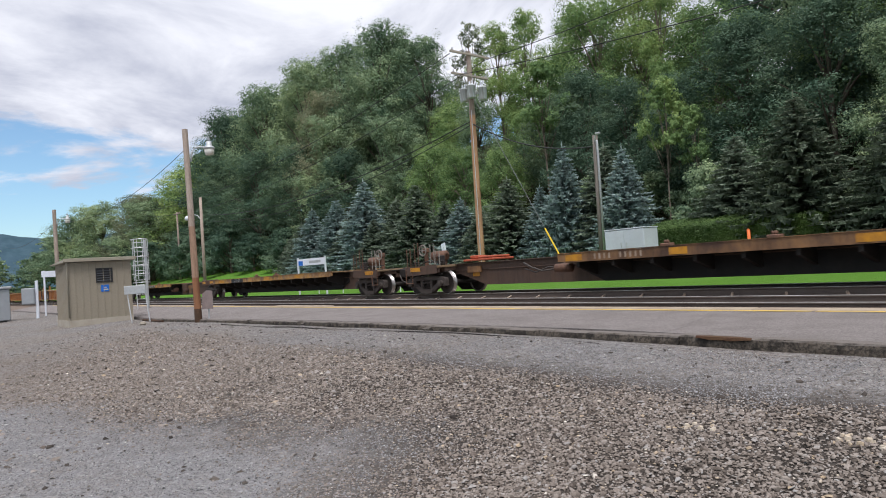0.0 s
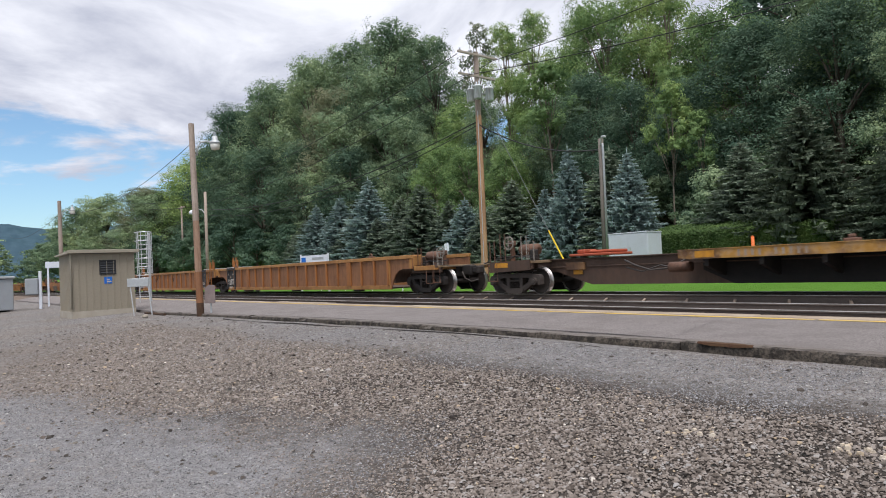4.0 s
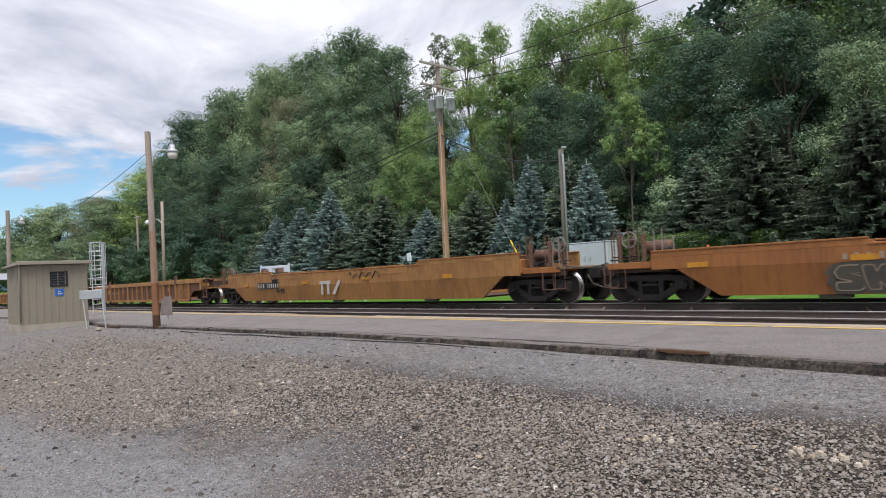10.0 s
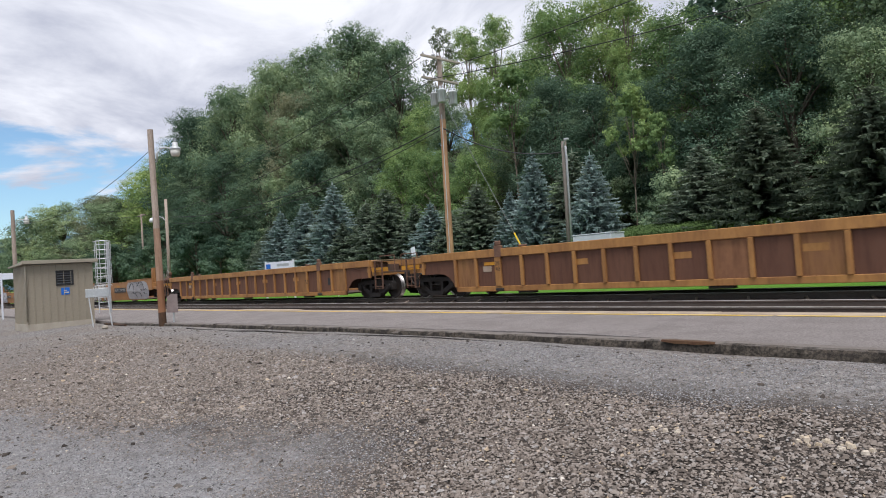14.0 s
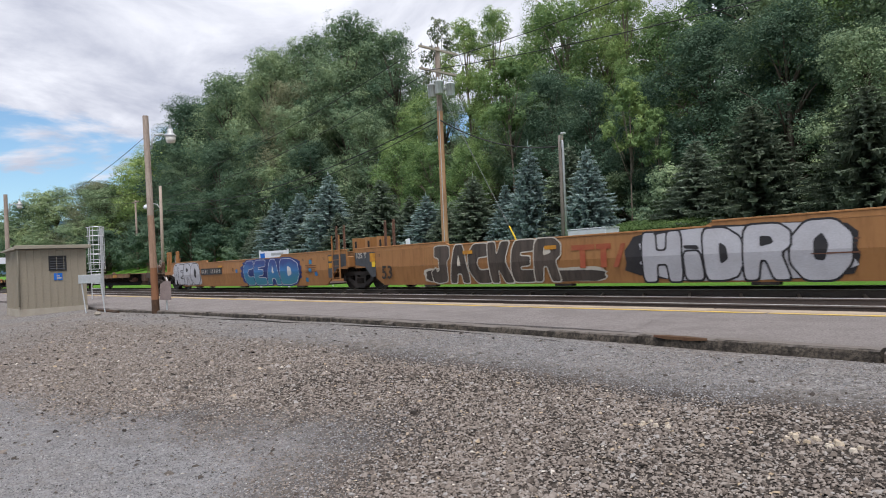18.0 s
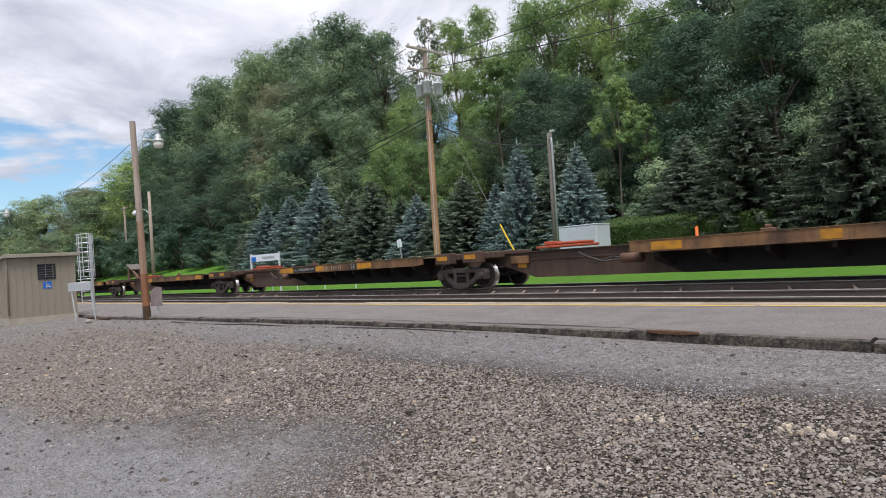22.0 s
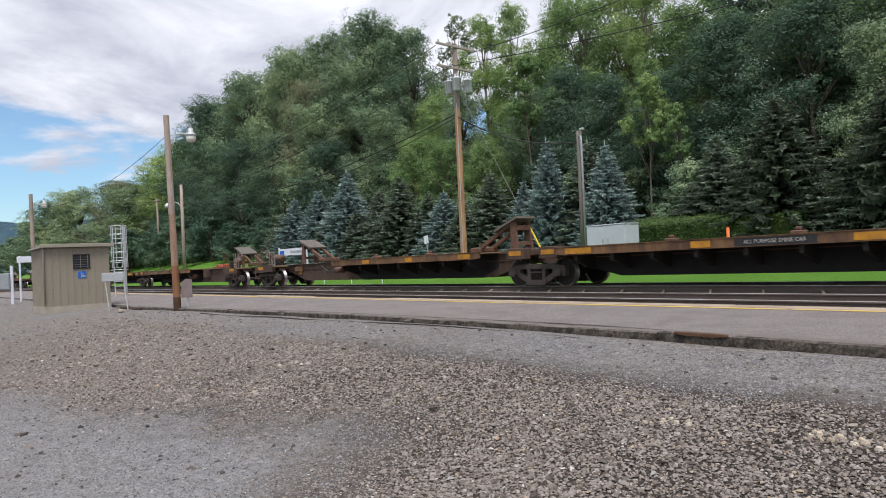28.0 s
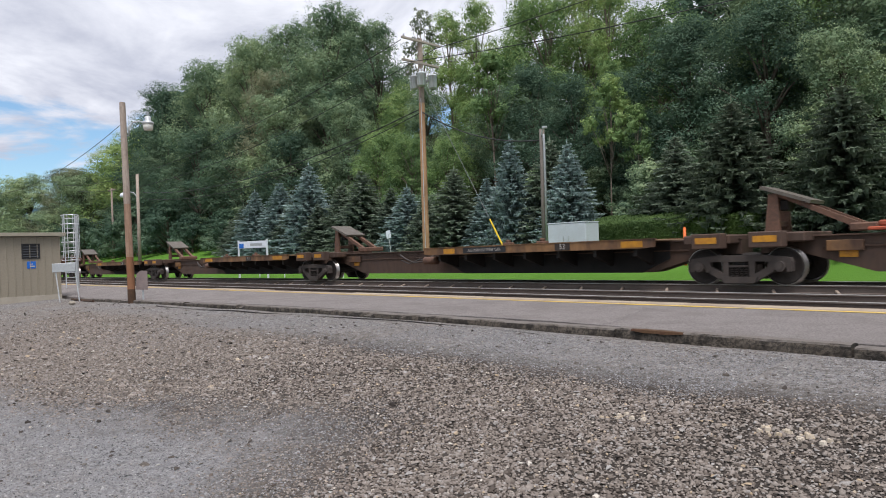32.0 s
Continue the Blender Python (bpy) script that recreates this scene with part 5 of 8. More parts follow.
    for proto, x, y, top, wide in (
            (slim, -26.0, 43, 21.0, 0.9), (lime, -22.8, 43, 17.6, 1.1), (green, -14.0, 42, 22.5, 1.0), (lime, -10.0, 42, 22.0, 1.1), (dark, -17.4, 37.0, 13.4, 1.3), (dark, -13.0, 36.5, 13.0, 1.3), (stem, -20.2, 32.8, 10.4, 0.8), (stem, -18.4, 33, 8.6, 0.7), (stem, -31.5, 36, 15.4, 1.0),
            (green, -5.0, 39, 22.0, 1.2), (green, -1.0, 38, 20.0, 1.2), (green, 5.0, 37, 19.0, 1.2), (green, -8.6, 33.5, 10.4, 1.0),
            (dark, -89.0, 35, 17.5, 1.2), (dark, -79.0, 35, 16.5, 1.25), (dark, -70.0, 36, 16.0, 1.25), (dark, -96.0, 34, 14.0, 1.2), (dark, -59.5, 36, 13.5, 1.2), (green, -62.0, 37, 18.5, 1.1),
            (brown, -66, 38, 21.5, 1.0), (lime, -46.0, 37, 11.8, 1.1), (lime, -41.5, 36.5, 10.6, 1.1), (lime, -36.8, 36.5, 9.8, 1.0),
            (green, -52, 38, 16.0, 1.1), (slim, -22.5, 37, 13.0, 0.9), (dark, -29.5, 38, 13.5, 1.1), (dark, -25.0, 36.5, 11.8, 1.2), (dark, -21.2, 36.0, 11.0, 1.1),
            (lime, -48.5, 42, 17.0, 1.0), (green, -44.0, 41, 16.0, 1.0), (lime, -39.5, 42, 13.8, 1.0), (green, -35.0, 40, 14.0, 1.0), (dark, -32.0, 41, 15.0, 1.0)):
        tall(proto, x, y, top, wide)
    # the wood behind
    for y0, step, drop in ((51, 6.0, 0.93), (61, 8.0, 0.88)):
        x = 16.0
        while x > -175:
            px, py = x + rng.uniform(-1.5, 1.5), y0 + rng.uniform(-2.5, 2.5)
            r = px / py
            gap = -1.22 < r < -0.78
            notch = -0.76 < r < -0.42
            if not (gap and y0 < 56 and rng.random() < 0.5):
                top = 0.98 + skyline(r) * py * (drop - (0.27 if gap else 0.28 if notch else 0.0)) * rng.uniform(0.93, 1.0)
                if top - ground_z(px, py) > 5:
                    tall(rng.choice((fargreen, fardark, fargreen)), px, py, top, rng.uniform(1.0, 1.25))
            x -= step
    # edge shrubs
    for i in range(34):
        x = 2.0 - i * 3.5 + rng.uniform(-1.2, 1.2)
        y = 33.2 + rng.uniform(-0.6, 1.8)
        if -62 < x < -28 and rng.random() < 0.4:
            continue
        plant(rng.choice((bush, bush, darkbush) if x > -30 else (bush, bush, limebush) if x > -58 else (darkbush, darkbush, bush)), x, y, rng.uniform(2.6, 4.6), 4.2, rng.uniform(0, 6.28), rng.uniform(0.9, 1.3))
    for x, y, h in ((-17.0, 32.0, 4.4), (-78.8, 31, 6.3), (-86, 30, 6.4), (-93, 29.5, 6.0), (-101, 27.5, 6.4), (-72, 31, 4.5), (-66, 32, 4.6), (-110, 27, 6.5)):
        plant(bush if x > -20 else darkbush, x, y, h, 4.2, x, 1.15)
    # low wood closing the valley at the far end
    for i in range(16):
        a = i / 15
        x, y = -150 - 30 * rng.random(), -70 + 96 * a + rng.uniform(-3, 3)
        plant(rng.choice((fargreen, fardark)), x, y, rng.uniform(9, 12.5), 16, rng.uniform(0, 6.28), 1.7)
    for p in nominal:
        for o in (p, *p.children_recursive):
            bpy.data.objects.remove(o)


build_wood()


def build_spruces():
    rng = random.Random(4)
    blue = spruce(11, 8.0, 2.75, L_BLUE, "blue spruce with a pointed silvery-blue crown")
    grn = spruce(12, 8.0, 3.0, L_SPRUCE, "dark green spruce with drooping branches")
    broad = spruce(13, 8.0, 4.1, L_DARKSPRUCE, "broad grey-green spruce with drooping branches")
    for proto, x, y, top, wide in (
            (grn, -59.6, 30.8, 6.4, 1.47), (blue, -56.7, 30.5, 7.5, 1.36), (blue, -52.2, 30.5, 7.9, 1.36), (blue, -47.6, 30.6, 8.9, 1.30), (grn, -43.2, 30.8, 6.8, 1.47),
            (grn, -40.3, 30.6, 7.6, 1.42), (grn, -49.8, 30.0, 5.9, 1.42), (grn, -37.4, 31.0, 6.0, 1.42), (blue, -34.8, 30.3, 5.8, 1.53), (grn, -30.5, 30.7, 6.6, 1.47), (grn, -32.6, 30.0, 5.0, 1.42),
            (blue, -27.6, 30.6, 5.7, 1.15), (blue, -25.3, 30.2, 7.8, 0.95), (grn, -23.4, 31.6, 7.5, 1.30), (blue, -21.2, 30.2, 6.9, 1.12),
            (grn, -62.6, 31, 5.2, 1.47), (grn, -45.2, 29.8, 5.4, 1.42), (grn, -26.4, 31.5, 6.2, 1.42), (grn, -15.0, 30.2, 6.3, 1.42), (broad, -11.6, 28.6, 7.2, 1.1), (broad, -7.2, 27.8, 6.9, 1.15)):
        z = ground_z(x, y)
        plant(proto, x, y, top - z, 8.0, rng.uniform(0, 6.28), wide)
    for p in (blue, grn, broad):
        for o in (p, *p.children_recursive):
            bpy.data.objects.remove(o)


build_spruces()


def build_hedge():
    rng = np.random.default_rng(9)
    n = 42000
    L, W, H = 8.2, 2.6, 1.95
    h = thing("clipped_hedge", pose(-14.3, 28.0, ground_z(-14.3, 28.0)), "low clipped hedge with a flat light green top", "hedge")
    p = rng.random((n, 3)) * np.array([L, W, H]) - np.array([L / 2, W / 2, 0])
    face = rng.integers(0, 4, n)
    p[face == 0, 2] = H + rng.normal(size=(face == 0).sum()) * 0.03
    p[face == 1, 1] = -W / 2 + rng.normal(size=(face == 1).sum()) * 0.04
    p[face == 2, 2] = H + rng.normal(size=(face == 2).sum()) * 0.03
    p[face == 3, 0] = L / 2 * np.sign(rng.normal(size=(face == 3).sum())) + rng.normal(size=(face == 3).sum()) * 0.04
    topped = (face == 0) | (face == 2)
    slope = 0.50 * np.clip(0.5 - p[:, 1] / W, 0, 1)
    p[:, 2] = np.where(topped, p[:, 2] - slope, p[:, 2] * (H - slope) / H)
    nrm = unit(rng.normal(size=(n, 3)) * np.where(topped, 0.35, 1.0)[:, None] + np.array([0, -0.25, 0.8]))
    u = unit(np.cross(nrm, rng.normal(size=(n, 3))))
    s = rng.uniform(0.026, 0.055, n)
    part("leaves", quads_mesh("leaves", p, u * s[:, None], np.cross(nrm, u) * (0.6 * s)[:, None], L_HEDGE), L_HEDGE, h)
    part("hedge_core", MB().prism([(-W / 2 + 0.08, 0), (W / 2 - 0.08, 0), (W / 2 - 0.08, H - 0.1), (-W / 2 + 0.08, H - 0.60)], -L / 2 + 0.08, L / 2 - 0.08, Matrix.Rotation(radians(90), 4, "Z")), L_HEDGE, h)


build_hedge()


def stone_mesh(name, rng, x, y, s, lift, crumbs=False):
    """Broken stones at x, y, about 2 s across, each with its own facets; crumbs are plain four-sided chips."""
    n = len(x)
    z = np.array([lot_z(p, q) for p, q in zip(x, y)])
    if crumbs:
        base = np.array([(1, 0.2, -0.4), (-0.6, 0.8, -0.4), (-0.5, -0.9, -0.4), (0.0, 0.05, 0.6)], float)
        tri = np.array([(0, 1, 3), (1, 2, 3), (2, 0, 3)])
    else:
        base = np.array([(1, 0.3, -0.5), (-0.2, 1, -0.5), (-1, -0.2, -0.5), (0.3, -1, -0.5), (0.7, 0.0, 0.5), (-0.4, 0.6, 0.5), (-0.3, -0.6, 0.5)], float)
        tri = np.array([(4, 5, 6), (0, 1, 4), (1, 5, 4), (1, 2, 5), (2, 6, 5), (2, 3, 6), (3, 4, 6), (3, 0, 4)])
    k = len(base)
    v = base[None] * (1 + 0.25 * rng.normal(size=(n, k, 1))) + 0.18 * rng.normal(size=(n, k, 3))
    v *= np.array([1.3, 0.9, 0.66])
    ang, tilt = rng.uniform(0, 6.283, n), rng.normal(size=n) * 0.38
    c, sn, ct, st = np.cos(ang), np.sin(ang), np.cos(tilt), np.sin(tilt)
    vy, vz = v[..., 1] * ct[:, None] - v[..., 2] * st[:, None], v[..., 1] * st[:, None] + v[..., 2] * ct[:, None]
    vx, vy2 = v[..., 0] * c[:, None] - vy * sn[:, None], v[..., 0] * sn[:, None] + vy * c[:, None]
    P = np.stack([vx, vy2, vz], -1) * s[:, None, None] + np.stack([x, y, z + s * (0.1 + lift * rng.random(n))], -1)[:, None]
    me = bpy.data.meshes.new(name)
    F = (tri[None] + (np.arange(n) * k)[:, None, None]).reshape(-1, 3)
    me.vertices.add(n * k); me.vertices.foreach_set("co", P.ravel())
    me.loops.add(F.size); me.loops.foreach_set("vertex_index", F.ravel().astype(np.int32))
    me.polygons.add(len(F))
    me.polygons.foreach_set("loop_start", np.arange(0, F.size, 3, dtype=np.int32))
    me.polygons.foreach_set("loop_total", np.full(len(F), 3, dtype=np.int32))
    me.update(); me.validate()
    return me


def stone_mat(name, tones):
    """Stones in several tones, one for each stone, with grain."""
    m = bpy.data.materials.new(name)
    m.use_nodes = True
    nt = m.node_tree
    bs = nt.nodes["Principled BSDF"]
    bs.inputs["Roughness"].default_value, bs.inputs["Specular IOR Level"].default_value = 0.9, 0.2
    geo, rp = nt.nodes.new("ShaderNodeNewGeometry"), nt.nodes.new("ShaderNodeValToRGB")
    e = rp.color_ramp.elements
    e[0].position, e[0].color = tones[0][0], (*tones[0][1], 1)
    e[1].position, e[1].color = tones[-1][0], (*tones[-1][1], 1)
    for pos, col in tones[1:-1]:
        e.new(pos).color = (*col, 1)
    nt.links.new(geo.outputs["Random Per Island"], rp.inputs[0])
    tx, mx = nt.nodes.new("ShaderNodeTexNoise"), nt.nodes.new("ShaderNodeMixRGB")
    tx.inputs["Scale"].default_value, tx.inputs["Detail"].default_value = 70, 4
    co = nt.nodes.new("ShaderNodeTexCoord")
    nt.links.new(co.outputs["Object"], tx.inputs["Vector"])
    mx.blend_type = "OVERLAY"; mx.inputs[0].default_value = 0.5
    nt.links.new(rp.outputs[0], mx.inputs[1]); nt.links.new(tx.outputs["Fac"], mx.inputs[2])
    nt.links.new(mx.outputs[0], bs.inputs["Base Color"])
    return m


def lot_zones(x, y):
    """How far a place belongs to the packed lane and to the fine strip along the kerb, with ragged edges."""
    rag = np.array([noise.noise((p * 0.45, q * 0.45, 7.0)) + 0.5 * noise.noise((p * 1.6, q * 1.6, 2.0)) for p, q in zip(x, y)])
    lane = np.clip((4.9 + 0.31 * x - y + 0.9 * rag) / 1.0, 0, 1) * np.clip((-2.3 - x - 0.5 * y + 0.8 * rag) / 1.3, 0, 1)
    strip = np.clip((y - 4.75 + 0.35 * rag) / 0.5, 0, 1)
    return rag, lane, strip


def build_stones():
    rng = np.random.default_rng(31)
    n = 470000
    # dense over the middle of the lot, thinning towards the kerb and the packed lane
    d = 0.5 + 12.0 * rng.random(n) ** 1.1
    a = np.radians(rng.uniform(60, 180, n))
    x, y = d * np.cos(a), d * np.sin(a)
    keep = (y < 6.6) & (y > 0.1) & (rng.random(n) < np.clip((1.6 - x) / 1.6, 0, 1)) & (rng.random(n) < np.clip((12.5 - d) / 4.0, 0, 1)) & (rng.random(n) < np.clip((y - 0.1) / 1.0, 0, 1))
    x, y, d = x[keep], y[keep], d[keep]
    rag, lane, strip = lot_zones(x, y)
    dens = np.clip(0.9 + 0.9 * rag, 0.6, 1.0) * (1 - 0.95 * lane) * (1 - 0.9 * strip)
    keep = rng.random(len(x)) < dens
    x, y, lane, strip = x[keep], y[keep], lane[keep], strip[keep]
    n = len(x)
    s = rng.uniform(0.0055, 0.0125, n) * (1 + 0.8 * (rng.random(n) < 0.05)) * (1 - 0.5 * np.maximum(lane, strip))
    brown = stone_mat("crushed_stone", ((0.0, (0.060, 0.049, 0.041)), (0.12, (0.125, 0.103, 0.087)), (0.5, (0.212, 0.180, 0.155)), (0.85, (0.268, 0.234, 0.206)), (0.97, (0.305, 0.290, 0.275)), (0.99, (0.36, 0.27, 0.17)), (1.0, (0.54, 0.50, 0.44))))
    ob = part("loose_stones", stone_mesh("loose_stones", rng, x, y, s, 0.9), brown)
    tagged(ob, "loose grey and tan crushed stones on the lot", "gravel", kind="stuff")
    # coarse brown stones scattered farther along the lot
    n = 110000
    x, y = rng.uniform(-24, -6.5, n), rng.uniform(0.6, 5.6, n)
    rag, lane, strip = lot_zones(x, y)
    west = np.clip((-17.0 - x + 1.5 * rag + 1.6 * (4.2 - y)) / 2.0, 0, 1)
    keep = rng.random(n) < np.clip(0.8 + 0.8 * rag, 0.25, 1) * (1 - 0.93 * lane) * (1 - strip) * (1 - 0.9 * west)
    x, y = x[keep], y[keep]
    s = rng.uniform(0.007, 0.017, len(x)) * (1 + 1.3 * (rng.random(len(x)) < 0.05))
    tagged(part("scattered_stones", stone_mesh("scattered_stones", rng, x, y, s, 0.6, True), brown), "brown broken stones scattered along the lot", "gravel", kind="stuff")
    # single dark lumps thrown over lane and strip
    x, y = -1.0 - 21 * rng.random(1300), rng.uniform(0.5, 6.6, 1300)
    lumps = stone_mat("dark_lumps", ((0.0, (0.030, 0.025, 0.022)), (0.5, (0.085, 0.072, 0.062)), (0.9, (0.16, 0.14, 0.12)), (1.0, (0.42, 0.40, 0.36))))
    tagged(part("stray_stones", stone_mesh("stray_stones", rng, x, y, 0.009 + 0.020 * rng.random(1300) ** 2.5, 0.5), lumps), "dark stray stones lying singly on the lot", "gravel", kind="stuff")
    # fine grey chips of the lane and of the strip along the kerb
    grey = stone_mat("fine_grey_chips", ((0.0, (0.066, 0.064, 0.064)), (0.25, (0.150, 0.147, 0.148)), (0.6, (0.222, 0.219, 0.222)), (0.96, (0.285, 0.281, 0.284)), (1.0, (0.46, 0.45, 0.42))))
    n = 380000
    x, y = -2.2 - 10.5 * rng.random(n) ** 1.25, rng.uniform(0.2, 6.5, n)
    x[: n // 5] = rng.uniform(-7, 0.6, n // 5); y[: n // 5] = rng.uniform(4.5, 6.75, n // 5)
    rag, lane, strip = lot_zones(x, y)
    keep = rng.random(n) < np.maximum(lane * 0.95, strip * 0.42)
    x, y = x[keep], y[keep]
    s = rng.uniform(0.0035, 0.0085, len(x)) * (1 + 1.2 * (rng.random(len(x)) < 0.025))
    tagged(part("fine_gravel", stone_mesh("fine_gravel", rng, x, y, s, 0.4, True), grey), "fine blue-grey gravel chips packed on the lane", "gravel", kind="stuff")


build_stones()


def build_pale_stones():
    rng = random.Random(77)
    mb = MB()
    for cx, cy, k in ((-1.44, 4.38, 16), (-1.62, 4.42, 7), (-2.5, 4.22, 9)):
        for i in range(k):
            x, y, s = cx + rng.gauss(0, 0.12), cy + rng.gauss(0, 0.06), rng.uniform(0.012, 0.026)
            pts = [(x + s * 1.2 * math.cos(a) * rng.uniform(0.75, 1.1), y + s * math.sin(a) * rng.uniform(0.75, 1.1)) for a in [1.05 * q for q in range(6)]]
            z = lot_z(x, y)
            v = [(p, q, z - 0.005) for p, q in pts] + [(x + (p - x) * 0.7, y + (q - y) * 0.7, z + s * rng.uniform(0.8, 1.2)) for p, q in pts]
            mb.add(v, [tuple(range(6, 12))] + [(j, (j + 1) % 6, 6 + (j + 1) % 6, 6 + j) for j in range(6)])
    pale = mat("pale_limestone", (0.50, 0.44, 0.36), 0.9, second=(0.40, 0.30, 0.19), scale=9, amount=0.7, bump=0.3)
    tagged(part("pale_gravel", mb, pale), "scatter of pale tan and white stones", "gravel", kind="stuff")


build_pale_stones()


def build_distance():
    # the blue haze of distance is mixed into the ridge's own colour
    far = mat("hazy_blue_ridge", (0.055, 0.095, 0.125), 1.0, second=(0.045, 0.085, 0.105), scale=0.02, amount=0.7, third=(0.065, 0.105, 0.13), fine=0.06, fine_amount=0.5, bump=0.0, spec=0.0)
    mb = MB()
    rows = []
    for i in range(61):
        y = -900 + 1500 * i / 60
        top = 62 + 55 * ramp(y, -500, 150, 0.2, 1) + 14 * noise.noise((y * 0.006, 0, 0)) + 4 * noise.noise((y * 0.03, 5, 0))
        rows.append([(-1250, y, -3), (-1340, y, top * 0.55), (-1420, y, top * 0.9), (-1500, y, top), (-1700, y, top * 0.8)])
    k = 5
    mb.v = [p for r in rows for p in r]
    mb.f = [(i * k + j, (i + 1) * k + j, (i + 1) * k + j + 1, i * k + j + 1) for i in range(60) for j in range(k - 1)]
    tagged(part("backdrop_ridge", mb, far, smooth=True), "distant blue wooded mountain ridge", "mountain", kind="structure")


build_distance()


# ---- the train ----
SPEED = 15.8
STS_AT = -49.8
M_GREYBROWN = mat("grey_green_spray_paint", (0.10, 0.105, 0.085), 0.65, second=(0.08, 0.06, 0.045), scale=2.5, amount=0.6, bump=0.0)
CARS, AXLES = [], []            # (car, place at 0 s), (wheelset, its local place, train place, radius)
MESH = {}


def kept(key, make):
    if key not in MESH:
        MESH[key] = make()
    return MESH[key]


def wheelset_mesh(r):
    mb = MB()
    for s in (-1, 1):
        prof = [(0.10, 0.80), (0.13, 0.83), (r * 0.45, 0.80), (r - 0.085, 0.815), (r - 0.06, 0.835), (r - 0.013, 0.838), (r - 0.035, 0.70), (r - 0.07, 0.70), (r * 0.45, 0.74), (0.13, 0.70), (0.10, 0.70)]
        mb.lathe([(a, s * y) for a, y in prof], 32)
    mb.tube([(0, -1.02, 0), (0, 1.02, 0)], 0.085, 12)
    return mb.mesh("wheelset", True)


def tread_mesh(r):
    mb = MB()
    for s in (-1, 1):
        prof = [(r - 0.012, 0.8395), (r - 0.003, 0.836), (r, 0.82), (r + 0.003, 0.725), (r + 0.026, 0.715), (r + 0.024, 0.695), (r - 0.033, 0.695)]
        mb.lathe([(a, s * y) for a, y in prof], 32)
    return mb.mesh("wheel_tread", True)


def frame_mesh(r, wb):
    """One cast side frame: two triangular openings and a spring seat, from an outline of bars."""
    h, z0 = wb / 2, r
    mb = MB()
    top = [(-h - 0.24, z0 + 0.06), (-h - 0.20, z0 + 0.19), (-h * 0.6, z0 + 0.26), (h * 0.6, z0 + 0.26), (h + 0.20, z0 + 0.19), (h + 0.24, z0 + 0.06), (h + 0.10, z0 + 0.08), (h * 0.55, z0 + 0.115), (-h * 0.55, z0 + 0.115), (-h - 0.10, z0 + 0.08)]
    mb.prism(top, -0.09, 0.08)
    for s in (-1, 1):
        # bearing pocket, diagonal and column
        mb.prism([(s * (h - 0.24), z0 + 0.11), (s * (h + 0.24), z0 + 0.11), (s * (h + 0.23), z0 - 0.10), (s * (h + 0.13), z0 - 0.12), (s * (h + 0.11), z0 + 0.02), (s * (h - 0.11), z0 + 0.02), (s * (h - 0.14), z0 - 0.13), (s * (h - 0.27), z0 - 0.08)][::s], -0.10, 0.08)
        mb.prism([(s * (h - 0.18), z0 + 0.04), (s * (h - 0.20), z0 - 0.14), (s * 0.32, z0 - 0.36), (s * 0.22, z0 - 0.22)][::s], -0.085, 0.07)
        mb.prism([(s * 0.22, z0 + 0.12), (s * 0.36, z0 + 0.12), (s * 0.34, z0 - 0.28), (s * 0.23, z0 - 0.28)][::s], -0.085, 0.07)
        mb.tube([(s * h, -0.17, z0), (s * h, 0.12, z0)], 0.115, 14)
        mb.tube([(s * h, -0.19, z0), (s * h, -0.17, z0)], 0.07, 10)
        for q in range(3):
            a = 2.1 * q + 0.5
            mb.tube([(s * h + 0.085 * math.cos(a), -0.185, z0 + 0.085 * math.sin(a)), (s * h + 0.085 * math.cos(a), -0.17, z0 + 0.085 * math.sin(a))], 0.016, 6)
    mb.prism([(-0.42, z0 - 0.22), (0.42, z0 - 0.22), (0.33, z0 - 0.37), (-0.33, z0 - 0.37)][::-1], -0.12, 0.10)
    mb.box(-0.24, 0.03, z0 - 0.24, 0.24, 0.06, z0 + 0.13)
    return mb.mesh("side_frame")


def spring_mesh(r):
    """One coil of a spring nest, front and back."""
    mb = MB()
    for y in (-0.055, 0.045):
        mb.tube([(0.042 * math.cos(a), y + 0.042 * math.sin(a), r - 0.245 + 0.245 * a / 31.4) for a in [31.4 * i / 40 for i in range(41)]], 0.011, 5)
    return mb.mesh("spring")


def truck(car, x, r, car_u, material, wb=1.78):
    t = part("truck", kept(("bolster", r), lambda: MB().box(-0.16, -1.0, r + 0.02, 0.16, 1.0, r + 0.20, 0.03).box(-0.5, -0.3, r + 0.12, 0.5, 0.3, r + 0.30, 0.05).mesh("truck")), M_TRUCKDARK, car, "cast steel bogie with two axles", at=pose(x, 0, 0))
    for s in (-1, 1):
        part("side_frame", kept(("frame", r, wb, material.name), lambda: frame_mesh(r, wb)), material, t, at=pose(0, s * 1.0, 0, 0, 0, 0 if s < 0 else 180))
        part("spring_cap", kept(("cap", r), lambda: MB().box(-0.22, -0.09, r + 0.0, 0.22, 0.09, r + 0.035).mesh("spring_cap")), M_TRUCK, t, at=pose(0, s * 1.0, 0))
        if s < 0:
            for q in range(4):
                part("spring", kept(("spring", r), lambda: spring_mesh(r)), M_WHEEL, t, at=pose(-0.165 + 0.11 * q, s * 1.0, 0))
    for s in (-1, 1):
        w = part("wheelset", kept(("wheels", r), lambda: both_wheels(r)), None, t, "steel wheels on one axle", at=pose(s * wb / 2, 0, r))
        AXLES.append((w, s * wb / 2, car_u + x, r))
    for s in (-0.56, 0.56):
        part("brake_beam", kept(("brake", r), lambda: MB().box(-0.06, -0.7, r - 0.1, 0.06, 0.7, r - 0.02, 0.02).mesh("brake_beam")), M_TRUCKDARK, t, at=pose(s, 0, 0))
    return t


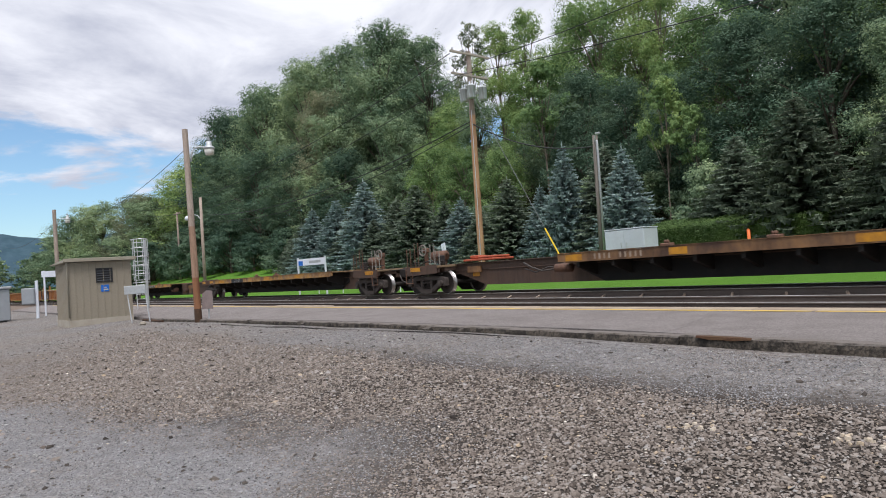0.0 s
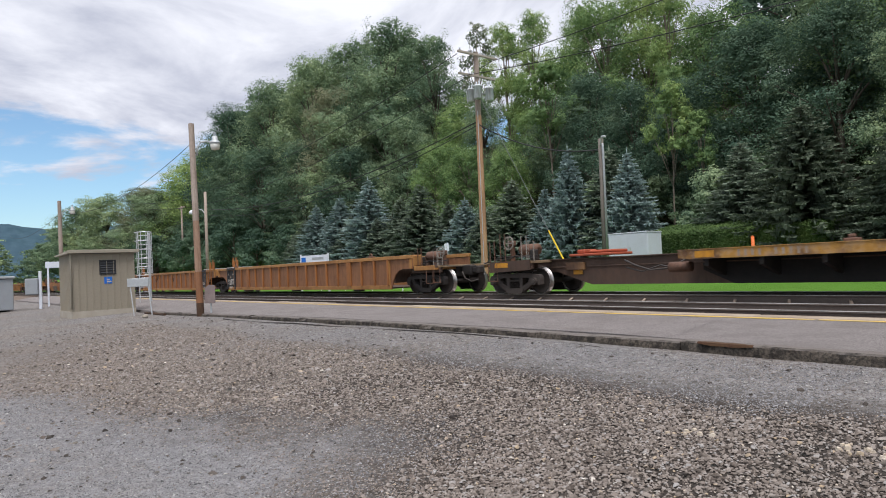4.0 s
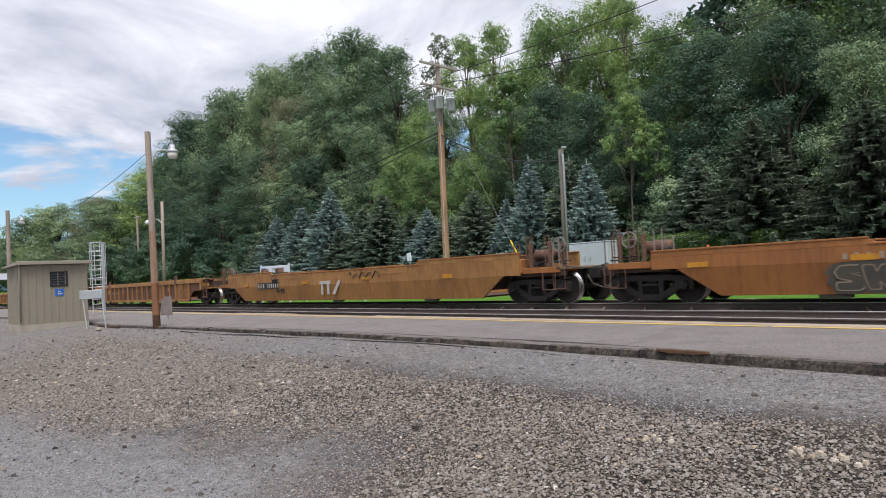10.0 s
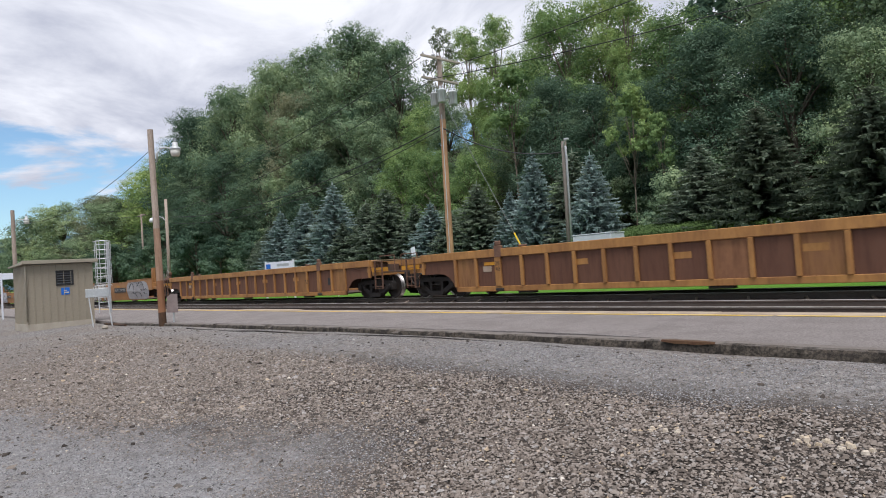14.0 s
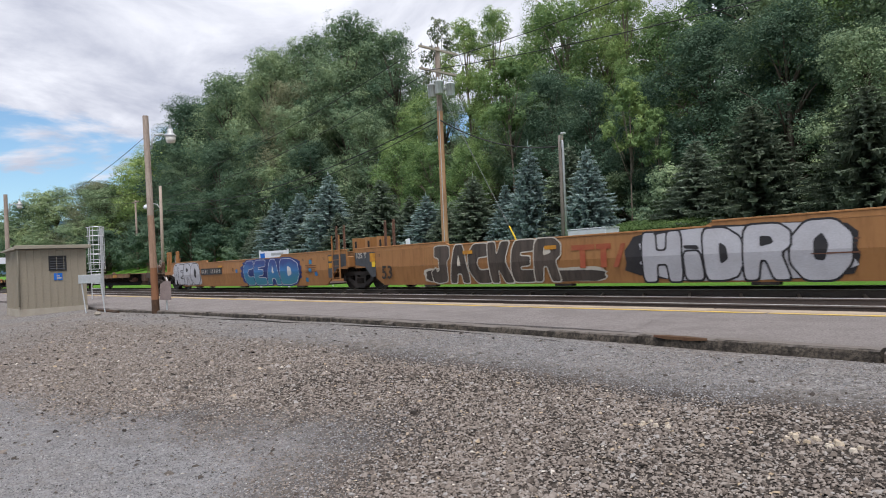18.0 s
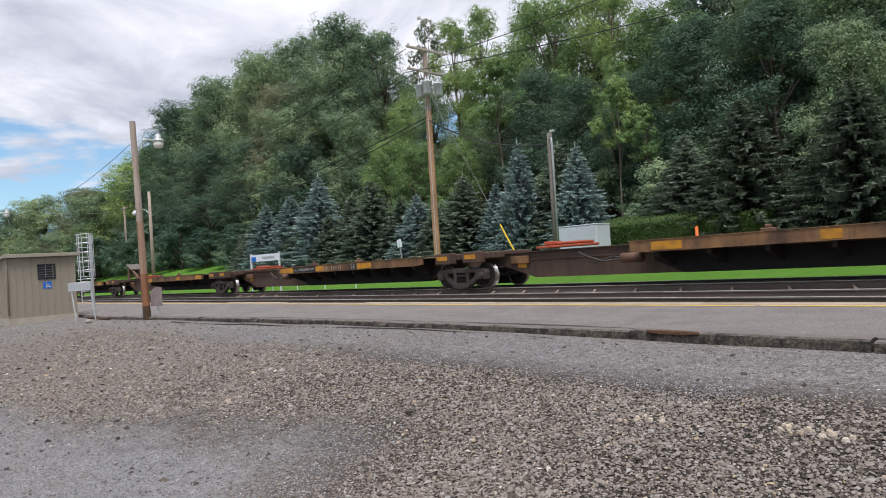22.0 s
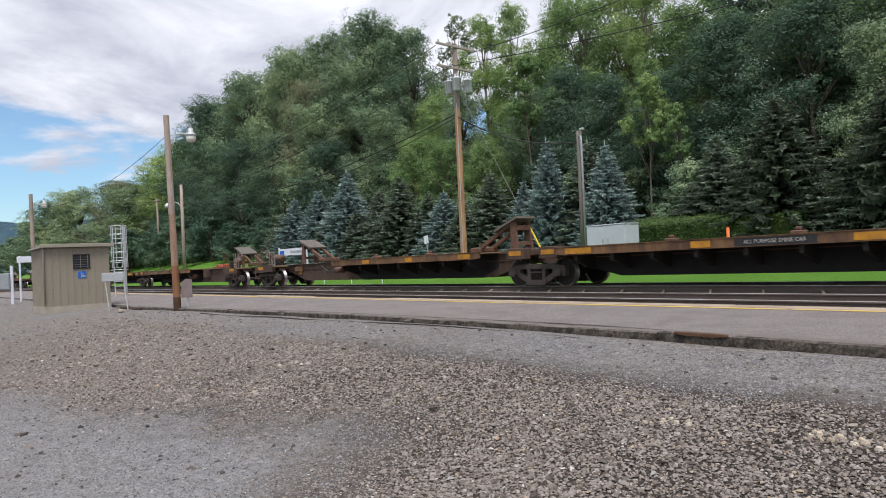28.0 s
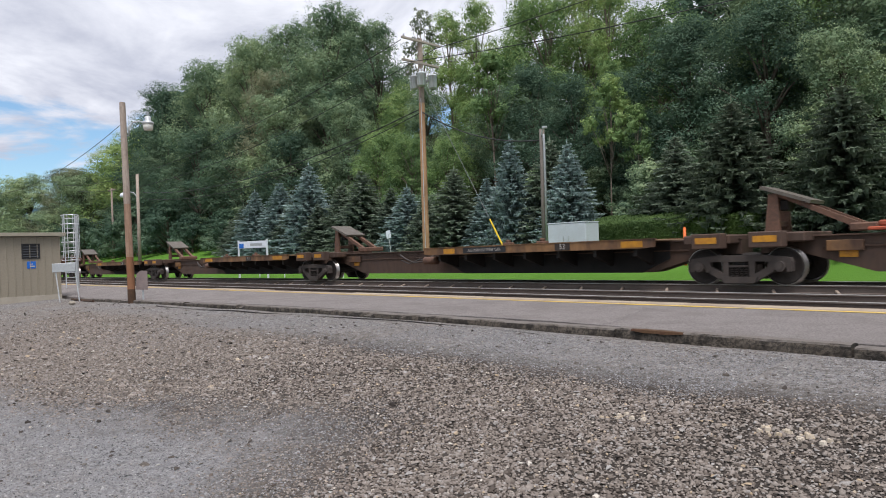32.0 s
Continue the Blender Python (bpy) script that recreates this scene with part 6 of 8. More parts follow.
def both_wheels(r):
    """Wheel plates dark with road dirt, running faces bright: one mesh, two materials."""
    a, b = wheelset_mesh(r), tread_mesh(r)
    bm = bmesh.new()
    bm.from_mesh(a)
    n = len(bm.faces)
    bm.from_mesh(b)
    for i, f in enumerate(bm.faces):
        f.material_index = 0 if i < n else 1
        f.smooth = True
    me = bpy.data.meshes.new("wheelset")
    bm.to_mesh(me)
    bm.free()
    me.materials.append(M_WHEEL)
    me.materials.append(M_TREAD)
    return me


M_WHEEL = mat("grimy_wheel_plate", (0.020, 0.016, 0.014), 0.8, second=(0.040, 0.031, 0.026), scale=4, amount=0.6, third=(0.035, 0.03, 0.028), fine=20, fine_amount=0.4, bump=0.1)


def coupler(car, x, s, z=0.84):
    """Draft gear and knuckle pointing along s."""
    part("coupler", MB().box(x, -0.16, z - 0.17, x + s * 0.55, 0.16, z + 0.17, 0.03).box(x + s * 0.55, -0.09, z - 0.1, x + s * 0.85, 0.09, z + 0.1, 0.03).box(x + s * 0.80, -0.16, z - 0.15, x + s * 1.02, 0.14, z + 0.15, 0.05), M_TRUCKDARK, car)
    part("air_hose", MB().tube([(x + s * 0.3, -0.35, z - 0.05), (x + s * 0.45, -0.36, z - 0.3), (x + s * 0.75, -0.3, z - 0.42), (x + s * 0.98, -0.18, z - 0.35)], 0.025, 6), M_HOSEDARK, car, smooth=True)
    part("uncoupling_lever", MB().tube([(x + s * 0.1, -1.25, z + 0.25), (x + s * 0.35, -1.2, z + 0.2), (x + s * 0.5, -0.7, z + 0.15), (x + s * 0.7, -0.1, z + 0.2)], 0.016, 6), M_HOSEDARK, car)


def ladder(car, x, y, z0, z1, w, material, rungs):
    l = part("ladder", MB().box(x - w / 2 - 0.025, y - 0.02, z0, x - w / 2 + 0.025, y + 0.02, z1).box(x + w / 2 - 0.025, y - 0.02, z0, x + w / 2 + 0.025, y + 0.02, z1), material, car)
    for i in range(rungs):
        z = z0 + 0.08 + (min(z1, 1.5) - z0 - 0.12) * i / max(1, rungs - 1)
        part("rung", MB().tube([(x - w / 2, y - 0.02, z), (x + w / 2, y - 0.02, z)], 0.014, 6), material, l)


def hitch(car, x, s, folded=False):
    """A trailer hitch on the spine: post, slanting strut and top plate; or folded down flat."""
    if folded:
        h = part("folded_hitch", MB().box(x - 0.9, -0.5, 1.125, x + 0.7, 0.5, 1.20, 0.02).box(x - 0.2, -0.42, 1.203, x + 0.6, 0.42, 1.29, 0.03).box(x - 0.75, -0.3, 1.203, x - 0.45, 0.3, 1.33, 0.03), M_RED, car, "red folded trailer hitch")
        return
    h = part("hitch", MB().prism([(x - 0.17, 1.1), (x + 0.17, 1.1), (x + 0.10 + s * 0.04, 2.05), (x - 0.10 + s * 0.04, 2.05)], -0.38, -0.30).prism([(x - 0.17, 1.1), (x + 0.17, 1.1), (x + 0.10 + s * 0.04, 2.05), (x - 0.10 + s * 0.04, 2.05)], 0.30, 0.38).box(x - 0.1, -0.3, 1.3, x + 0.1, 0.3, 1.42).box(x - 0.08, -0.3, 1.78, x + 0.1, 0.3, 1.95, 0.02), M_BRUSH, car, "rusty brown trailer hitch stanchion")
    part("strut", MB().prism([(x + s * 0.05, 2.02), (x + s * 0.17, 2.05), (x + s * 1.85, 1.25), (x + s * 1.80, 1.12)][::-s], -0.36, -0.24).prism([(x + s * 0.05, 2.02), (x + s * 0.17, 2.05), (x + s * 1.85, 1.25), (x + s * 1.80, 1.12)][::-s], 0.24, 0.36).box(x + s * 1.55, -0.45, 1.125, x + s * 2.05, 0.45, 1.30, 0.03), M_BRUSH, h)
    part("top_plate", MB().prism([(x - s * 0.22, 2.17), (x - s * 0.20, 2.24), (x + s * 0.85, 1.84), (x + s * 0.82, 1.77)][::s], -0.46, 0.46), M_GREENGREY, h, "worn grey-green fifth-wheel plate")
    part("lock", MB().box(x + s * 0.1, -0.2, 1.65, x + s * 0.3, 0.2, 1.9, 0.03), M_TRUCKDARK, h)


def end_gear(car, x, s, tall=1.0):
    """Brake stand, brackets and grab irons over an end bogie."""
    g = part("end_platform", MB().box(x - 0.95, -1.25, 0.98, x + 0.95, 1.25, 1.06, 0.01), M_DECKTOP, car)
    part("brake_stand", MB().box(x + s * 0.45 - 0.06, -0.72, 1.06, x + s * 0.45 + 0.06, -0.58, 1.06 + 0.66 * tall, 0.02).box(x + s * 0.45 - 0.10, -0.78, 1.02 + 0.55 * tall, x + s * 0.45 + 0.10, -0.55, 1.2 + 0.55 * tall, 0.03), M_BRUSH, car, "brake stand")
    part("brake_wheel", MB().lathe([(0.19, -0.015), (0.225, -0.015), (0.225, 0.015), (0.19, 0.015)], 18, pose(x + s * 0.45, -0.82, 1.12 + 0.55 * tall)).box(x + s * 0.45 - 0.2, -0.828, 1.105 + 0.55 * tall, x + s * 0.45 + 0.2, -0.812, 1.135 + 0.55 * tall).box(x + s * 0.45 - 0.015, -0.845, 0.93 + 0.55 * tall, x + s * 0.45 + 0.015, -0.829, 1.31 + 0.55 * tall), M_HOSE, car, "spoked brake wheel")
    part("reservoir", MB().lathe([(0.0, -0.4), (0.12, -0.4), (0.19, -0.34), (0.19, 0.34), (0.12, 0.4), (0.0, 0.4)], 14, pose(x - s * 0.25, -0.55, 1.42, 0, 0, 90)), M_BRUSH, car, "rusty air reservoir", smooth=True)
    part("bracket", MB().box(x - s * 0.5 - 0.05, -0.65, 1.06, x - s * 0.5 + 0.05, -0.45, 1.26), M_DARKBROWN, car)
    part("control_valve", MB().box(x - s * 0.78, -0.95, 1.06, x - s * 0.58, -0.72, 1.42, 0.03), M_TRUCKDARK, car)
    part("end_beam", MB().box(x - 0.9, -1.22, 0.80, x + 0.9, -1.10, 0.976, 0.02), M_DARKBROWN, car, "grimy end beam")
    for q, (z, y) in enumerate(((1.14, -1.05), (1.22, -0.92), (0.74, -1.0))):
        part("brake_pipe", MB().tube([(x - 0.9, y, z), (x - 0.2, y, z), (x + 0.1, y - 0.05, z + 0.1 * (1 - q)), (x + 0.9, y, z)], 0.022, 6), M_TRUCKDARK, car, smooth=True)
    part("brake_rod", MB().tube([(x - s * 1.2, -0.9, 0.86), (x + s * 0.4, -0.85, 0.62)], 0.02, 6), M_HOSEDARK, car)
    for dx, h in ((-0.85, 0.7), (-0.35, 0.9), (0.6, 0.8), (0.9, 0.6)):
        part("grab_iron", MB().tube([(x + dx - 0.11, -1.2, 1.06), (x + dx - 0.11, -1.2, 1.06 + h * tall), (x + dx + 0.11, -1.2, 1.06 + h * tall), (x + dx + 0.11, -1.2, 1.06)], 0.016, 6), M_HOSE if dx > 0 else M_BRUSH, car)
    part("step", MB().tube([(x + s * 0.55, -1.3, 1.0), (x + s * 0.55, -1.3, 0.45), (x + s * 0.95, -1.3, 0.45), (x + s * 0.95, -1.3, 1.0)], 0.02, 6).box(x + s * 0.55, -1.34, 0.43, x + s * 0.95, -1.26, 0.46), M_BRUSH, car)


def patch(car, x, z, w, h, y, material=None, name="reflector", label="yellow reflective patch"):
    part(name, MB().box(x - w / 2, y - 0.006, z - h / 2, x + w / 2, y - 0.001, z + h / 2), material or M_YELPATCH, car, label)


def spine_unit(car, a, b, d0, d1, beam, seed, left_end=False, right_end=False, marks=(), deep=0.22):
    """One unit of a spine car between bogies at a and b, with a loading deck from d0 to d1."""
    rng = random.Random(seed)
    zc = 1.125 - deep * 0.5
    la, lb = (a - 0.9 if left_end else a + 0.22), (b + 0.9 if right_end else b - 0.22)
    part("centre_sill", MB().prism([(la, 0.70), (a + 1.15, 0.68), (a + 2.5, 0.27), (b - 2.5, 0.27), (b - 1.15, 0.68), (lb, 0.70), (lb, 1.04), (la, 1.04)], -0.33, 0.33), M_DARKBROWN, car, "deep grimy centre sill")
    # black sleeve round the sill: grime and the deck's shade, both in its colour
    part("underframe", MB().prism([(d0 + 0.1, 0.62), (max(d0 + 0.9, a + 2.5), 0.262), (min(d1 - 0.9, b - 2.5), 0.262), (d1 - 0.1, 0.62), (d1 - 0.1, 1.06), (d0 + 0.1, 1.06)], -0.36, 0.36), M_BLACK, car, "underframe below the deck, black for grime and the deck's shade")
    part("sill_rib", MB().box(la + 1.3, -0.365, 0.80, lb - 1.3, -0.334, 0.835, 0.004), M_DARKBROWN, car)
    part("sill_flange", MB().box(la, -0.42, 1.043, lb, 0.42, 1.075, 0.005), M_DARKBROWN, car)
    dk = part("deck", MB().box(d0, -1.26, 1.078, d1, 1.26, 1.112, 0.008), M_DECKTOP, car, "weathered loading deck")
    for s in (-1, 1):
        part("side_beam", MB().prism([(d0, 1.125 - deep * 0.85), (d0 + 0.3, 1.125 - deep), (d1 - 0.3, 1.125 - deep), (d1, 1.125 - deep * 0.85), (d1, 1.125), (d0, 1.125)], s * 1.27, s * 1.35).box(d0 - 0.02, s * 1.22, 1.127, d1 + 0.02, s * 1.37, 1.145), beam, car, "worn deck side beam")
    x = d0 + 0.5
    k = max(3, round((d1 - d0) / 1.25))
    for i in range(k):
        x = d0 + (i + 0.5) * (d1 - d0) / k
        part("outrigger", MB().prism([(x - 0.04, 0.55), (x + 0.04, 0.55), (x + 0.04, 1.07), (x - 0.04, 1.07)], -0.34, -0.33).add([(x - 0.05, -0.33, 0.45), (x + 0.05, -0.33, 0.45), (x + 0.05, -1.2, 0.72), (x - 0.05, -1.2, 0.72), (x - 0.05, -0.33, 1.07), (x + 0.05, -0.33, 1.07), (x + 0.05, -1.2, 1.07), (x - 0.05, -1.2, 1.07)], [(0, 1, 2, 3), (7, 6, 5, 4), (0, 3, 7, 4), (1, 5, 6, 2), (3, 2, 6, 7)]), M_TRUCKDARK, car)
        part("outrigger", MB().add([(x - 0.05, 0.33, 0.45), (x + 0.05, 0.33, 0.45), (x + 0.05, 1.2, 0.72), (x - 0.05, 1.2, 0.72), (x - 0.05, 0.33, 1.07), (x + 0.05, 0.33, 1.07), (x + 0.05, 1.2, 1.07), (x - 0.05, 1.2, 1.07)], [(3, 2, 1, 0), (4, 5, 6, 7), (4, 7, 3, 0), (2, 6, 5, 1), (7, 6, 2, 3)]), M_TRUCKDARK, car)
    # stanchion stubs and pedestals on the deck edge
    for i in range(2):
        x = d0 + (0.35 + 0.3 * i + rng.uniform(-0.08, 0.08)) * (d1 - d0)
        part("pedestal", MB().box(x - 0.14, -1.3, 1.127, x + 0.14, -1.05, 1.21, 0.02).box(x - 0.06, -1.24, 1.21, x + 0.06, -1.12, 1.29, 0.02), M_BRUSH, car)
    # end castings over shared bogies
    for x, s, end in ((a, 1, left_end), (b, -1, right_end)):
        if not end:
            part("end_casting", MB().box(x + s * 0.25, -0.95, 0.94, x + s * 1.35, 0.95, 1.16, 0.03).box(x + s * 0.30, -1.28, 0.84, x + s * 1.0, -0.95, 1.19, 0.02), M_DARKBROWN, car)
            patch(car, x + s * 0.65, 1.03, 0.5, 0.14, -1.283)
        else:
            part("end_casting", MB().box(x - 0.9, -0.9, 0.84, x + 0.9, 0.9, 0.975, 0.02).prism([(x - s * 0.9, 0.72), (x + s * 0.9, 0.78), (x + s * 0.9, 1.10), (x - s * 0.9, 1.06)][::s], -1.30, -1.26), M_DARKBROWN, car)
            patch(car, x - s * 0.35, 0.95, 0.6, 0.15, -1.302)
    # air line loops and a reservoir beside the bare sill
    if d0 - a > 4:
        xs = d0 - 1.2
        part("air_line", MB().tube([(xs - 0.9, -0.6, 0.95), (xs - 0.5, -0.7, 0.80), (xs, -0.75, 0.66), (xs + 0.6, -0.75, 0.70), (xs + 1.0, -0.7, 0.90)], 0.025, 6), M_HOSEDARK, car, smooth=True)
        part("air_line", MB().tube([(xs - 0.9, -0.55, 0.75), (xs - 0.3, -0.7, 0.62), (xs + 0.3, -0.72, 0.78), (xs + 0.9, -0.7, 0.66)], 0.022, 6), M_HOSEDARK, car, smooth=True)
        part("reservoir", MB().tube([(xs + 0.6, -0.75, 0.72), (xs + 1.2, -0.75, 0.72)], 0.13, 12), M_BRUSH, car, "rusty air reservoir", smooth=True)
        part("bracket", MB().box(a + 1.6, -0.42, 0.72, a + 2.3, -0.335, 0.95, 0.01), M_DECKSIDE, car)
        patch(car, a + 2.0, 0.66, 0.35, 0.16, -0.421 + 0.08)
    elif b - d1 > 4:
        part("bracket", MB().box(d1 + 0.3, -0.6, 0.55, d1 + 0.9, -0.335, 1.04, 0.02), M_DARKBROWN, car)
        part("reservoir", MB().tube([(d1 - 1.2, -0.8, 0.68), (d1 - 0.3, -0.8, 0.68)], 0.16, 12), M_BRUSH, car, "rusty air reservoir", smooth=True)
    for kind, x, *more in marks:
        if kind == "y":
            patch(car, x, zc, more[0] if more else 0.8, deep * 0.72, -1.352)
        elif kind == "53":
            patch(car, x, zc, 0.5, deep * 0.85, -1.352, M_BLACKINK, "stencil_panel", "dark stencil panel")
            words("53", deep * 0.95, M_WHITE, "lettering", car, pose(x, -1.36, zc), "white stencilled number")
        elif kind == "name":
            patch(car, x, zc, 1.75, deep * 0.8, -1.352, M_CHAR, "stencil_panel", "dark stencil panel")
            words("ALL PURPOSE SPINE CAR", min(0.14, deep * 0.55), M_WHITE, "lettering", car, pose(x, -1.36, zc), "white stencilled words")
        elif kind == "twin":
            patch(car, x, zc, 3.6, deep * 0.8, -1.352, M_CHAR, "stencil_panel", "dark stencil panel")
            words("TWIN 28 - ALL PURPOSE SPINE CAR", 0.185, M_WHITE, "lettering", car, pose(x, -1.36, zc), "white stencilled words", stretch=1.17, weight=0.003)
            part("diagonal_brace", MB().prism([(x - 2.12, 0.93), (x - 1.98, 0.93), (x - 1.68, 0.45), (x - 1.80, 0.45)][::-1], -1.24, -1.20), M_DECKSIDE, car, "ochre diagonal brace below the deck")
        elif kind == "date":
            patch(car, x, zc, 1.7, deep * 0.95, -1.352, M_CHAR, "stencil_panel", "blackened stencil panel")
            words("2-28/1-57", 0.20, M_WHITE, "lettering", car, pose(x, -1.36, zc), "white stencilled dates")
        elif kind == "num":
            bars([(x - 0.75 + 0.16 * i + (0.2 if i > 3 else 0), zc, 0.06, 0.15) for i in range(9)], M_DIMWHITE, "writing", car, pose(0, -1.354, 0), "faded stencilled car number")


def spine_car(name, units, beam, label, seed, gear=True, deep=0.22):
    """units: (rear bogie, front bogie, deck from, deck to, marks, hitches), in train places, from the rear."""
    u0 = units[0][0]
    car = thing(name, pose(u0, TRACK, 0), label, "flat car", "cars of the train")
    CARS.append((car, u0))
    for i, (a, b, d0, d1, marks, hitches) in enumerate(units):
        spine_unit(car, a - u0, b - u0, d0 - u0, d1 - u0, beam, seed + i, i == 0, i == len(units) - 1, [(m[0], m[1] - u0, *m[2:]) for m in marks], deep)
        for x, s, flat in hitches:
            hitch(car, x - u0, s, flat)
    for i, x in enumerate([u[0] for u in units] + [units[-1][1]]):
        truck(car, x - u0, 0.42, u0, M_TRUCK)
    end = units[-1][1] - u0
    for x, s in ((0.0, -1), (end, 1)):
        if gear:
            end_gear(car, x, s, 1.0)
        coupler(car, x + s * 0.9, s)
    return car


def build_spine_cars():
    Y, N53, NAME, NUM = "y", "53", "name", "num"
    spine_car("spine_car", [
        (-19.6, -1.4, -12.9, -3.2, ((Y, -12.3, 0.6), (NUM, -10.8), (Y, -9.0, 0.5), (Y, -4.6, 0.9)), ((-17.2, 1, True),)),
        (-1.4, 16.8, -0.5, 12.0, ((Y, 2, 0.8),), ()), (16.8, 35.0, 18.0, 33.0, ((Y, 22, 0.8),), ())], M_DECKSIDE, "rusty brown empty spine car with bare decks", 10, deep=0.25)
    spine_car("spine_car", [
        (-78.3, -61.05, -72.3, -63.0, ((Y, -71.6, 0.5), (NUM, -70.0), (Y, -66, 0.5), (Y, -63.6, 0.9)), ((-75.6, 1, True),)),
        (-61.05, -42.0, -59.9, -49.4, ((Y, -59.0, 1.0), ("twin", -54.87), (Y, -52.8, 0.5), (Y, -50.6, 0.8)), ()),
        (-42.0, -23.5, -40.9, -26.2, ((Y, -39.5, 0.9), ("date", -37.05), (Y, -33, 0.6), (Y, -29.5, 0.6)), ())], M_DECKYEL, "empty spine car with worn yellow deck beams", 20)
    spine_car("spine_car", [
        (-415.2, -398.8, -408.6, -400.4, ((Y, -407.8, 0.5), (NUM, -406.0), (N53, -403.2), (Y, -401.1, 0.9)), ()),
        (-398.8, -381.0, -391.6, -382.6, ((Y, -390.6), (Y, -386, 0.5), (Y, -383.2)), ((-397.6, 1, False), (-394.3, 1, True))),
        (-381.0, -363.0, -374.4, -364.6, ((Y, -373.6, 1.2), (NAME, -372.2), (Y, -371.0, 0.6), (NUM, -370.2), (N53, -368.65), (Y, -367.9, 0.9)), ((-377.8, 1, True),)),
        (-363.0, -346.3, -356.6, -347.4, ((Y, -355.6), (Y, -352, 0.4), (Y, -348.2, 0.5)), ((-359.4, 1, True),)),
        (-346.3, -329.1, -345.2, -333.4, ((Y, -344.2, 0.6), (N53, -343.1), (Y, -341.2, 0.7), (NUM, -339.6), (Y, -336.6, 0.9)), ())], M_DECKSIDE, "rusty five-unit empty spine car", 30, deep=0.28)
    spine_car("spine_car", [
        (-473.6, -455.7, -467.0, -457.9, ((Y, -464.4, 0.5), (Y, -461.6, 0.4), (Y, -458.6, 0.6)), ((-471.2, 1, False), (-457.2, -1, False))),
        (-455.7, -437.3, -454.7, -443.9, ((Y, -453.9, 0.9), (Y, -450.3, 0.5), (NAME, -448.6), (Y, -446.6, 0.9)), ((-438.6, 1, False),)),
        (-437.3, -419.3, -436.3, -421.4, ((Y, -434, 0.7), (Y, -427, 0.5), (Y, -423, 0.6)), ((-436.1, 1, False),))], M_DECKSIDE, "rusty brown empty spine car with trailer hitches", 40)
    spine_car("spine_car", [
        (-563.7, -546.4, -556.4, -547.8, ((Y, -555.6), (N53, -551)), ((-562.9, 1, False),)),
        (-546.4, -529.0, -539.2, -530.6, ((Y, -538.2), (N53, -534), (Y, -531.4)), ((-545.7, 1, False),)),
        (-529.0, -511.7, -521.9, -513.6, ((Y, -520.7, 0.5), (NAME, -519.2), (N53, -516.3), (Y, -514.2, 0.6)), ((-528.3, 1, False),)),
        (-511.7, -494.4, -505.4, -495.8, ((Y, -504.5), (N53, -500), (Y, -496.6)), ((-511.2, 1, False), (-508.4, 1, True))),
        (-494.4, -477.9, -492.9, -483.9, ((NUM, -490.6), (N53, -487.6), (Y, -486.2, 0.5)), ((-481.4, 1, True), (-478.8, 1, False)))], M_DECKSIDE, "rusty five-unit empty spine car with trailer hitches", 50)
    # faded letters on the bare sill of the second car
    mural(CARS[1][0], "STS", STS_AT - CARS[1][1], STS_AT + 3.4 - CARS[1][1], 0.34, 0.95, ((M_GREYBROWN, 0.10), (M_DECKSIDE, 0.0)), "faded ochre graffiti letter on the sill", 21, 0.0, 0.002, (1, 1, 1), -0.362)
    # a car that has not come into view yet
    spine_car("spine_car", [(-603.5, -585.4, -597, -587, ((Y, -596),), ((-602.6, 1, False),)), (-585.4, -567.5, -579, -569, ((Y, -578),), ((-584.6, 1, False),))], M_DECKSIDE, "rusty brown empty spine car", 60)


def outline(a, b, zt, la, lb, cut, z0=0.20, zc=0.98, low=False):
    """A well side seen square on; cut 'arch' or 'slope' over the bogies."""
    def end(x, s, reach):
        if low:
            q = [(0.62, zc), (0.86, zc - 0.03), (1.06, 0.70), (1.24, 0.53), (1.37, 0.36), (1.47, z0)]
        elif cut == "arch":
            q = [(0.98, zc), (1.20, 0.93), (1.42, 0.78), (1.58, 0.58), (1.70, 0.36), (1.76, z0)]
        else:
            q = [(0.95, 0.86), (1.25, 0.66), (1.95, z0)]
        return [(x + s * reach, zt), (x + s * reach, zc if cut == "arch" else 0.86)] + [(x + s * p, z) for p, z in q]
    return end(a, 1, la)[1:] + end(b, -1, lb)[1:][::-1] + [end(b, -1, lb)[0], end(a, 1, la)[0]]


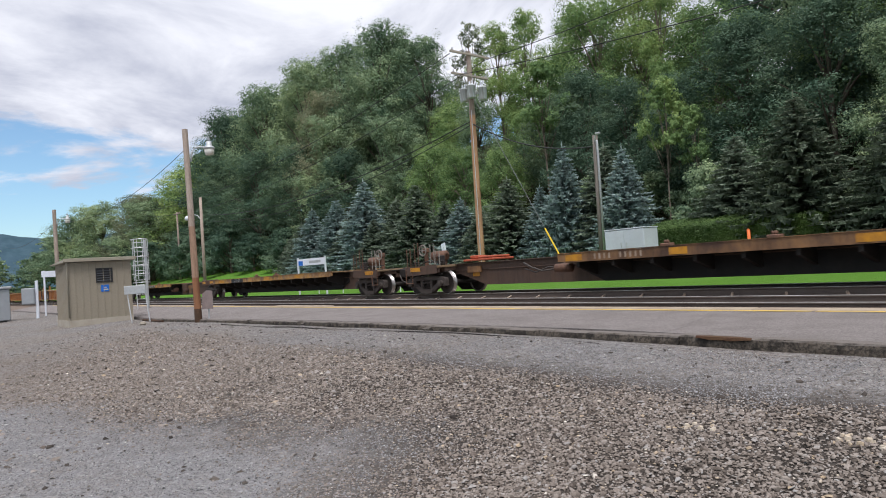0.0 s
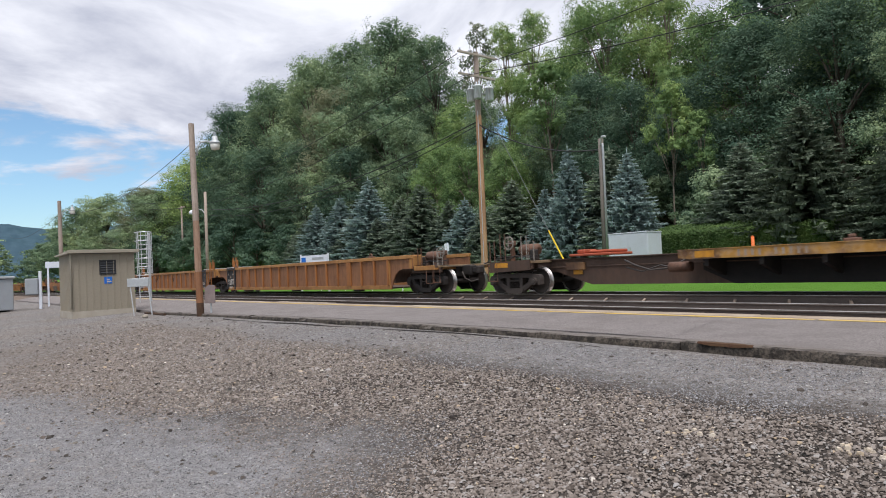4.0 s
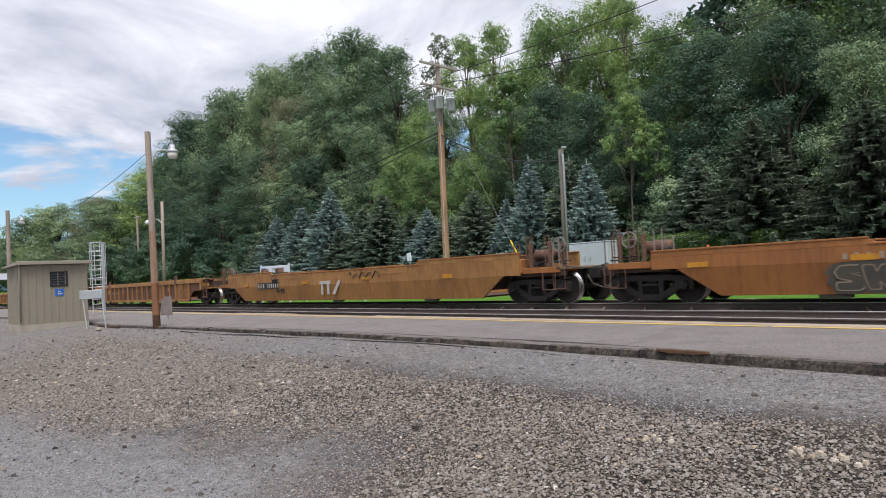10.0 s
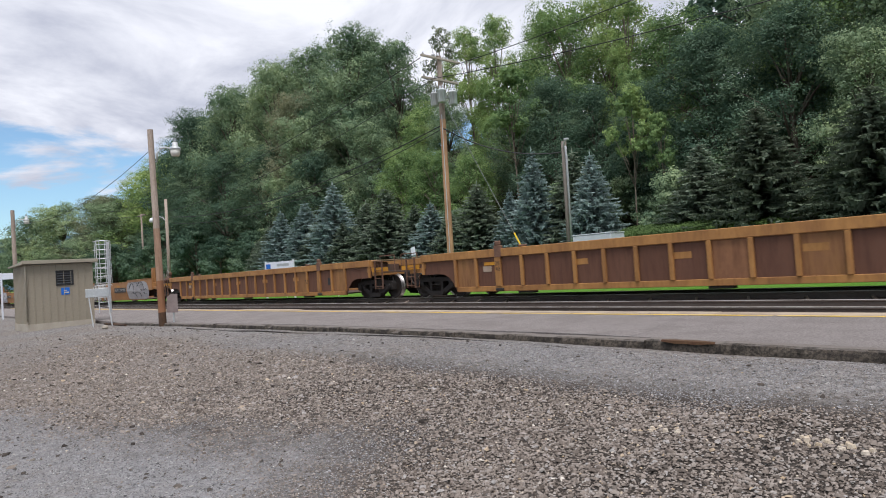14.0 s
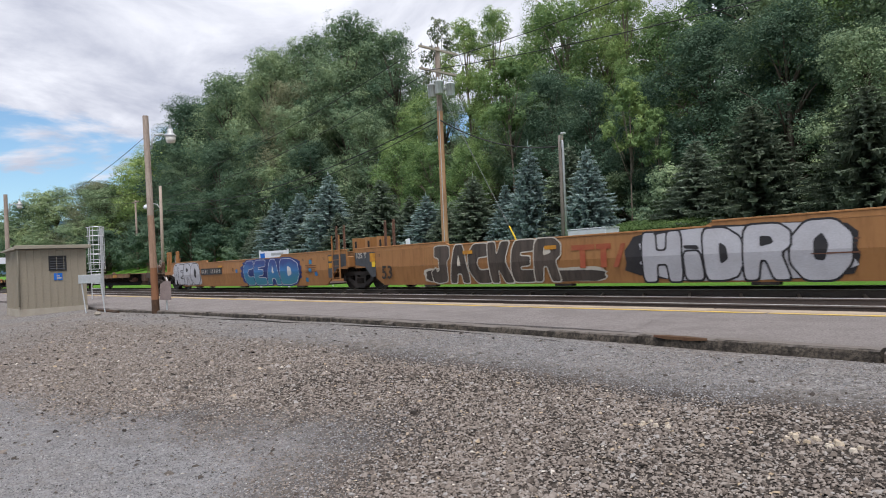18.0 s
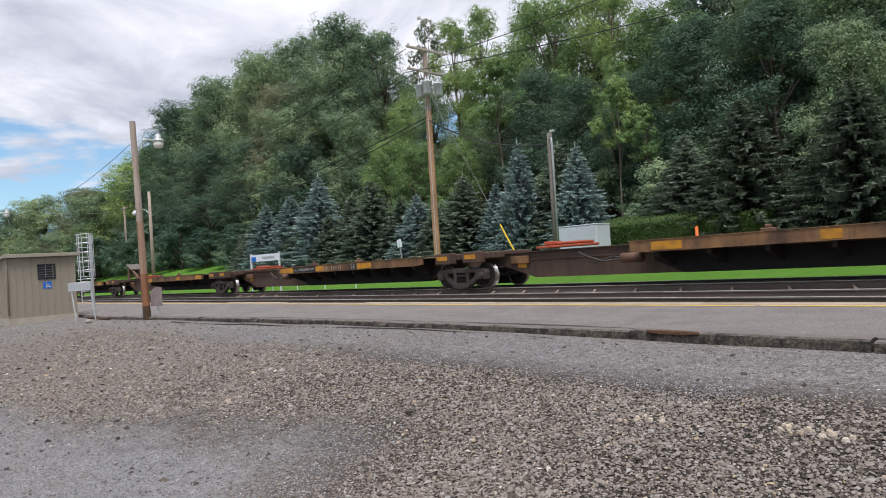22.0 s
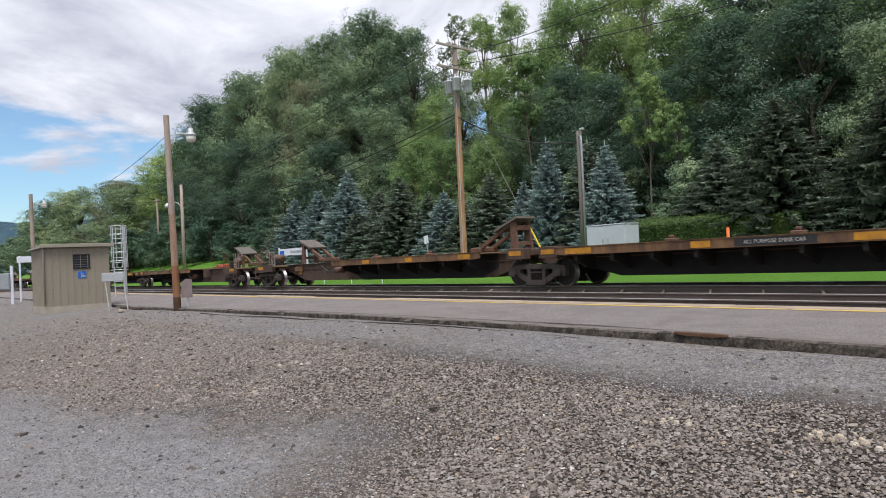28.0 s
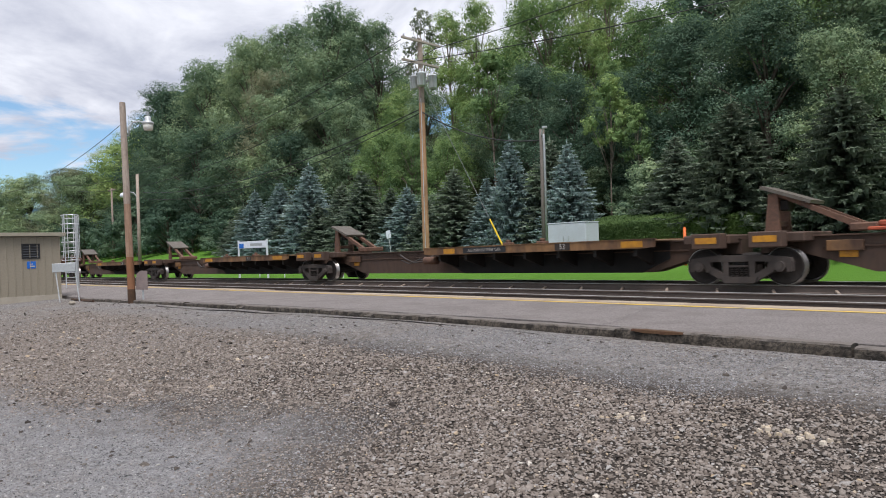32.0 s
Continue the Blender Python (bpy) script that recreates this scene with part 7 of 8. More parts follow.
def well_unit(car, a, b, kind, panel, chord, heights, left_end, right_end, rng, rib_step=0.98):
    """One container well between bogies at a and b."""
    zm, ze, el = heights
    single = panel is M_BROWN
    la = lb = -0.27 if single else 0.30
    foot, first, ztop = (1.46, 1.46, 1.25) if single else (1.75, 1.9, 1.36)
    ends = ((a, 1, la, -1.0 if left_end else 0.30, left_end), (b, -1, lb, -1.0 if right_end else 0.30, right_end))
    cut = "arch" if kind == "ribbed" else "slope"
    for s in (-1, 1):
        y = s * 1.5
        if kind == "ribbed":
            side = part("side_panel", MB().prism(outline(a, b, ztop, la, lb, cut, zc=0.82 if single else 0.98, low=single), y - s * 0.10, y - s * 0.06), panel, car, "rusty side sheet")
            part("top_chord", MB().box(a + la, y - s * 0.14, ztop + 0.003, b - lb, y + s * 0.01, zm, 0.012), chord, car, "painted top chord")
            part("bottom_sill", MB().box(a + foot, y - s * 0.12, 0.20, b - foot, y - s * 0.025, 0.36, 0.01), chord, car)
            n = round((b - a - 2 * first) / rib_step)
            if s < 0 and single:
                for i in range(n):
                    if rng.random() < 0.22:
                        x0, x1 = (a + first + (b - a - 2 * first) * (i + k) / n for k in (0, 1))
                        part("repainted_panel", MB().box(x0 + 0.05, -1.4445, 0.362, x1 - 0.05, -1.4405, ztop - 0.002), rng.choice((M_REPAINT, M_PANEL)), car, "repainted ochre side sheet")
            for i in range(n + 1):
                x = a + first + (b - a - 2 * first) * i / n
                wide = i in ((2, n - 2) if single else (3, n - 3))
                w = (0.12 if single else 0.16) if wide else 0.055
                part("rib", kept(("rib", wide, s, panel.name), lambda: MB().box(-w, -0.0, 0.36, w, 0.075, ztop, 0.01).mesh("rib")), M_ORANGE if panel is M_PANEL else chord, car, at=pose(x, -1.515 if s < 0 else 1.44, 0))
            for x, q, e in ((a, 1, la), (b, -1, lb)):
                part("end_stiffener", MB().box(x + q * (e + 0.02), y - s * 0.09, 0.825 if single else 0.985, x + q * (e + 0.14), y - s * 0.01, ztop, 0.01), chord, car)
                if not single:
                    part("end_stiffener", MB().box(x + q * 1.78, y - s * 0.09, 0.36, x + q * 1.90, y - s * 0.015, 1.36, 0.01), chord, car)
        else:
            mb = MB()
            # upper sheet stands upright, the lower one leans in under the crease
            xs0, xs1 = a + la, b - lb
            mb.prism([(xs0, 0.86), (a + 0.95, 0.86), (b - 0.95, 0.86), (xs1, 0.86), (xs1, zm), (xs0, zm)], y - s * 0.06, y)
            lo = [(a + 0.95, 0.857), (a + 1.95, 0.2), (b - 1.95, 0.2), (b - 0.95, 0.857)]
            tilt = [(-0.0), (-0.10), (-0.10), (-0.0)]
            o = [(x, y + s * t, z) for (x, z), t in zip(lo, tilt)] + [(x, y + s * (t - 0.06), z) for (x, z), t in zip(lo, tilt)]
            mb.add(o, [(0, 1, 2, 3), (7, 6, 5, 4), (0, 4, 5, 1), (1, 5, 6, 2), (2, 6, 7, 3), (3, 7, 4, 0)])
            side = part("side_panel", mb, panel, car, "smooth painted side sheet")
            for x, q, e in ((a, 1, la), (b, -1, lb)):
                if ze > zm + 0.01:
                    x0, x1 = x + q * e, x + q * (e + el)
                    part("raised_side", MB().prism([(x0, zm + 0.002), (x1 + q * 0.25, zm + 0.002), (x1, ze), (x0, ze)][::q], y - s * 0.06, y + s * 0.004), panel, car)
                    part("top_chord", MB().box(x0, y - s * 0.12, ze + 0.002, x1, y + s * 0.02, ze + 0.045, 0.008), chord, car)
            part("top_chord", MB().box(a + la + (el if ze > zm + 0.01 else 0), y - s * 0.12, zm + 0.003, b - lb - (el if ze > zm + 0.01 else 0), y + s * 0.02, zm + 0.05, 0.008), chord, car)
    # cross members, bulkheads and floor
    part("well_floor", MB().box(a + 1.95, -1.36, 0.22, b - 1.95, 1.36, 0.27), M_DARKBROWN, car)
    for x, q, e, out, end in ends:
        part("bulkhead", MB().box(x + q * 1.55, -1.36, 0.45, x + q * 1.66, 1.36, 1.34), M_DARKBROWN, car)
        part("end_platform", MB().box(x + q * out, -1.38, 0.98, x + q * 1.5, 1.38, 1.06, 0.01), M_DARKBROWN, car)
        part("draft_sill", MB().box(x + q * (out - 0.02), -0.4, 0.62, x + q * 1.6, 0.4, 0.975, 0.02), M_TRUCKDARK, car)
        if kind == "ribbed":
            bx = part("end_box", MB().box(x + q * (e - 0.02), -1.42, 1.065, x + q * (e + 0.28), -0.95, 1.50, 0.03).box(x + q * (e + 0.1), -1.46, 1.02, x + q * (e + 0.2), -1.43, 1.22), chord, car)
            if single:
                k = x + q * 3.4
                part("lift_bracket", MB().box(k - 0.15, -1.525, ztop - 0.02, k + 0.15, -1.40, zm + 0.10, 0.02).box(k - 0.11, -1.52, zm + 0.10, k + 0.11, -1.42, zm + 0.24, 0.025), M_BRUSH, car, "worn reddish lifting bracket")
                part("lift_bracket", MB().box(x + q * 4.37 - 0.14, -1.50, zm + 0.003, x + q * 4.37 + 0.14, -1.38, zm + 0.07, 0.02), M_BRUSH, car)
                part("jack_pad", MB().box(k - 0.16, -1.522, 0.215, k + 0.16, -1.478, 0.30, 0.012), M_TRUCKDARK, car, "dark greasy jacking pad")
            else:
                part("lift_shackle", MB().lathe([(0.05, -0.03), (0.09, -0.03), (0.09, 0.03), (0.05, 0.03)], 10, pose(x + q * 3.1, -1.46, zm + 0.09)).box(x + q * 3.1 - 0.2, -1.5, zm + 0.003, x + q * 3.1 + 0.2, -1.38, zm + 0.06, 0.01), M_BRUSH, car)
        else:
            part("end_box", MB().box(x + q * (e - 0.03), -1.44, 0.90, x + q * (e + 0.30), -1.0, min(ze, 1.34), 0.03), chord, car)
        if end:
            coupler(car, x + q * out, -q)
            part("end_sill", MB().box(x + q * out, -1.42, 0.90, x + q * (e - 0.05), -1.385, 1.065, 0.01).box(x + q * out, -1.40, 0.90, x + q * (out + 0.10), 1.40, 0.978, 0.01), chord, car, "painted end sill")
            part("stirrup", MB().tube([(x + q * (out + 0.05), -1.40, 0.92), (x + q * (out + 0.05), -1.42, 0.42), (x + q * (out + 0.50), -1.42, 0.42), (x + q * (out + 0.50), -1.40, 0.92)], 0.018, 6), M_BRUSH, car)
            for k in range(3):
                part("brake_hose", MB().tube([(x + q * (out + 0.1 + 0.2 * k), -0.9 + 0.2 * k, 0.92), (x + q * (out - 0.02 + 0.2 * k), -0.95 + 0.2 * k, 0.62), (x + q * (out + 0.15 + 0.2 * k), -0.9 + 0.2 * k, 0.50 - 0.05 * k)], 0.022, 6), M_BLACK, car, smooth=True)
    for i in range(3):
        x = a + (b - a) * (0.22 + 0.28 * i) + rng.uniform(-0.3, 0.3)
        part("floor_bracket", MB().box(x - 0.3, -1.40, 0.13, x + 0.3, -1.2, 0.2, 0.01), M_TRUCKDARK, car)


def posts(car, x, z, group, material, y=-1.3, tall=0.44):
    for dx in group:
        part("guide_post", MB().box(x + dx - 0.05, y - 0.04, z, x + dx + 0.05, y + 0.06, z + tall, 0.012), material, car)
        part("grab_iron", MB().tube([(x + dx - 0.14, y - 0.02, z), (x + dx - 0.14, y - 0.02, z + tall + 0.16), (x + dx + 0.02, y - 0.02, z + tall + 0.16), (x + dx + 0.02, y - 0.02, z + tall - 0.02)], 0.016, 6), material, car)


def well_car(name, trucks, kind, panel, chord, heights, label, seed, r=0.46):
    u0 = trucks[0]
    rng = random.Random(seed)
    car = thing(name, pose(u0, TRACK, 0), label, "well car", "cars of the train")
    CARS.append((car, u0))
    n = len(trucks) - 1
    for i in range(n):
        well_unit(car, trucks[i] - u0, trucks[i + 1] - u0, kind, panel, chord, heights, i == 0, i == n - 1, rng)
    for x in trucks:
        truck(car, x - u0, r, u0, M_TRUCKDARK, 1.83)
    return car, u0


FACE = -1.512                   # just outside the near sides of the wells


def stencil(car, text, x, z, size, material, label="", y=FACE - 0.006, **kw):
    return words(text, size, material, "lettering", car, pose(x, y, z), label or "stencilled lettering", **kw)


CREASE, LEAN = 0.86, 0.152        # below the crease the smooth sides lean in


def on_side(mb, pts, depth, face=None):
    """Adds an outline of (x, z) points that lies on a car's side, folded at the crease."""
    if face is not None:
        mb.add([(x, face - depth, z) for x, z in pts], [tuple(range(len(pts)))])
        return
    for sign in (1, -1):
        cut = []
        for (x0, z0), (x1, z1) in zip(pts, pts[1:] + pts[:1]):
            a, b = sign * (z0 - CREASE), sign * (z1 - CREASE)
            if a >= 0:
                cut.append((x0, z0))
            if a * b < 0:
                cut.append((x0 + (x1 - x0) * a / (a - b), CREASE))
        if len(cut) > 2:
            mb.add([(x, FACE - depth + max(0.0, CREASE - z) * LEAN, z) for x, z in cut], [tuple(range(len(cut)))])


def blob(car, x0, x1, z0, z1, material, seed, name="spray_paint", label="", y=0.0, n=26, rough=0.12):
    """A sprayed patch with a wavering outline."""
    rng = random.Random(seed)
    pts = []
    cx, cz, rx, rz = (x0 + x1) / 2, (z0 + z1) / 2, (x1 - x0) / 2, (z1 - z0) / 2
    for i in range(n):
        a = 2 * math.pi * i / n
        c, s = math.cos(a), math.sin(a)
        k = (abs(c) ** 4 + abs(s) ** 4) ** -0.25 * (1 + rng.uniform(-rough, rough * 0.4))
        pts.append((cx + rx * max(-1, min(1, c * k)), cz + rz * max(-1, min(1, s * k))))
    mb = MB()
    on_side(mb, pts, 0.001 + y)
    return part(name, mb, material, car, label)


# fat sprayed letters: an outline, then the dark hollows in it
LETTERS = {
    "R": (((0, 0), (0, 1), (0.75, 1), (1, 0.85), (1, 0.6), (0.8, 0.48), (1, 0), (0.66, 0), (0.5, 0.36), (0.36, 0.36), (0.3, 0)), ((0.36, 0.6), (0.36, 0.8), (0.6, 0.78), (0.66, 0.66))),
    "A": (((0, 0), (0.3, 1), (0.72, 1), (1, 0), (0.66, 0), (0.6, 0.25), (0.4, 0.25), (0.34, 0)), ((0.42, 0.45), (0.5, 0.78), (0.6, 0.45))),
    "F": (((0.05, 0), (0, 1), (1, 1), (0.97, 0.72), (0.4, 0.7), (0.4, 0.58), (0.8, 0.58), (0.78, 0.34), (0.4, 0.34), (0.42, 0)),),
    "T": (((0.3, 0), (0.34, 0.66), (0, 0.64), (0.03, 1), (1, 1), (0.97, 0.64), (0.68, 0.66), (0.72, 0)),),
    "H": (((0, 0), (0, 1), (0.34, 1), (0.36, 0.62), (0.64, 0.62), (0.66, 1), (1, 1), (1, 0), (0.68, 0), (0.64, 0.36), (0.36, 0.36), (0.34, 0)),),
    "I": (((0.1, 0), (0.15, 0.56), (0.85, 0.56), (0.9, 0)), ((0.2, 0.62), (0.85, 0.6), (0.8, 0.68), (0.15, 0.69))),
    "D": (((0, 0), (0.02, 1), (0.6, 1), (0.95, 0.8), (1, 0.4), (0.8, 0.08), (0.5, 0)), ((0.4, 0.3), (0.42, 0.74), (0.6, 0.64), (0.62, 0.4))),
    "O": (((0.25, 0), (0, 0.3), (0, 0.72), (0.25, 1), (0.72, 1), (1, 0.75), (1, 0.28), (0.75, 0)), ((0.4, 0.35), (0.38, 0.68), (0.52, 0.8), (0.64, 0.6), (0.58, 0.32))),
    "J": (((0, 0.3), (0.05, 0.05), (0.35, 0), (0.8, 0.05), (0.85, 0.6), (1, 0.7), (1, 1), (0.25, 1), (0.22, 0.72), (0.45, 0.68), (0.44, 0.35), (0.3, 0.3), (0.25, 0.42)),),
    "C": (((0.3, 0), (0, 0.3), (0.02, 0.75), (0.35, 1), (1, 1), (0.95, 0.68), (0.5, 0.66), (0.4, 0.5), (0.5, 0.32), (1, 0.34), (0.96, 0)),),
    "K": (((0, 0), (0, 1), (0.36, 1), (0.38, 0.66), (0.62, 1), (1, 1), (0.7, 0.55), (1, 0), (0.62, 0), (0.38, 0.36), (0.36, 0)),),
    "E": (((0.1, 0), (0, 0.3), (0.05, 0.8), (0.2, 1), (1, 1), (0.96, 0.74), (0.4, 0.72), (0.4, 0.62), (0.8, 0.6), (0.78, 0.4), (0.4, 0.38), (0.42, 0.28), (1, 0.28), (0.98, 0)),),
    "G": (((0.3, 0), (0, 0.3), (0.02, 0.75), (0.35, 1), (0.98, 1), (0.95, 0.7), (0.5, 0.7), (0.38, 0.5), (0.48, 0.3), (0.66, 0.3), (0.66, 0.42), (0.52, 0.42), (0.55, 0.6), (1, 0.6), (1, 0.1), (0.8, 0)),),
    "N": (((0, 0), (0, 1), (0.4, 1), (0.64, 0.5), (0.66, 1), (1, 1), (1, 0), (0.62, 0), (0.36, 0.52), (0.34, 0)),),
    "S": (((0, 0), (0, 0.3), (0.55, 0.3), (0.5, 0.4), (0.1, 0.5), (0, 0.75), (0.2, 1), (1, 1), (0.96, 0.72), (0.45, 0.7), (0.85, 0.55), (1, 0.3), (0.8, 0)),),
    "U": (((0.2, 0), (0, 0.25), (0, 1), (0.36, 1), (0.38, 0.34), (0.62, 0.34), (0.64, 1), (1, 1), (1, 0.2), (0.8, 0)),),
    "L": (((0, 0), (0, 1), (0.36, 1), (0.4, 0.32), (1, 0.34), (1, 0)),),
}


def grown(pts, r):
    """An outline pushed outwards by r, its corners kept short."""
    n, out = len(pts), []
    turn = sum(pts[i - 1][0] * pts[i][1] - pts[i][0] * pts[i - 1][1] for i in range(n))
    k = r if turn < 0 else -r
    for i in range(n):
        a, b, c = Vector(pts[i - 1]), Vector(pts[i]), Vector(pts[(i + 1) % n])
        p, q = (b - a).normalized(), (c - b).normalized()
        m = Vector((-p.y - q.y, p.x + q.x))
        m = m / max(0.35, m.length_squared / 2) if m.length > 1e-6 else Vector((-p.y, p.x))
        out.append((b.x + m.x * k, b.y + m.y * k))
    return out


def rounded(pts):
    """Cuts each corner of an outline twice, for the soft turns of a spray can."""
    for _ in range(2):
        pts = [((1 - f) * a[0] + f * b[0], (1 - f) * a[1] + f * b[1]) for a, b in zip(pts, pts[1:] + pts[:1]) for f in (0.14, 0.86)]
    return pts


def painted_letter(car, ch, x0, x1, z0, z1, coats, depth, label, lean=0.0, face=None):
    """One fat sprayed letter; coats are (material, extra width), widest first. Its hollows show the coat under the fill."""
    shape = [[(x0 + (x1 - x0) * p + lean * (q - 0.5), z0 + (z1 - z0) * q) for p, q in line] for line in LETTERS[ch]]
    for c, (material, extra) in enumerate(coats):
        mb = MB()
        on_side(mb, rounded(grown(shape[0], extra / 2)), 0.004 + depth + 0.0025 * c, face)
        part("painted_letter", mb, material, car, label)
    for hollow in shape[1:]:
        mb = MB()
        on_side(mb, rounded(hollow), 0.006 + depth + 0.0025 * len(coats), face)
        part("letter_hollow", mb, coats[-2][0], car, "dark hollow of a sprayed letter")


def mural(car, text, x0, x1, z0, z1, coats, label, seed=1, overlap=0.04, base=0.0, widths=None, face=None):
    """Letters side by side; widths gives their shares of the length."""
    rng = random.Random(seed)
    widths = widths or [1] * len(text)
    x = x0
    for i, ch in enumerate(text):
        step = (x1 - x0) * widths[i] / sum(widths)
        painted_letter(car, ch, x - overlap, x + step + overlap, z0 + rng.uniform(0, 0.04), z1 - rng.uniform(0, 0.06), coats, base + 0.009 * (i % 2), label, rng.uniform(-0.10, 0.12), face)
        x += step


def fade_mat(name, low, mid, high, z0, z1):
    """Spray paint that fades from one colour to the next up the side of a car."""
    m = bpy.data.materials.new(name)
    m.use_nodes = True
    nt = m.node_tree
    bs = nt.nodes["Principled BSDF"]
    bs.inputs["Roughness"].default_value = 0.5
    co, sep, tx, ad, mp, rp = (nt.nodes.new("ShaderNode" + k) for k in ("TexCoord", "SeparateXYZ", "TexNoise", "Math", "MapRange", "ValToRGB"))
    nt.links.new(co.outputs["Object"], sep.inputs[0]); nt.links.new(co.outputs["Object"], tx.inputs["Vector"])
    tx.inputs["Scale"].default_value, tx.inputs["Detail"].default_value = 1.6, 5
    ad.operation = "MULTIPLY_ADD"; ad.inputs[1].default_value = 0.5 * (z1 - z0)
    nt.links.new(tx.outputs["Fac"], ad.inputs[0]); nt.links.new(sep.outputs["Z"], ad.inputs[2])
    mp.inputs["From Min"].default_value, mp.inputs["From Max"].default_value = z0 + 0.25 * (z1 - z0), z1 + 0.25 * (z1 - z0)
    nt.links.new(ad.outputs[0], mp.inputs["Value"]); nt.links.new(mp.outputs[0], rp.inputs[0])
    e = rp.color_ramp.elements
    e[0].position, e[0].color = 0.2, (*low, 1)
    e[1].position, e[1].color = 0.85, (*high, 1)
    e.new(0.5).color = (*mid, 1)
    nt.links.new(rp.outputs[0], bs.inputs["Base Color"])
    return m


G_FADEBLUE = fade_mat("teal_to_navy_spray_paint", (0.035, 0.19, 0.27), (0.03, 0.16, 0.38), (0.022, 0.045, 0.20), 0.25, 1.47)
G_FADEPINK = fade_mat("pink_to_cream_spray_paint", (0.36, 0.14, 0.13), (0.36, 0.24, 0.19), (0.38, 0.33, 0.25), 0.26, 1.0)


def scrawl(car, pts, r, material, label):
    part("scrawl", MB().tube([(x, FACE - 0.012 + max(0.0, CREASE - z) * LEAN, z) for x, z in pts], r, 5), material, car, label)


def build_well_cars():
    # articulated ribbed wells
    c, u = well_car("well_car", (-142.8, -123.3, -103.6, -83.0), "ribbed", M_PANEL, M_OCHRE, (1.50, 1.50, 0), "three-unit rusty brown ribbed well car", 70)
    for x in (-123.3 - u, -103.6 - u):
        for s, txt in ((1, "125T"), (-1, "")):
            x0, x1 = (x + 1.9, x + 2.95) if s > 0 else (x - 2.75, x - 1.85)
            patch(c, (x0 + x1) / 2, 0.80, x1 - x0, 1.1, -1.442, M_CHAR, "charcoal_panel", "charcoal painted panel")
            for e in (x0, x1):
                part("charcoal_rib", MB().box(e - 0.06, -1.52, 0.26, e + 0.06, -1.44, 1.355, 0.01), M_CHAR, c)
            part("charcoal_chord", MB().box(x0 - 0.1, -1.518, 1.37, x1 + 0.1, -1.512, 1.495), M_CHAR, c)
            if txt:
                stencil(c, txt, (x0 + x1) / 2, 0.66, 0.42, M_WHITE, "white stencilled load limit", weight=0.012)
                stencil(c, "53", x0 + 0.2, 1.12, 0.16, M_WHITE); stencil(c, "48", x1 - 0.22, 1.12, 0.16, M_WHITE)
                bars([((x0 + x1) / 2, 0.42 - 0.05 * i, 0.5 - 0.07 * i, 0.022) for i in range(3)], M_WHITE, "writing", c, pose(0, FACE - 0.005, 0))
                patch(c, (x0 + x1) / 2, 0.97, 0.13, 0.13, -1.516, M_DIMWHITE, "stencil", "round faded stencil")
            else:
                stencil(c, "48", x0 + 0.18, 1.13, 0.15, M_WHITE); stencil(c, "53", x1 - 0.16, 1.13, 0.15, M_WHITE)
                bars([((x0 + x1) / 2, 0.72 - 0.07 * i, 0.62 - 0.05 * (i % 2), 0.03) for i in range(3)] + [((x0 + x1) / 2, 0.42 - 0.05 * i, 0.45, 0.02) for i in range(2)], M_WHITE, "writing", c, pose(0, FACE - 0.005, 0))
                stencil(c, "53", x0 - 0.45, 0.74, 0.36, M_BLACKINK, weight=0.012)
                stencil(c, "20", x0 - 1.25, 0.95, 0.14, M_BLACKINK); stencil(c, "40", x0 - 1.25, 0.80, 0.14, M_BLACKINK)
        ladder(c, x - 0.95, -1.56, 0.42, 1.52, 0.5, M_ORANGE, 5)
        posts(c, x - 0.95, 1.5, (-0.28, 0.28), M_ORANGE, -1.4)
        posts(c, x + 2.4, 1.5, (-0.25, 0.25), M_ORANGE, -1.2)
        for w0, w1 in ((-2.6, -0.6), (1.5, 3.2)):
            part("walkway", MB().box(x + w0, -1.35, 1.50, x + w1, -0.4, 1.54, 0.01), M_GALV, c, "grey walkway grating")
        part("articulation", MB().box(x - 0.35, -0.9, 0.95, x + 0.35, 0.9, 1.30, 0.05), M_BLACK, c, "dark articulated joint")
    bars([(-131.4 - u + 0.18 * i, 0.85, 0.13, 0.22) for i in range(3)] + [(-112.6 - u + 0.2 * i, 0.95, 0.15, 0.26) for i in range(3)], M_BLACKINK, "writing", c, pose(0, -1.443, 0), "faded stencilled mark")
    part("bent_bar", MB().tube([(-116.6 - u, -1.56, 1.3), (-116.1 - u, -1.6, 0.9), (-115.9 - u, -1.58, 0.85), (-115.5 - u, -1.56, 1.32)], 0.03, 6), M_BRUSH, c)
    for x, s in ((0.0, -1), (-83.0 - u, 1)):
        end_gear(c, x + s * 0.2, s, 0.75)
    # two single smooth wells
    c, u = well_car("well_car", (-166.9, -146.8), "smooth", M_ORANGE, M_ORANGE, (1.16, 1.28, 4.65), "smooth orange well car with colourful graffiti", 80)
    for x in (-165.4, -162.0, -157.4, -155.1, -152.9, -150.3):
        patch(c, x - u, 0.93, 0.5, 0.12, FACE - 0.012)
    blob(c, -162.75 - u, -159.75 - u, 0.24, 0.88, G_OLIVE, 1, label="dark sprayed panel", rough=0.05)
    bars([(-162.35 - u + 0.21 * i + (0.2 if i > 3 else 0), 0.96, 0.08, 0.13) for i in range(10)], M_DIMWHITE, "writing", c, pose(0, FACE - 0.012, 0), "faded stencilled car number")
    mural(c, "SKEUL", -162.55 - u, -159.9 - u, 0.28, 0.80, ((G_OLIVE, 0.16), (M_DIMWHITE, 0.05), (G_OLIVE, 0.0)), "dark graffiti letter with pale outline", 3, 0.0, 0.003)
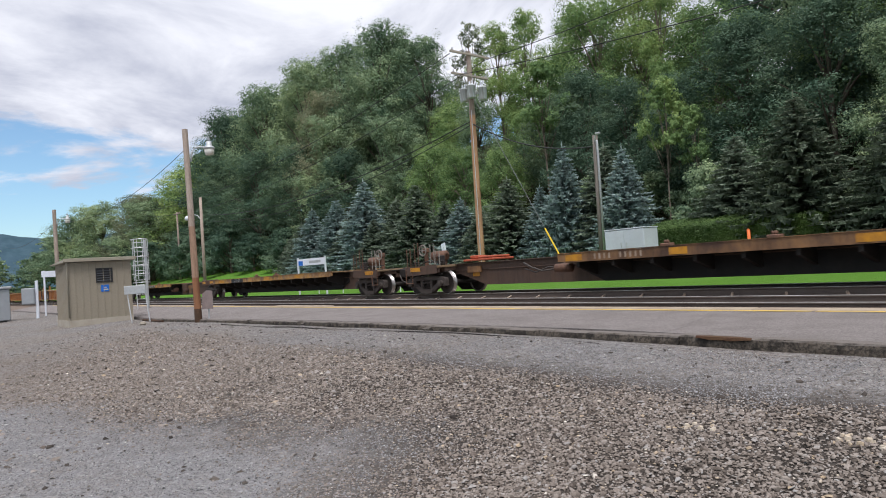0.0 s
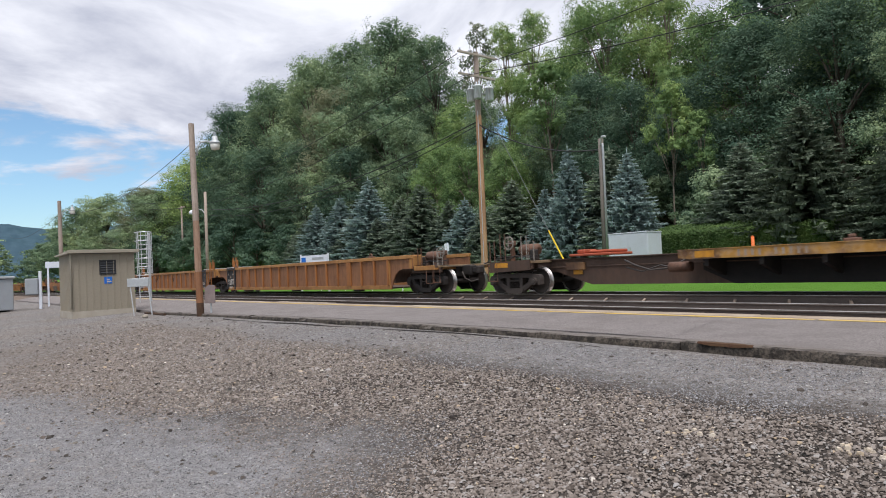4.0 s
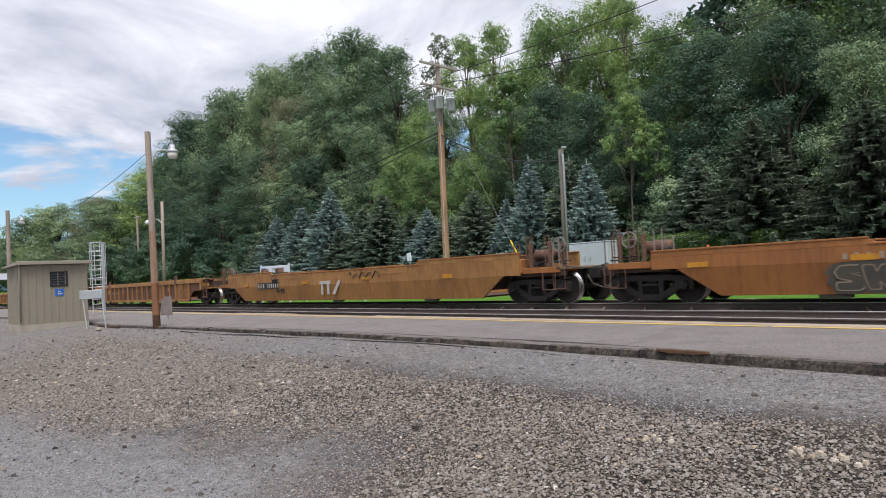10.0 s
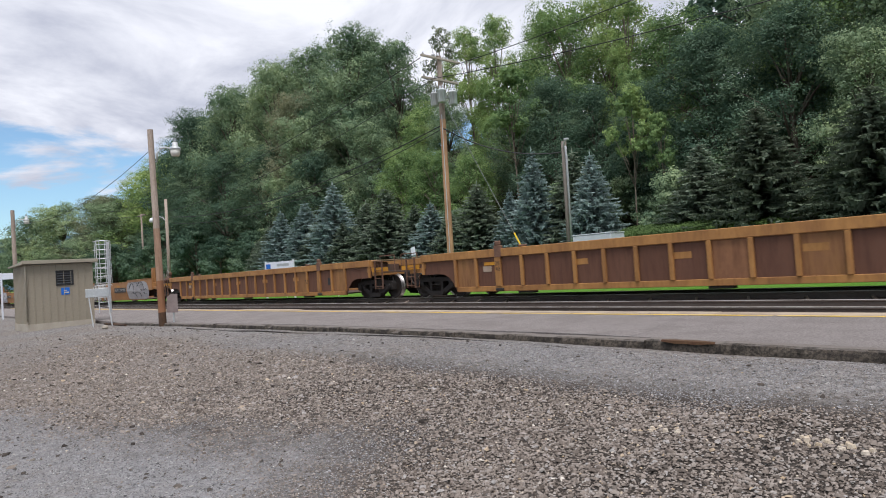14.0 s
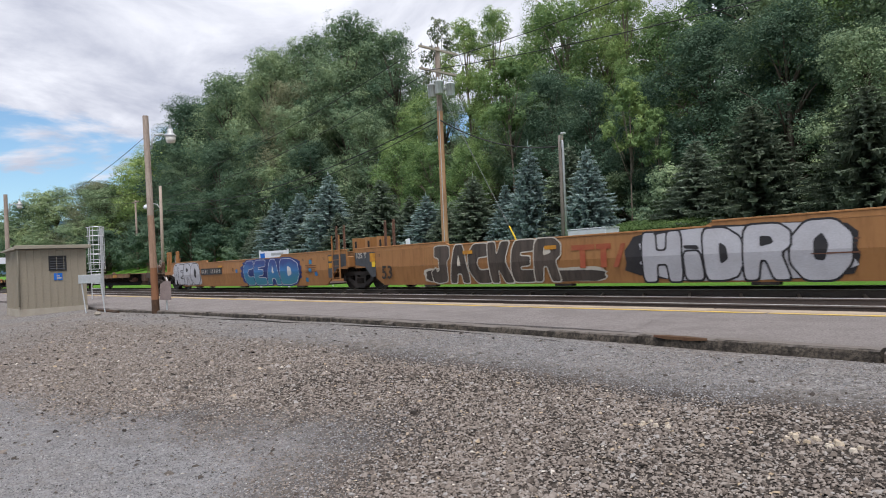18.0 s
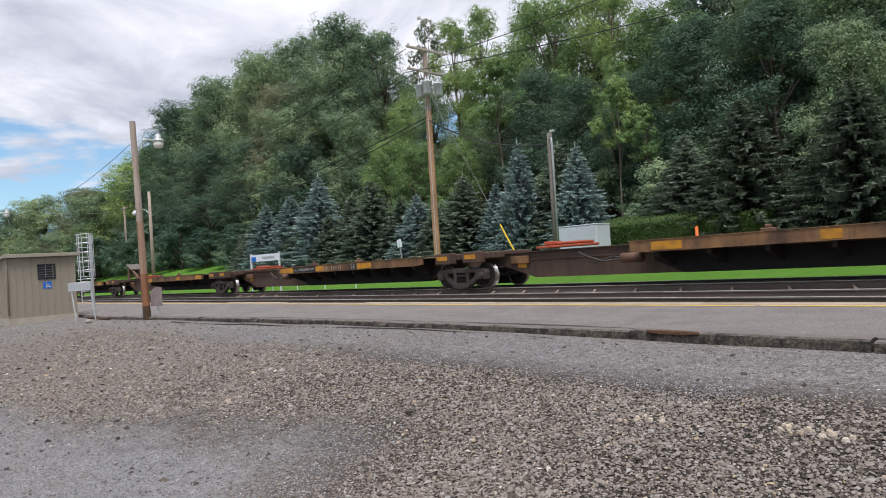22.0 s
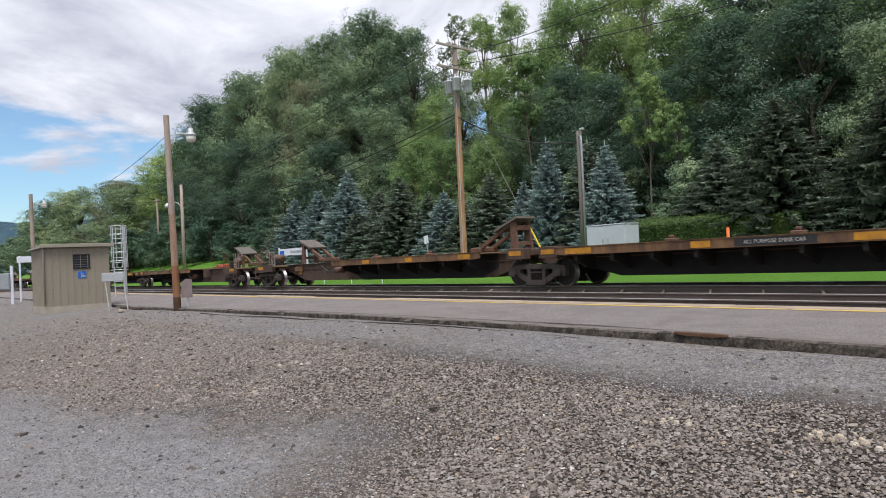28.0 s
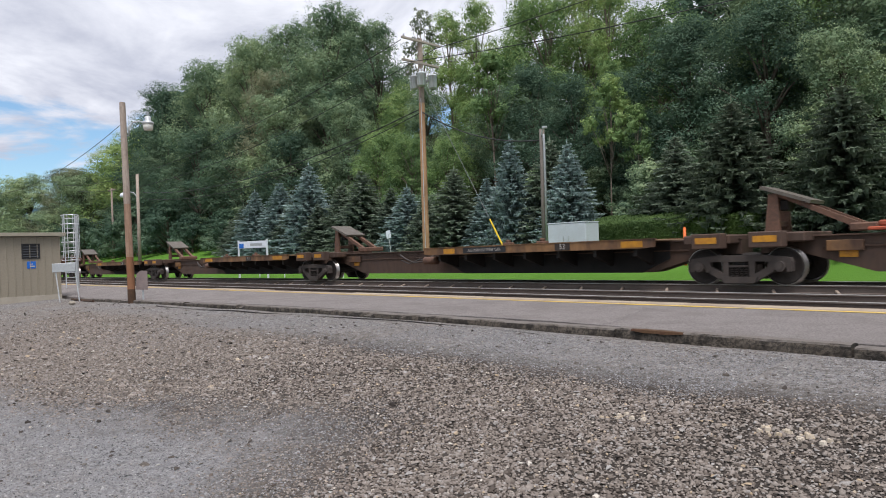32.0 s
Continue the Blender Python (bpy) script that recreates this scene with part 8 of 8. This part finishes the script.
    blob(c, -153.4 - u, -149.0 - u, 0.26, 0.78, G_PINK, 2, label="pink sprayed patch", rough=0.25)
    blob(c, -152.9 - u, -149.6 - u, 0.62, 1.12, G_SKY, 4, label="dull blue sprayed patch", y=0.002, rough=0.35)
    mural(c, "GENTCH", -152.95 - u, -149.65 - u, 0.27, 0.92, ((G_CREAM, 0.17), (G_NAVY, 0.09), (G_FADEPINK, 0.0)), "pink and cream graffiti letter with dark outline", 5, 0.0, 0.005)
    blob(c, -149.9 - u, -148.9 - u, 0.30, 1.02, G_PINK, 8, label="pink sprayed flourish", rough=0.3, y=0.003)
    blob(c, -155.0 - u, -153.6 - u, 0.82, 1.06, G_PINK, 6, label="faded pink scrawl", rough=0.4)
    patch(c, -148.6 - u, 0.78, 0.45, 0.24, FACE, M_CHAR, "stencil_panel", "dark stencil panel")
    for x, s in ((0.0, -1), (-146.8 - u, 1)):
        end_gear(c, x + s * 0.25, s, 1.0)
        posts(c, x + s * 0.35, 1.06, (-0.38, 0.32), M_ORANGE if s > 0 else M_BRUSH, -1.25, 0.72)
    c, u = well_car("well_car", (-191.0, -170.6), "smooth", M_OCHRE, M_ORANGE, (1.36, 1.50, 4.6), "smooth ochre well car with a white stencilled mark", 81)
    bars([(-187.35 - u + 0.18 * i + (0.25 if i > 3 else 0), 0.90, 0.08, 0.19) for i in range(10)], M_WHITE, "writing", c, pose(0, FACE - 0.012, 0), "white car number on a dark panel")
    patch(c, -186.45 - u, 0.90, 2.0, 0.28, FACE - 0.004, M_CHAR, "stencil_panel", "dark stencil panel")
    for lg in (MB().box(-0.80, -0.01, 0.15, 0.02, 0, 0.28), MB().box(-0.70, -0.01, -0.28, -0.54, 0, 0.148), MB().box(-0.24, -0.01, -0.28, -0.08, 0, 0.148), MB().prism([(0.12, -0.28), (0.34, -0.28), (0.80, 0.28), (0.58, 0.28)], -0.01, 0)):
        part("painted_shape", lg, M_WHITE, c, "plain white painted shape", at=pose(-181.05 - u, FACE - 0.008, 0.72))
    for x0, x1 in ((-185.15, -183.2), (-178.6, -176.4)):
        part("hatch_cover", MB().prism([(x0 - u - 0.25, 1.14), (x1 - u + 0.25, 1.14), (x1 - u + 0.25, 1.33), (x1 - u, 1.44), (x0 - u, 1.44), (x0 - u - 0.25, 1.33)], -1.508, -1.42), M_OCHRE, c, "raised lid on the side sheet")
    for x0 in (-187.0, -185.6):
        part("pedestal", MB().prism([(x0 - u - 0.2, 1.50), (x0 - u + 0.2, 1.50), (x0 - u + 0.1, 1.70), (x0 - u - 0.1, 1.70)], -1.46, -1.2), M_BRUSH, c, "container guide casting")
    for x0, x1, z in ((-179.7, -177.7, 1.18), (-185.6, -184.8, 0.68), (-186.0, -185.4, 1.12)):
        rngt = random.Random(int(-x0 * 10))
        pth = [(x0 - u + (x1 - x0) * i / 14, FACE - 0.012, z + 0.13 * math.sin(i * 2.1 + rngt.random()) - 0.02 * i / 14) for i in range(15)]
        part("scrawl", MB().tube(pth, 0.018, 4), G_BLACK, c, "black spray-can scrawl")
    patch(c, -178.6 - u, 1.02, 0.5, 0.1, FACE - 0.012); patch(c, -183.0 - u, 0.98, 0.5, 0.14, FACE - 0.012); patch(c, -188.6 - u, 0.95, 0.4, 0.14, FACE - 0.012); patch(c, -174 - u, 0.95, 0.5, 0.14, FACE - 0.012)
    for x, s in ((0.0, -1), (-170.6 - u, 1)):
        end_gear(c, x + s * 0.25, s, 1.05)
        posts(c, x + s * 0.35, 1.06, (-0.38, 0.32), M_BRUSH, -1.25, 0.75)
    # three single ribbed wells
    for trucks, seed, num in (((-214.5, -194.6), 90, True), ((-238.5, -218.4), 91, False), ((-262.8, -242.1), 92, False)):
        c, u = well_car("well_car", trucks, "ribbed", M_BROWN, M_OCHRE, (1.50, 1.50, 0), "ribbed well car with ochre chords and rusty brown panels", seed)
        f = trucks[1] - u
        if num:
            bars([((3.84 + 0.135 * i) if i < 4 else (4.54 + 0.125 * (i - 4)), 0.87, 0.04, 0.19) for i in range(10)], M_DIMWHITE, "writing", c, pose(0, -1.447, 0), "white stencilled car number")
        stencil(c, "20", 3.38, 1.05, 0.19, M_BLACKINK); stencil(c, "40", 3.38, 0.88, 0.19, M_BLACKINK)
        stencil(c, "45", 2.60, 1.05, 0.19, M_BLACKINK, y=-1.449); patch(c, 3.0, 1.06, 0.5, 0.10, -1.446); patch(c, 2.88, 0.90, 0.36, 0.17, -1.446, M_DIMWHITE, "stencil", "pale worn stencil")
        stencil(c, "53", f - 4.4, 0.8, 0.26, M_BLACKINK)
        patch(c, f - 2.6, 0.78, 0.4, 0.3, -1.441, M_CHAR, "stencil_panel", "dark stencil panel")
        for i in range(4):
            patch(c, 6.4 + i * 2.95, 0.95, 0.5, 0.16, -1.441, M_OCHRE, "faded_patch", "faded repainted patch")
        for x, s in ((0.0, -1), (f, 1)):
            part("end_walkway", MB().box(x - 0.95, -1.35, 1.44, x + 0.95, -0.3, 1.48, 0.01), M_DECKTOP, c)
            ladder(c, x + s * 0.85, -1.5, 0.4, 1.45, 0.45, M_BRUSH, 4)
            part("valve_gear", MB().tube([(x - 0.6, -1.0, 1.25), (x + 0.2, -1.0, 1.25)], 0.16, 12).box(x + 0.25, -1.2, 1.08, x + 0.55, -0.8, 1.4, 0.03), M_BRUSH, c, "air reservoir and valves")
            part("end_rail", MB().tube([(x + s * 0.7, -1.3, 1.45), (x + s * 0.7, -1.3, 1.62), (x + s * 1.6, -1.3, 1.62), (x + s * 1.6, -1.3, 1.0)], 0.02, 6), M_BRUSH, c)
            patch(c, x + s * 0.9, 1.12, 1.0, 0.16, -1.46)
    # articulated smooth wells with graffiti
    c, u = well_car("well_car", (-325.2, -305.9, -285.9, -266.0), "smooth", M_TAN, M_TAN, (1.46, 1.58, 5.2), "three-unit tan well car covered in large graffiti", 100)
    for x in (-305.9 - u, -285.9 - u):
        for s in (-1, 1):
            x0 = x + s * 0.32
            pts = [(x0, 0.98), (x + s * 0.95, 0.90), (x + s * 1.35, 0.52), (x + s * 1.62, 0.52), (x + s * 1.62, 1.44), (x0, 1.44)]
            part("slate_panel", MB().prism(pts[::-s], FACE - 0.004, FACE - 0.001), M_SLATE, c, "slate grey painted end panel")
        stencil(c, "125 T", x + 0.72, 1.32, 0.29, M_WHITE, "white stencilled load limit", weight=0.006)
        patch(c, x + 1.45, 1.24, 0.34, 0.32, FACE - 0.006); patch(c, x + 1.5, 0.98, 0.2, 0.2, FACE - 0.006, M_GUARD)
        patch(c, x - 1.45, 1.28, 0.24, 0.2, FACE - 0.006); patch(c, x - 1.45, 1.0, 0.24, 0.2, FACE - 0.006)
        stencil(c, "53", x + 2.3, 0.64, 0.66, M_BLACKINK, weight=0.012); stencil(c, "53", x + 1.85, 1.28, 0.14, M_BLACKINK)
        for dx, t in ((-2.9, "48"), (-3.6, "45"), (-1.95, "53")):
            stencil(c, t, x + dx, 1.3, 0.15, M_BLACKINK)
        bars([(x - 3.0, 1.05 - 0.09 * i, 0.9 - 0.1 * (i % 3), 0.03) for i in range(4)], M_BROWN, "writing", c, pose(0, FACE - 0.003, 0))
        ladder(c, x - 0.92, -1.58, 0.42, 2.2, 0.52, M_TAN, 5)
        for dx in (-1.15, -0.6, 2.1, 2.6):
            part("guide_post", MB().tube([(x + dx - 0.05, -1.36, 1.5), (x + dx - 0.05, -1.36, 2.5), (x + dx - 0.03, -1.36, 2.57), (x + dx + 0.03, -1.36, 2.57), (x + dx + 0.05, -1.36, 2.5), (x + dx + 0.05, -1.36, 1.5)], 0.022, 6).box(x + dx - 0.03, -1.35, 1.5, x + dx + 0.03, -1.34, 2.45), M_BRUSH, c, smooth=False)
        for dx in (-0.1, 0.75, 1.5):
            pd = part("pedestal", MB().prism([(x + dx - 0.17, 1.46), (x + dx + 0.17, 1.46), (x + dx + 0.17, 2.02), (x + dx - 0.17, 2.04)], -1.2, -0.8), M_TAN, c, "ochre container pedestal")
            part("slot", MB().box(x + dx + 0.0, -1.208, 1.60, x + dx + 0.12, -1.202, 1.90), M_BLACK, pd, "dark slot")
        part("articulation", MB().box(x - 0.35, -0.9, 0.95, x + 0.35, 0.9, 1.44, 0.05).tube([(x - 0.2, -1.1, 1.2), (x + 0.1, -1.15, 1.32), (x + 0.3, -1.1, 1.15)], 0.05, 8).lathe([(0.08, -0.05), (0.2, -0.05), (0.2, 0.05), (0.08, 0.05)], 14, pose(x + 0.32, -1.1, 1.25)), M_BRUSH, c, "articulated joint with pipework")
    bars([(-274.35 - u + 0.22 * i + (0.3 if i > 3 else 0), 0.95, 0.06, 0.20) for i in range(10)], M_WHITE, "writing", c, pose(0, FACE - 0.012, 0), "white stencilled car number")
    patch(c, -273.2 - u, 0.95, 2.75, 0.34, FACE - 0.004, M_CHAR, "stencil_panel", "dark stencil panel")
    bars([(-320.25 - u + 0.22 * i + (0.3 if i > 3 else 0), 1.0, 0.06, 0.20) for i in range(10)], M_WHITE, "writing", c, pose(0, FACE - 0.012, 0), "white stencilled car number")
    patch(c, -319.08 - u, 1.0, 2.7, 0.34, FACE - 0.004, M_CHAR, "stencil_panel", "dark stencil panel")
    stencil(c, "A", -274.98 - u, 0.97, 0.3, M_BLACKINK); stencil(c, "B", -316.4 - u, 1.02, 0.3, M_BROWN)
    patch(c, -273.6 - u, 1.22, 0.6, 0.1, FACE - 0.012); patch(c, -317.9 - u, 1.24, 0.5, 0.1, FACE - 0.012)
    mural(c, "RAFT", -281.3 - u, -276.85 - u, 0.24, 1.50, ((G_CREAM, 0.24), (G_BLACK, 0.17), (G_CREAM, 0.0)), "cream graffiti letter with black outline", 11, 0.0, widths=(1, 1.1, 0.95, 1))
    for x, z in ((-280.9, 1.3), (-280.6, 0.55), (-278.95, 1.28), (-278.8, 1.15), (-277.9, 0.8), (-277.2, 1.3), (-277.05, 1.36)):
        blob(c, x - u - 0.07, x - u + 0.07, z - 0.06, z + 0.06, G_BLACK, int(z * 100), label="black paint dot", n=9, y=0.030)
    silver = MB()
    on_side(silver, rounded([(x - u, z) for x, z in ((-271.35, 0.27), (-267.3, 0.27), (-267.02, 0.6), (-266.95, 1.0), (-267.3, 1.36), (-267.8, 1.47), (-271.2, 1.47), (-271.55, 1.25), (-271.65, 0.95), (-271.5, 0.6))]), 0.003)
    part("spray_paint", silver, G_SILVER, c, "light grey sprayed panel")
    for k, (cx, cz, rx, rz) in enumerate(((-270.75, 0.95, 0.75, 0.5), (-269.9, 1.25, 0.62, 0.3), (-270.3, 0.42, 0.7, 0.32), (-269.3, 0.42, 0.75, 0.36), (-268.6, 0.85, 0.72, 0.6))):
        scrawl(c, [(cx - u + rx * math.cos(a), max(0.27, min(1.46, cz + rz * math.sin(a)))) for a in [(-0.6 + 2.3 * i / 12 + k * 0.2) for i in range(13)]], 0.017, G_BLACK, "black sprayed outline")
    scrawl(c, [(-271.1 - u, 1.0), (-270.75 - u, 1.3), (-270.5 - u, 1.38)], 0.022, G_BLACK, "black sprayed outline")
    for t, x, z, size in (("THOSE", -268.85, 1.38, 0.22), ("LITTLE", -268.5, 1.16, 0.26)):
        words(t, size, G_BLACK, "lettering", c, pose(x - u, FACE - 0.02, z, 0, 0, 0), "thin black sprayed words", shear=0.2)
    scrawl(c, [(-268.6 - u + 0.115 * i, 0.92 + 0.07 * math.sin(i * 2.2)) for i in range(12)], 0.014, G_BLACK, "black spray-can scrawl")
    scrawl(c, [(-268.1 - u, 0.70), (-267.8 - u, 0.74), (-267.95 - u, 0.62), (-267.4 - u, 0.6)], 0.014, G_BLACK, "black spray-can scrawl")
    blob(c, -293.75 - u, -288.35 - u, 0.23, 1.50, G_BLACK, 31, label="black sprayed edge", rough=0.06)
    blob(c, -293.3 - u, -288.5 - u, 0.24, 1.46, G_LAVENDER, 32, label="pale lavender sprayed ground", rough=0.05, y=0.002)
    mural(c, "HIDRO", -293.2 - u, -288.6 - u, 0.23, 1.47, ((G_BLACK, 0.09), (G_LAVENDER, 0.0)), "pale lavender-white graffiti letter with black outline", 14, 0.0, 0.004, (1.1, 0.6, 1.0, 1.05, 1.25))
    for a, b, z0, z1 in ((-295.35, -294.6, 1.10, 1.24), (-295.08, -294.9, 0.62, 1.099), (-294.55, -294.1, 1.10, 1.24), (-294.42, -294.24, 0.62, 1.099)):
        part("painted_shape", MB().box(a, 0, z0, b, 0.004, z1), G_RED, c, "faded red painted shape", at=pose(-u, FACE - 0.006, 0))
    part("painted_shape", MB().prism([(-294.05, 0.62), (-293.9, 0.62), (-293.66, 1.22), (-293.8, 1.22)], 0, 0.004), G_RED, c, "faded red painted shape", at=pose(-u, FACE - 0.006, 0))
    blob(c, -301.6 - u, -300.4 - u, 0.27, 0.75, G_CREAM, 41, label="pale sprayed edge", rough=0.1, y=0.001)
    blob(c, -301.5 - u, -300.4 - u, 0.31, 0.70, G_DARKWOOD, 42, label="dark brown sprayed tail", rough=0.1, y=0.004)
    blob(c, -296.2 - u, -294.25 - u, 0.25, 0.66, G_CREAM, 43, label="pale sprayed edge", rough=0.1, y=0.001)
    blob(c, -296.2 - u, -294.33 - u, 0.26, 0.58, G_DARKWOOD, 44, label="dark brown sprayed tail", rough=0.1, y=0.004)
    mural(c, "JACKER", -301.15 - u, -295.75 - u, 0.23, 1.50, ((G_CREAM, 0.075), (G_DARKWOOD, 0.0)), "dark brown graffiti letter with pale outline", 16, 0.02, 0.006)
    for x in (-299.35, -296.05):
        patch(c, x - u, 1.22, 0.42, 0.11, FACE - 0.03)
    blob(c, -315.55 - u, -309.65 - u, 0.23, 1.48, G_NAVY, 17, label="navy sprayed background", rough=0.07, n=44)
    mural(c, "CEAD", -315.2 - u, -309.85 - u, 0.25, 1.45, ((G_NAVY, 0.16), (G_WHITE, 0.045), (G_FADEBLUE, 0.0)), "blue and teal graffiti letter with thin pale outline", 18, 0.0, 0.004, (0.9, 1.0, 1.1, 1.4))
    for x, z in ((-308.9, 1.2), (-308.95, 0.85), (-308.5, 0.7), (-309.3, 0.45), (-316.0, 0.95)):
        blob(c, x - u - 0.12, x - u + 0.12, z - 0.1, z + 0.1, G_BLUE, int(z * 100), label="blue paint splash", n=12, y=0.003)
    zp = MB()
    on_side(zp, rounded([(x - u, z) for x, z in ((-324.8, 0.88), (-324.5, 0.95), (-324.5, 1.3), (-324.2, 1.57), (-320.8, 1.55), (-320.55, 1.0), (-320.45, 0.27), (-323.5, 0.27), (-324.3, 0.72))]), 0.003)
    part("white_panel", zp, G_LAVENDER, c, "white sprayed background")
    mural(c, "AERO", -324.45 - u, -320.6 - u, 0.30, 1.50, ((G_BLACK, 0.07), (G_LAVENDER, 0.0)), "white graffiti letter with black outline", 19, 0.01, 0.006, (0.7, 0.75, 1.0, 1.2))
    for x, s in ((0.0, -1), (-266.0 - u, 1)):
        end_gear(c, x + s * 0.25, s, 1.3)
        for dx in (-0.9, -0.65, -0.4, 0.6, 0.85):
            part("guide_post", MB().box(x + dx - 0.045, -1.3, 1.06, x + dx + 0.045, -1.2, 2.3, 0.012), M_TAN, c)


build_spine_cars()
build_well_cars()


# ---- what moves ----
def motions():
    for car, u in CARS:
        walk(car, [(t, pose(u + SPEED * t, TRACK, 0)) for t in (0, 8, 16, 24, 32)])
    # wheels roll while their bogie is within sight
    for w, dx, u, r in AXLES:
        t0, t1 = max(0.0, (-62 - u) / SPEED), min(32.0, (8 - u) / SPEED)
        if t1 <= t0:
            continue
        k = max(1, math.ceil((t1 - t0) * FPS))
        step = math.degrees(SPEED / FPS / r)
        rows = [(t0 + i / FPS, pose(dx, 0, r, 0, (i * step) % 360, 0)) for i in range(k + 1)]
        if t0 > 0.05:
            rows.insert(0, (0.0, rows[0][1]))
        if rows[-1][0] < 31.9:
            rows.append((32.0, rows[-1][1]))
        walk(w, rows)


motions()
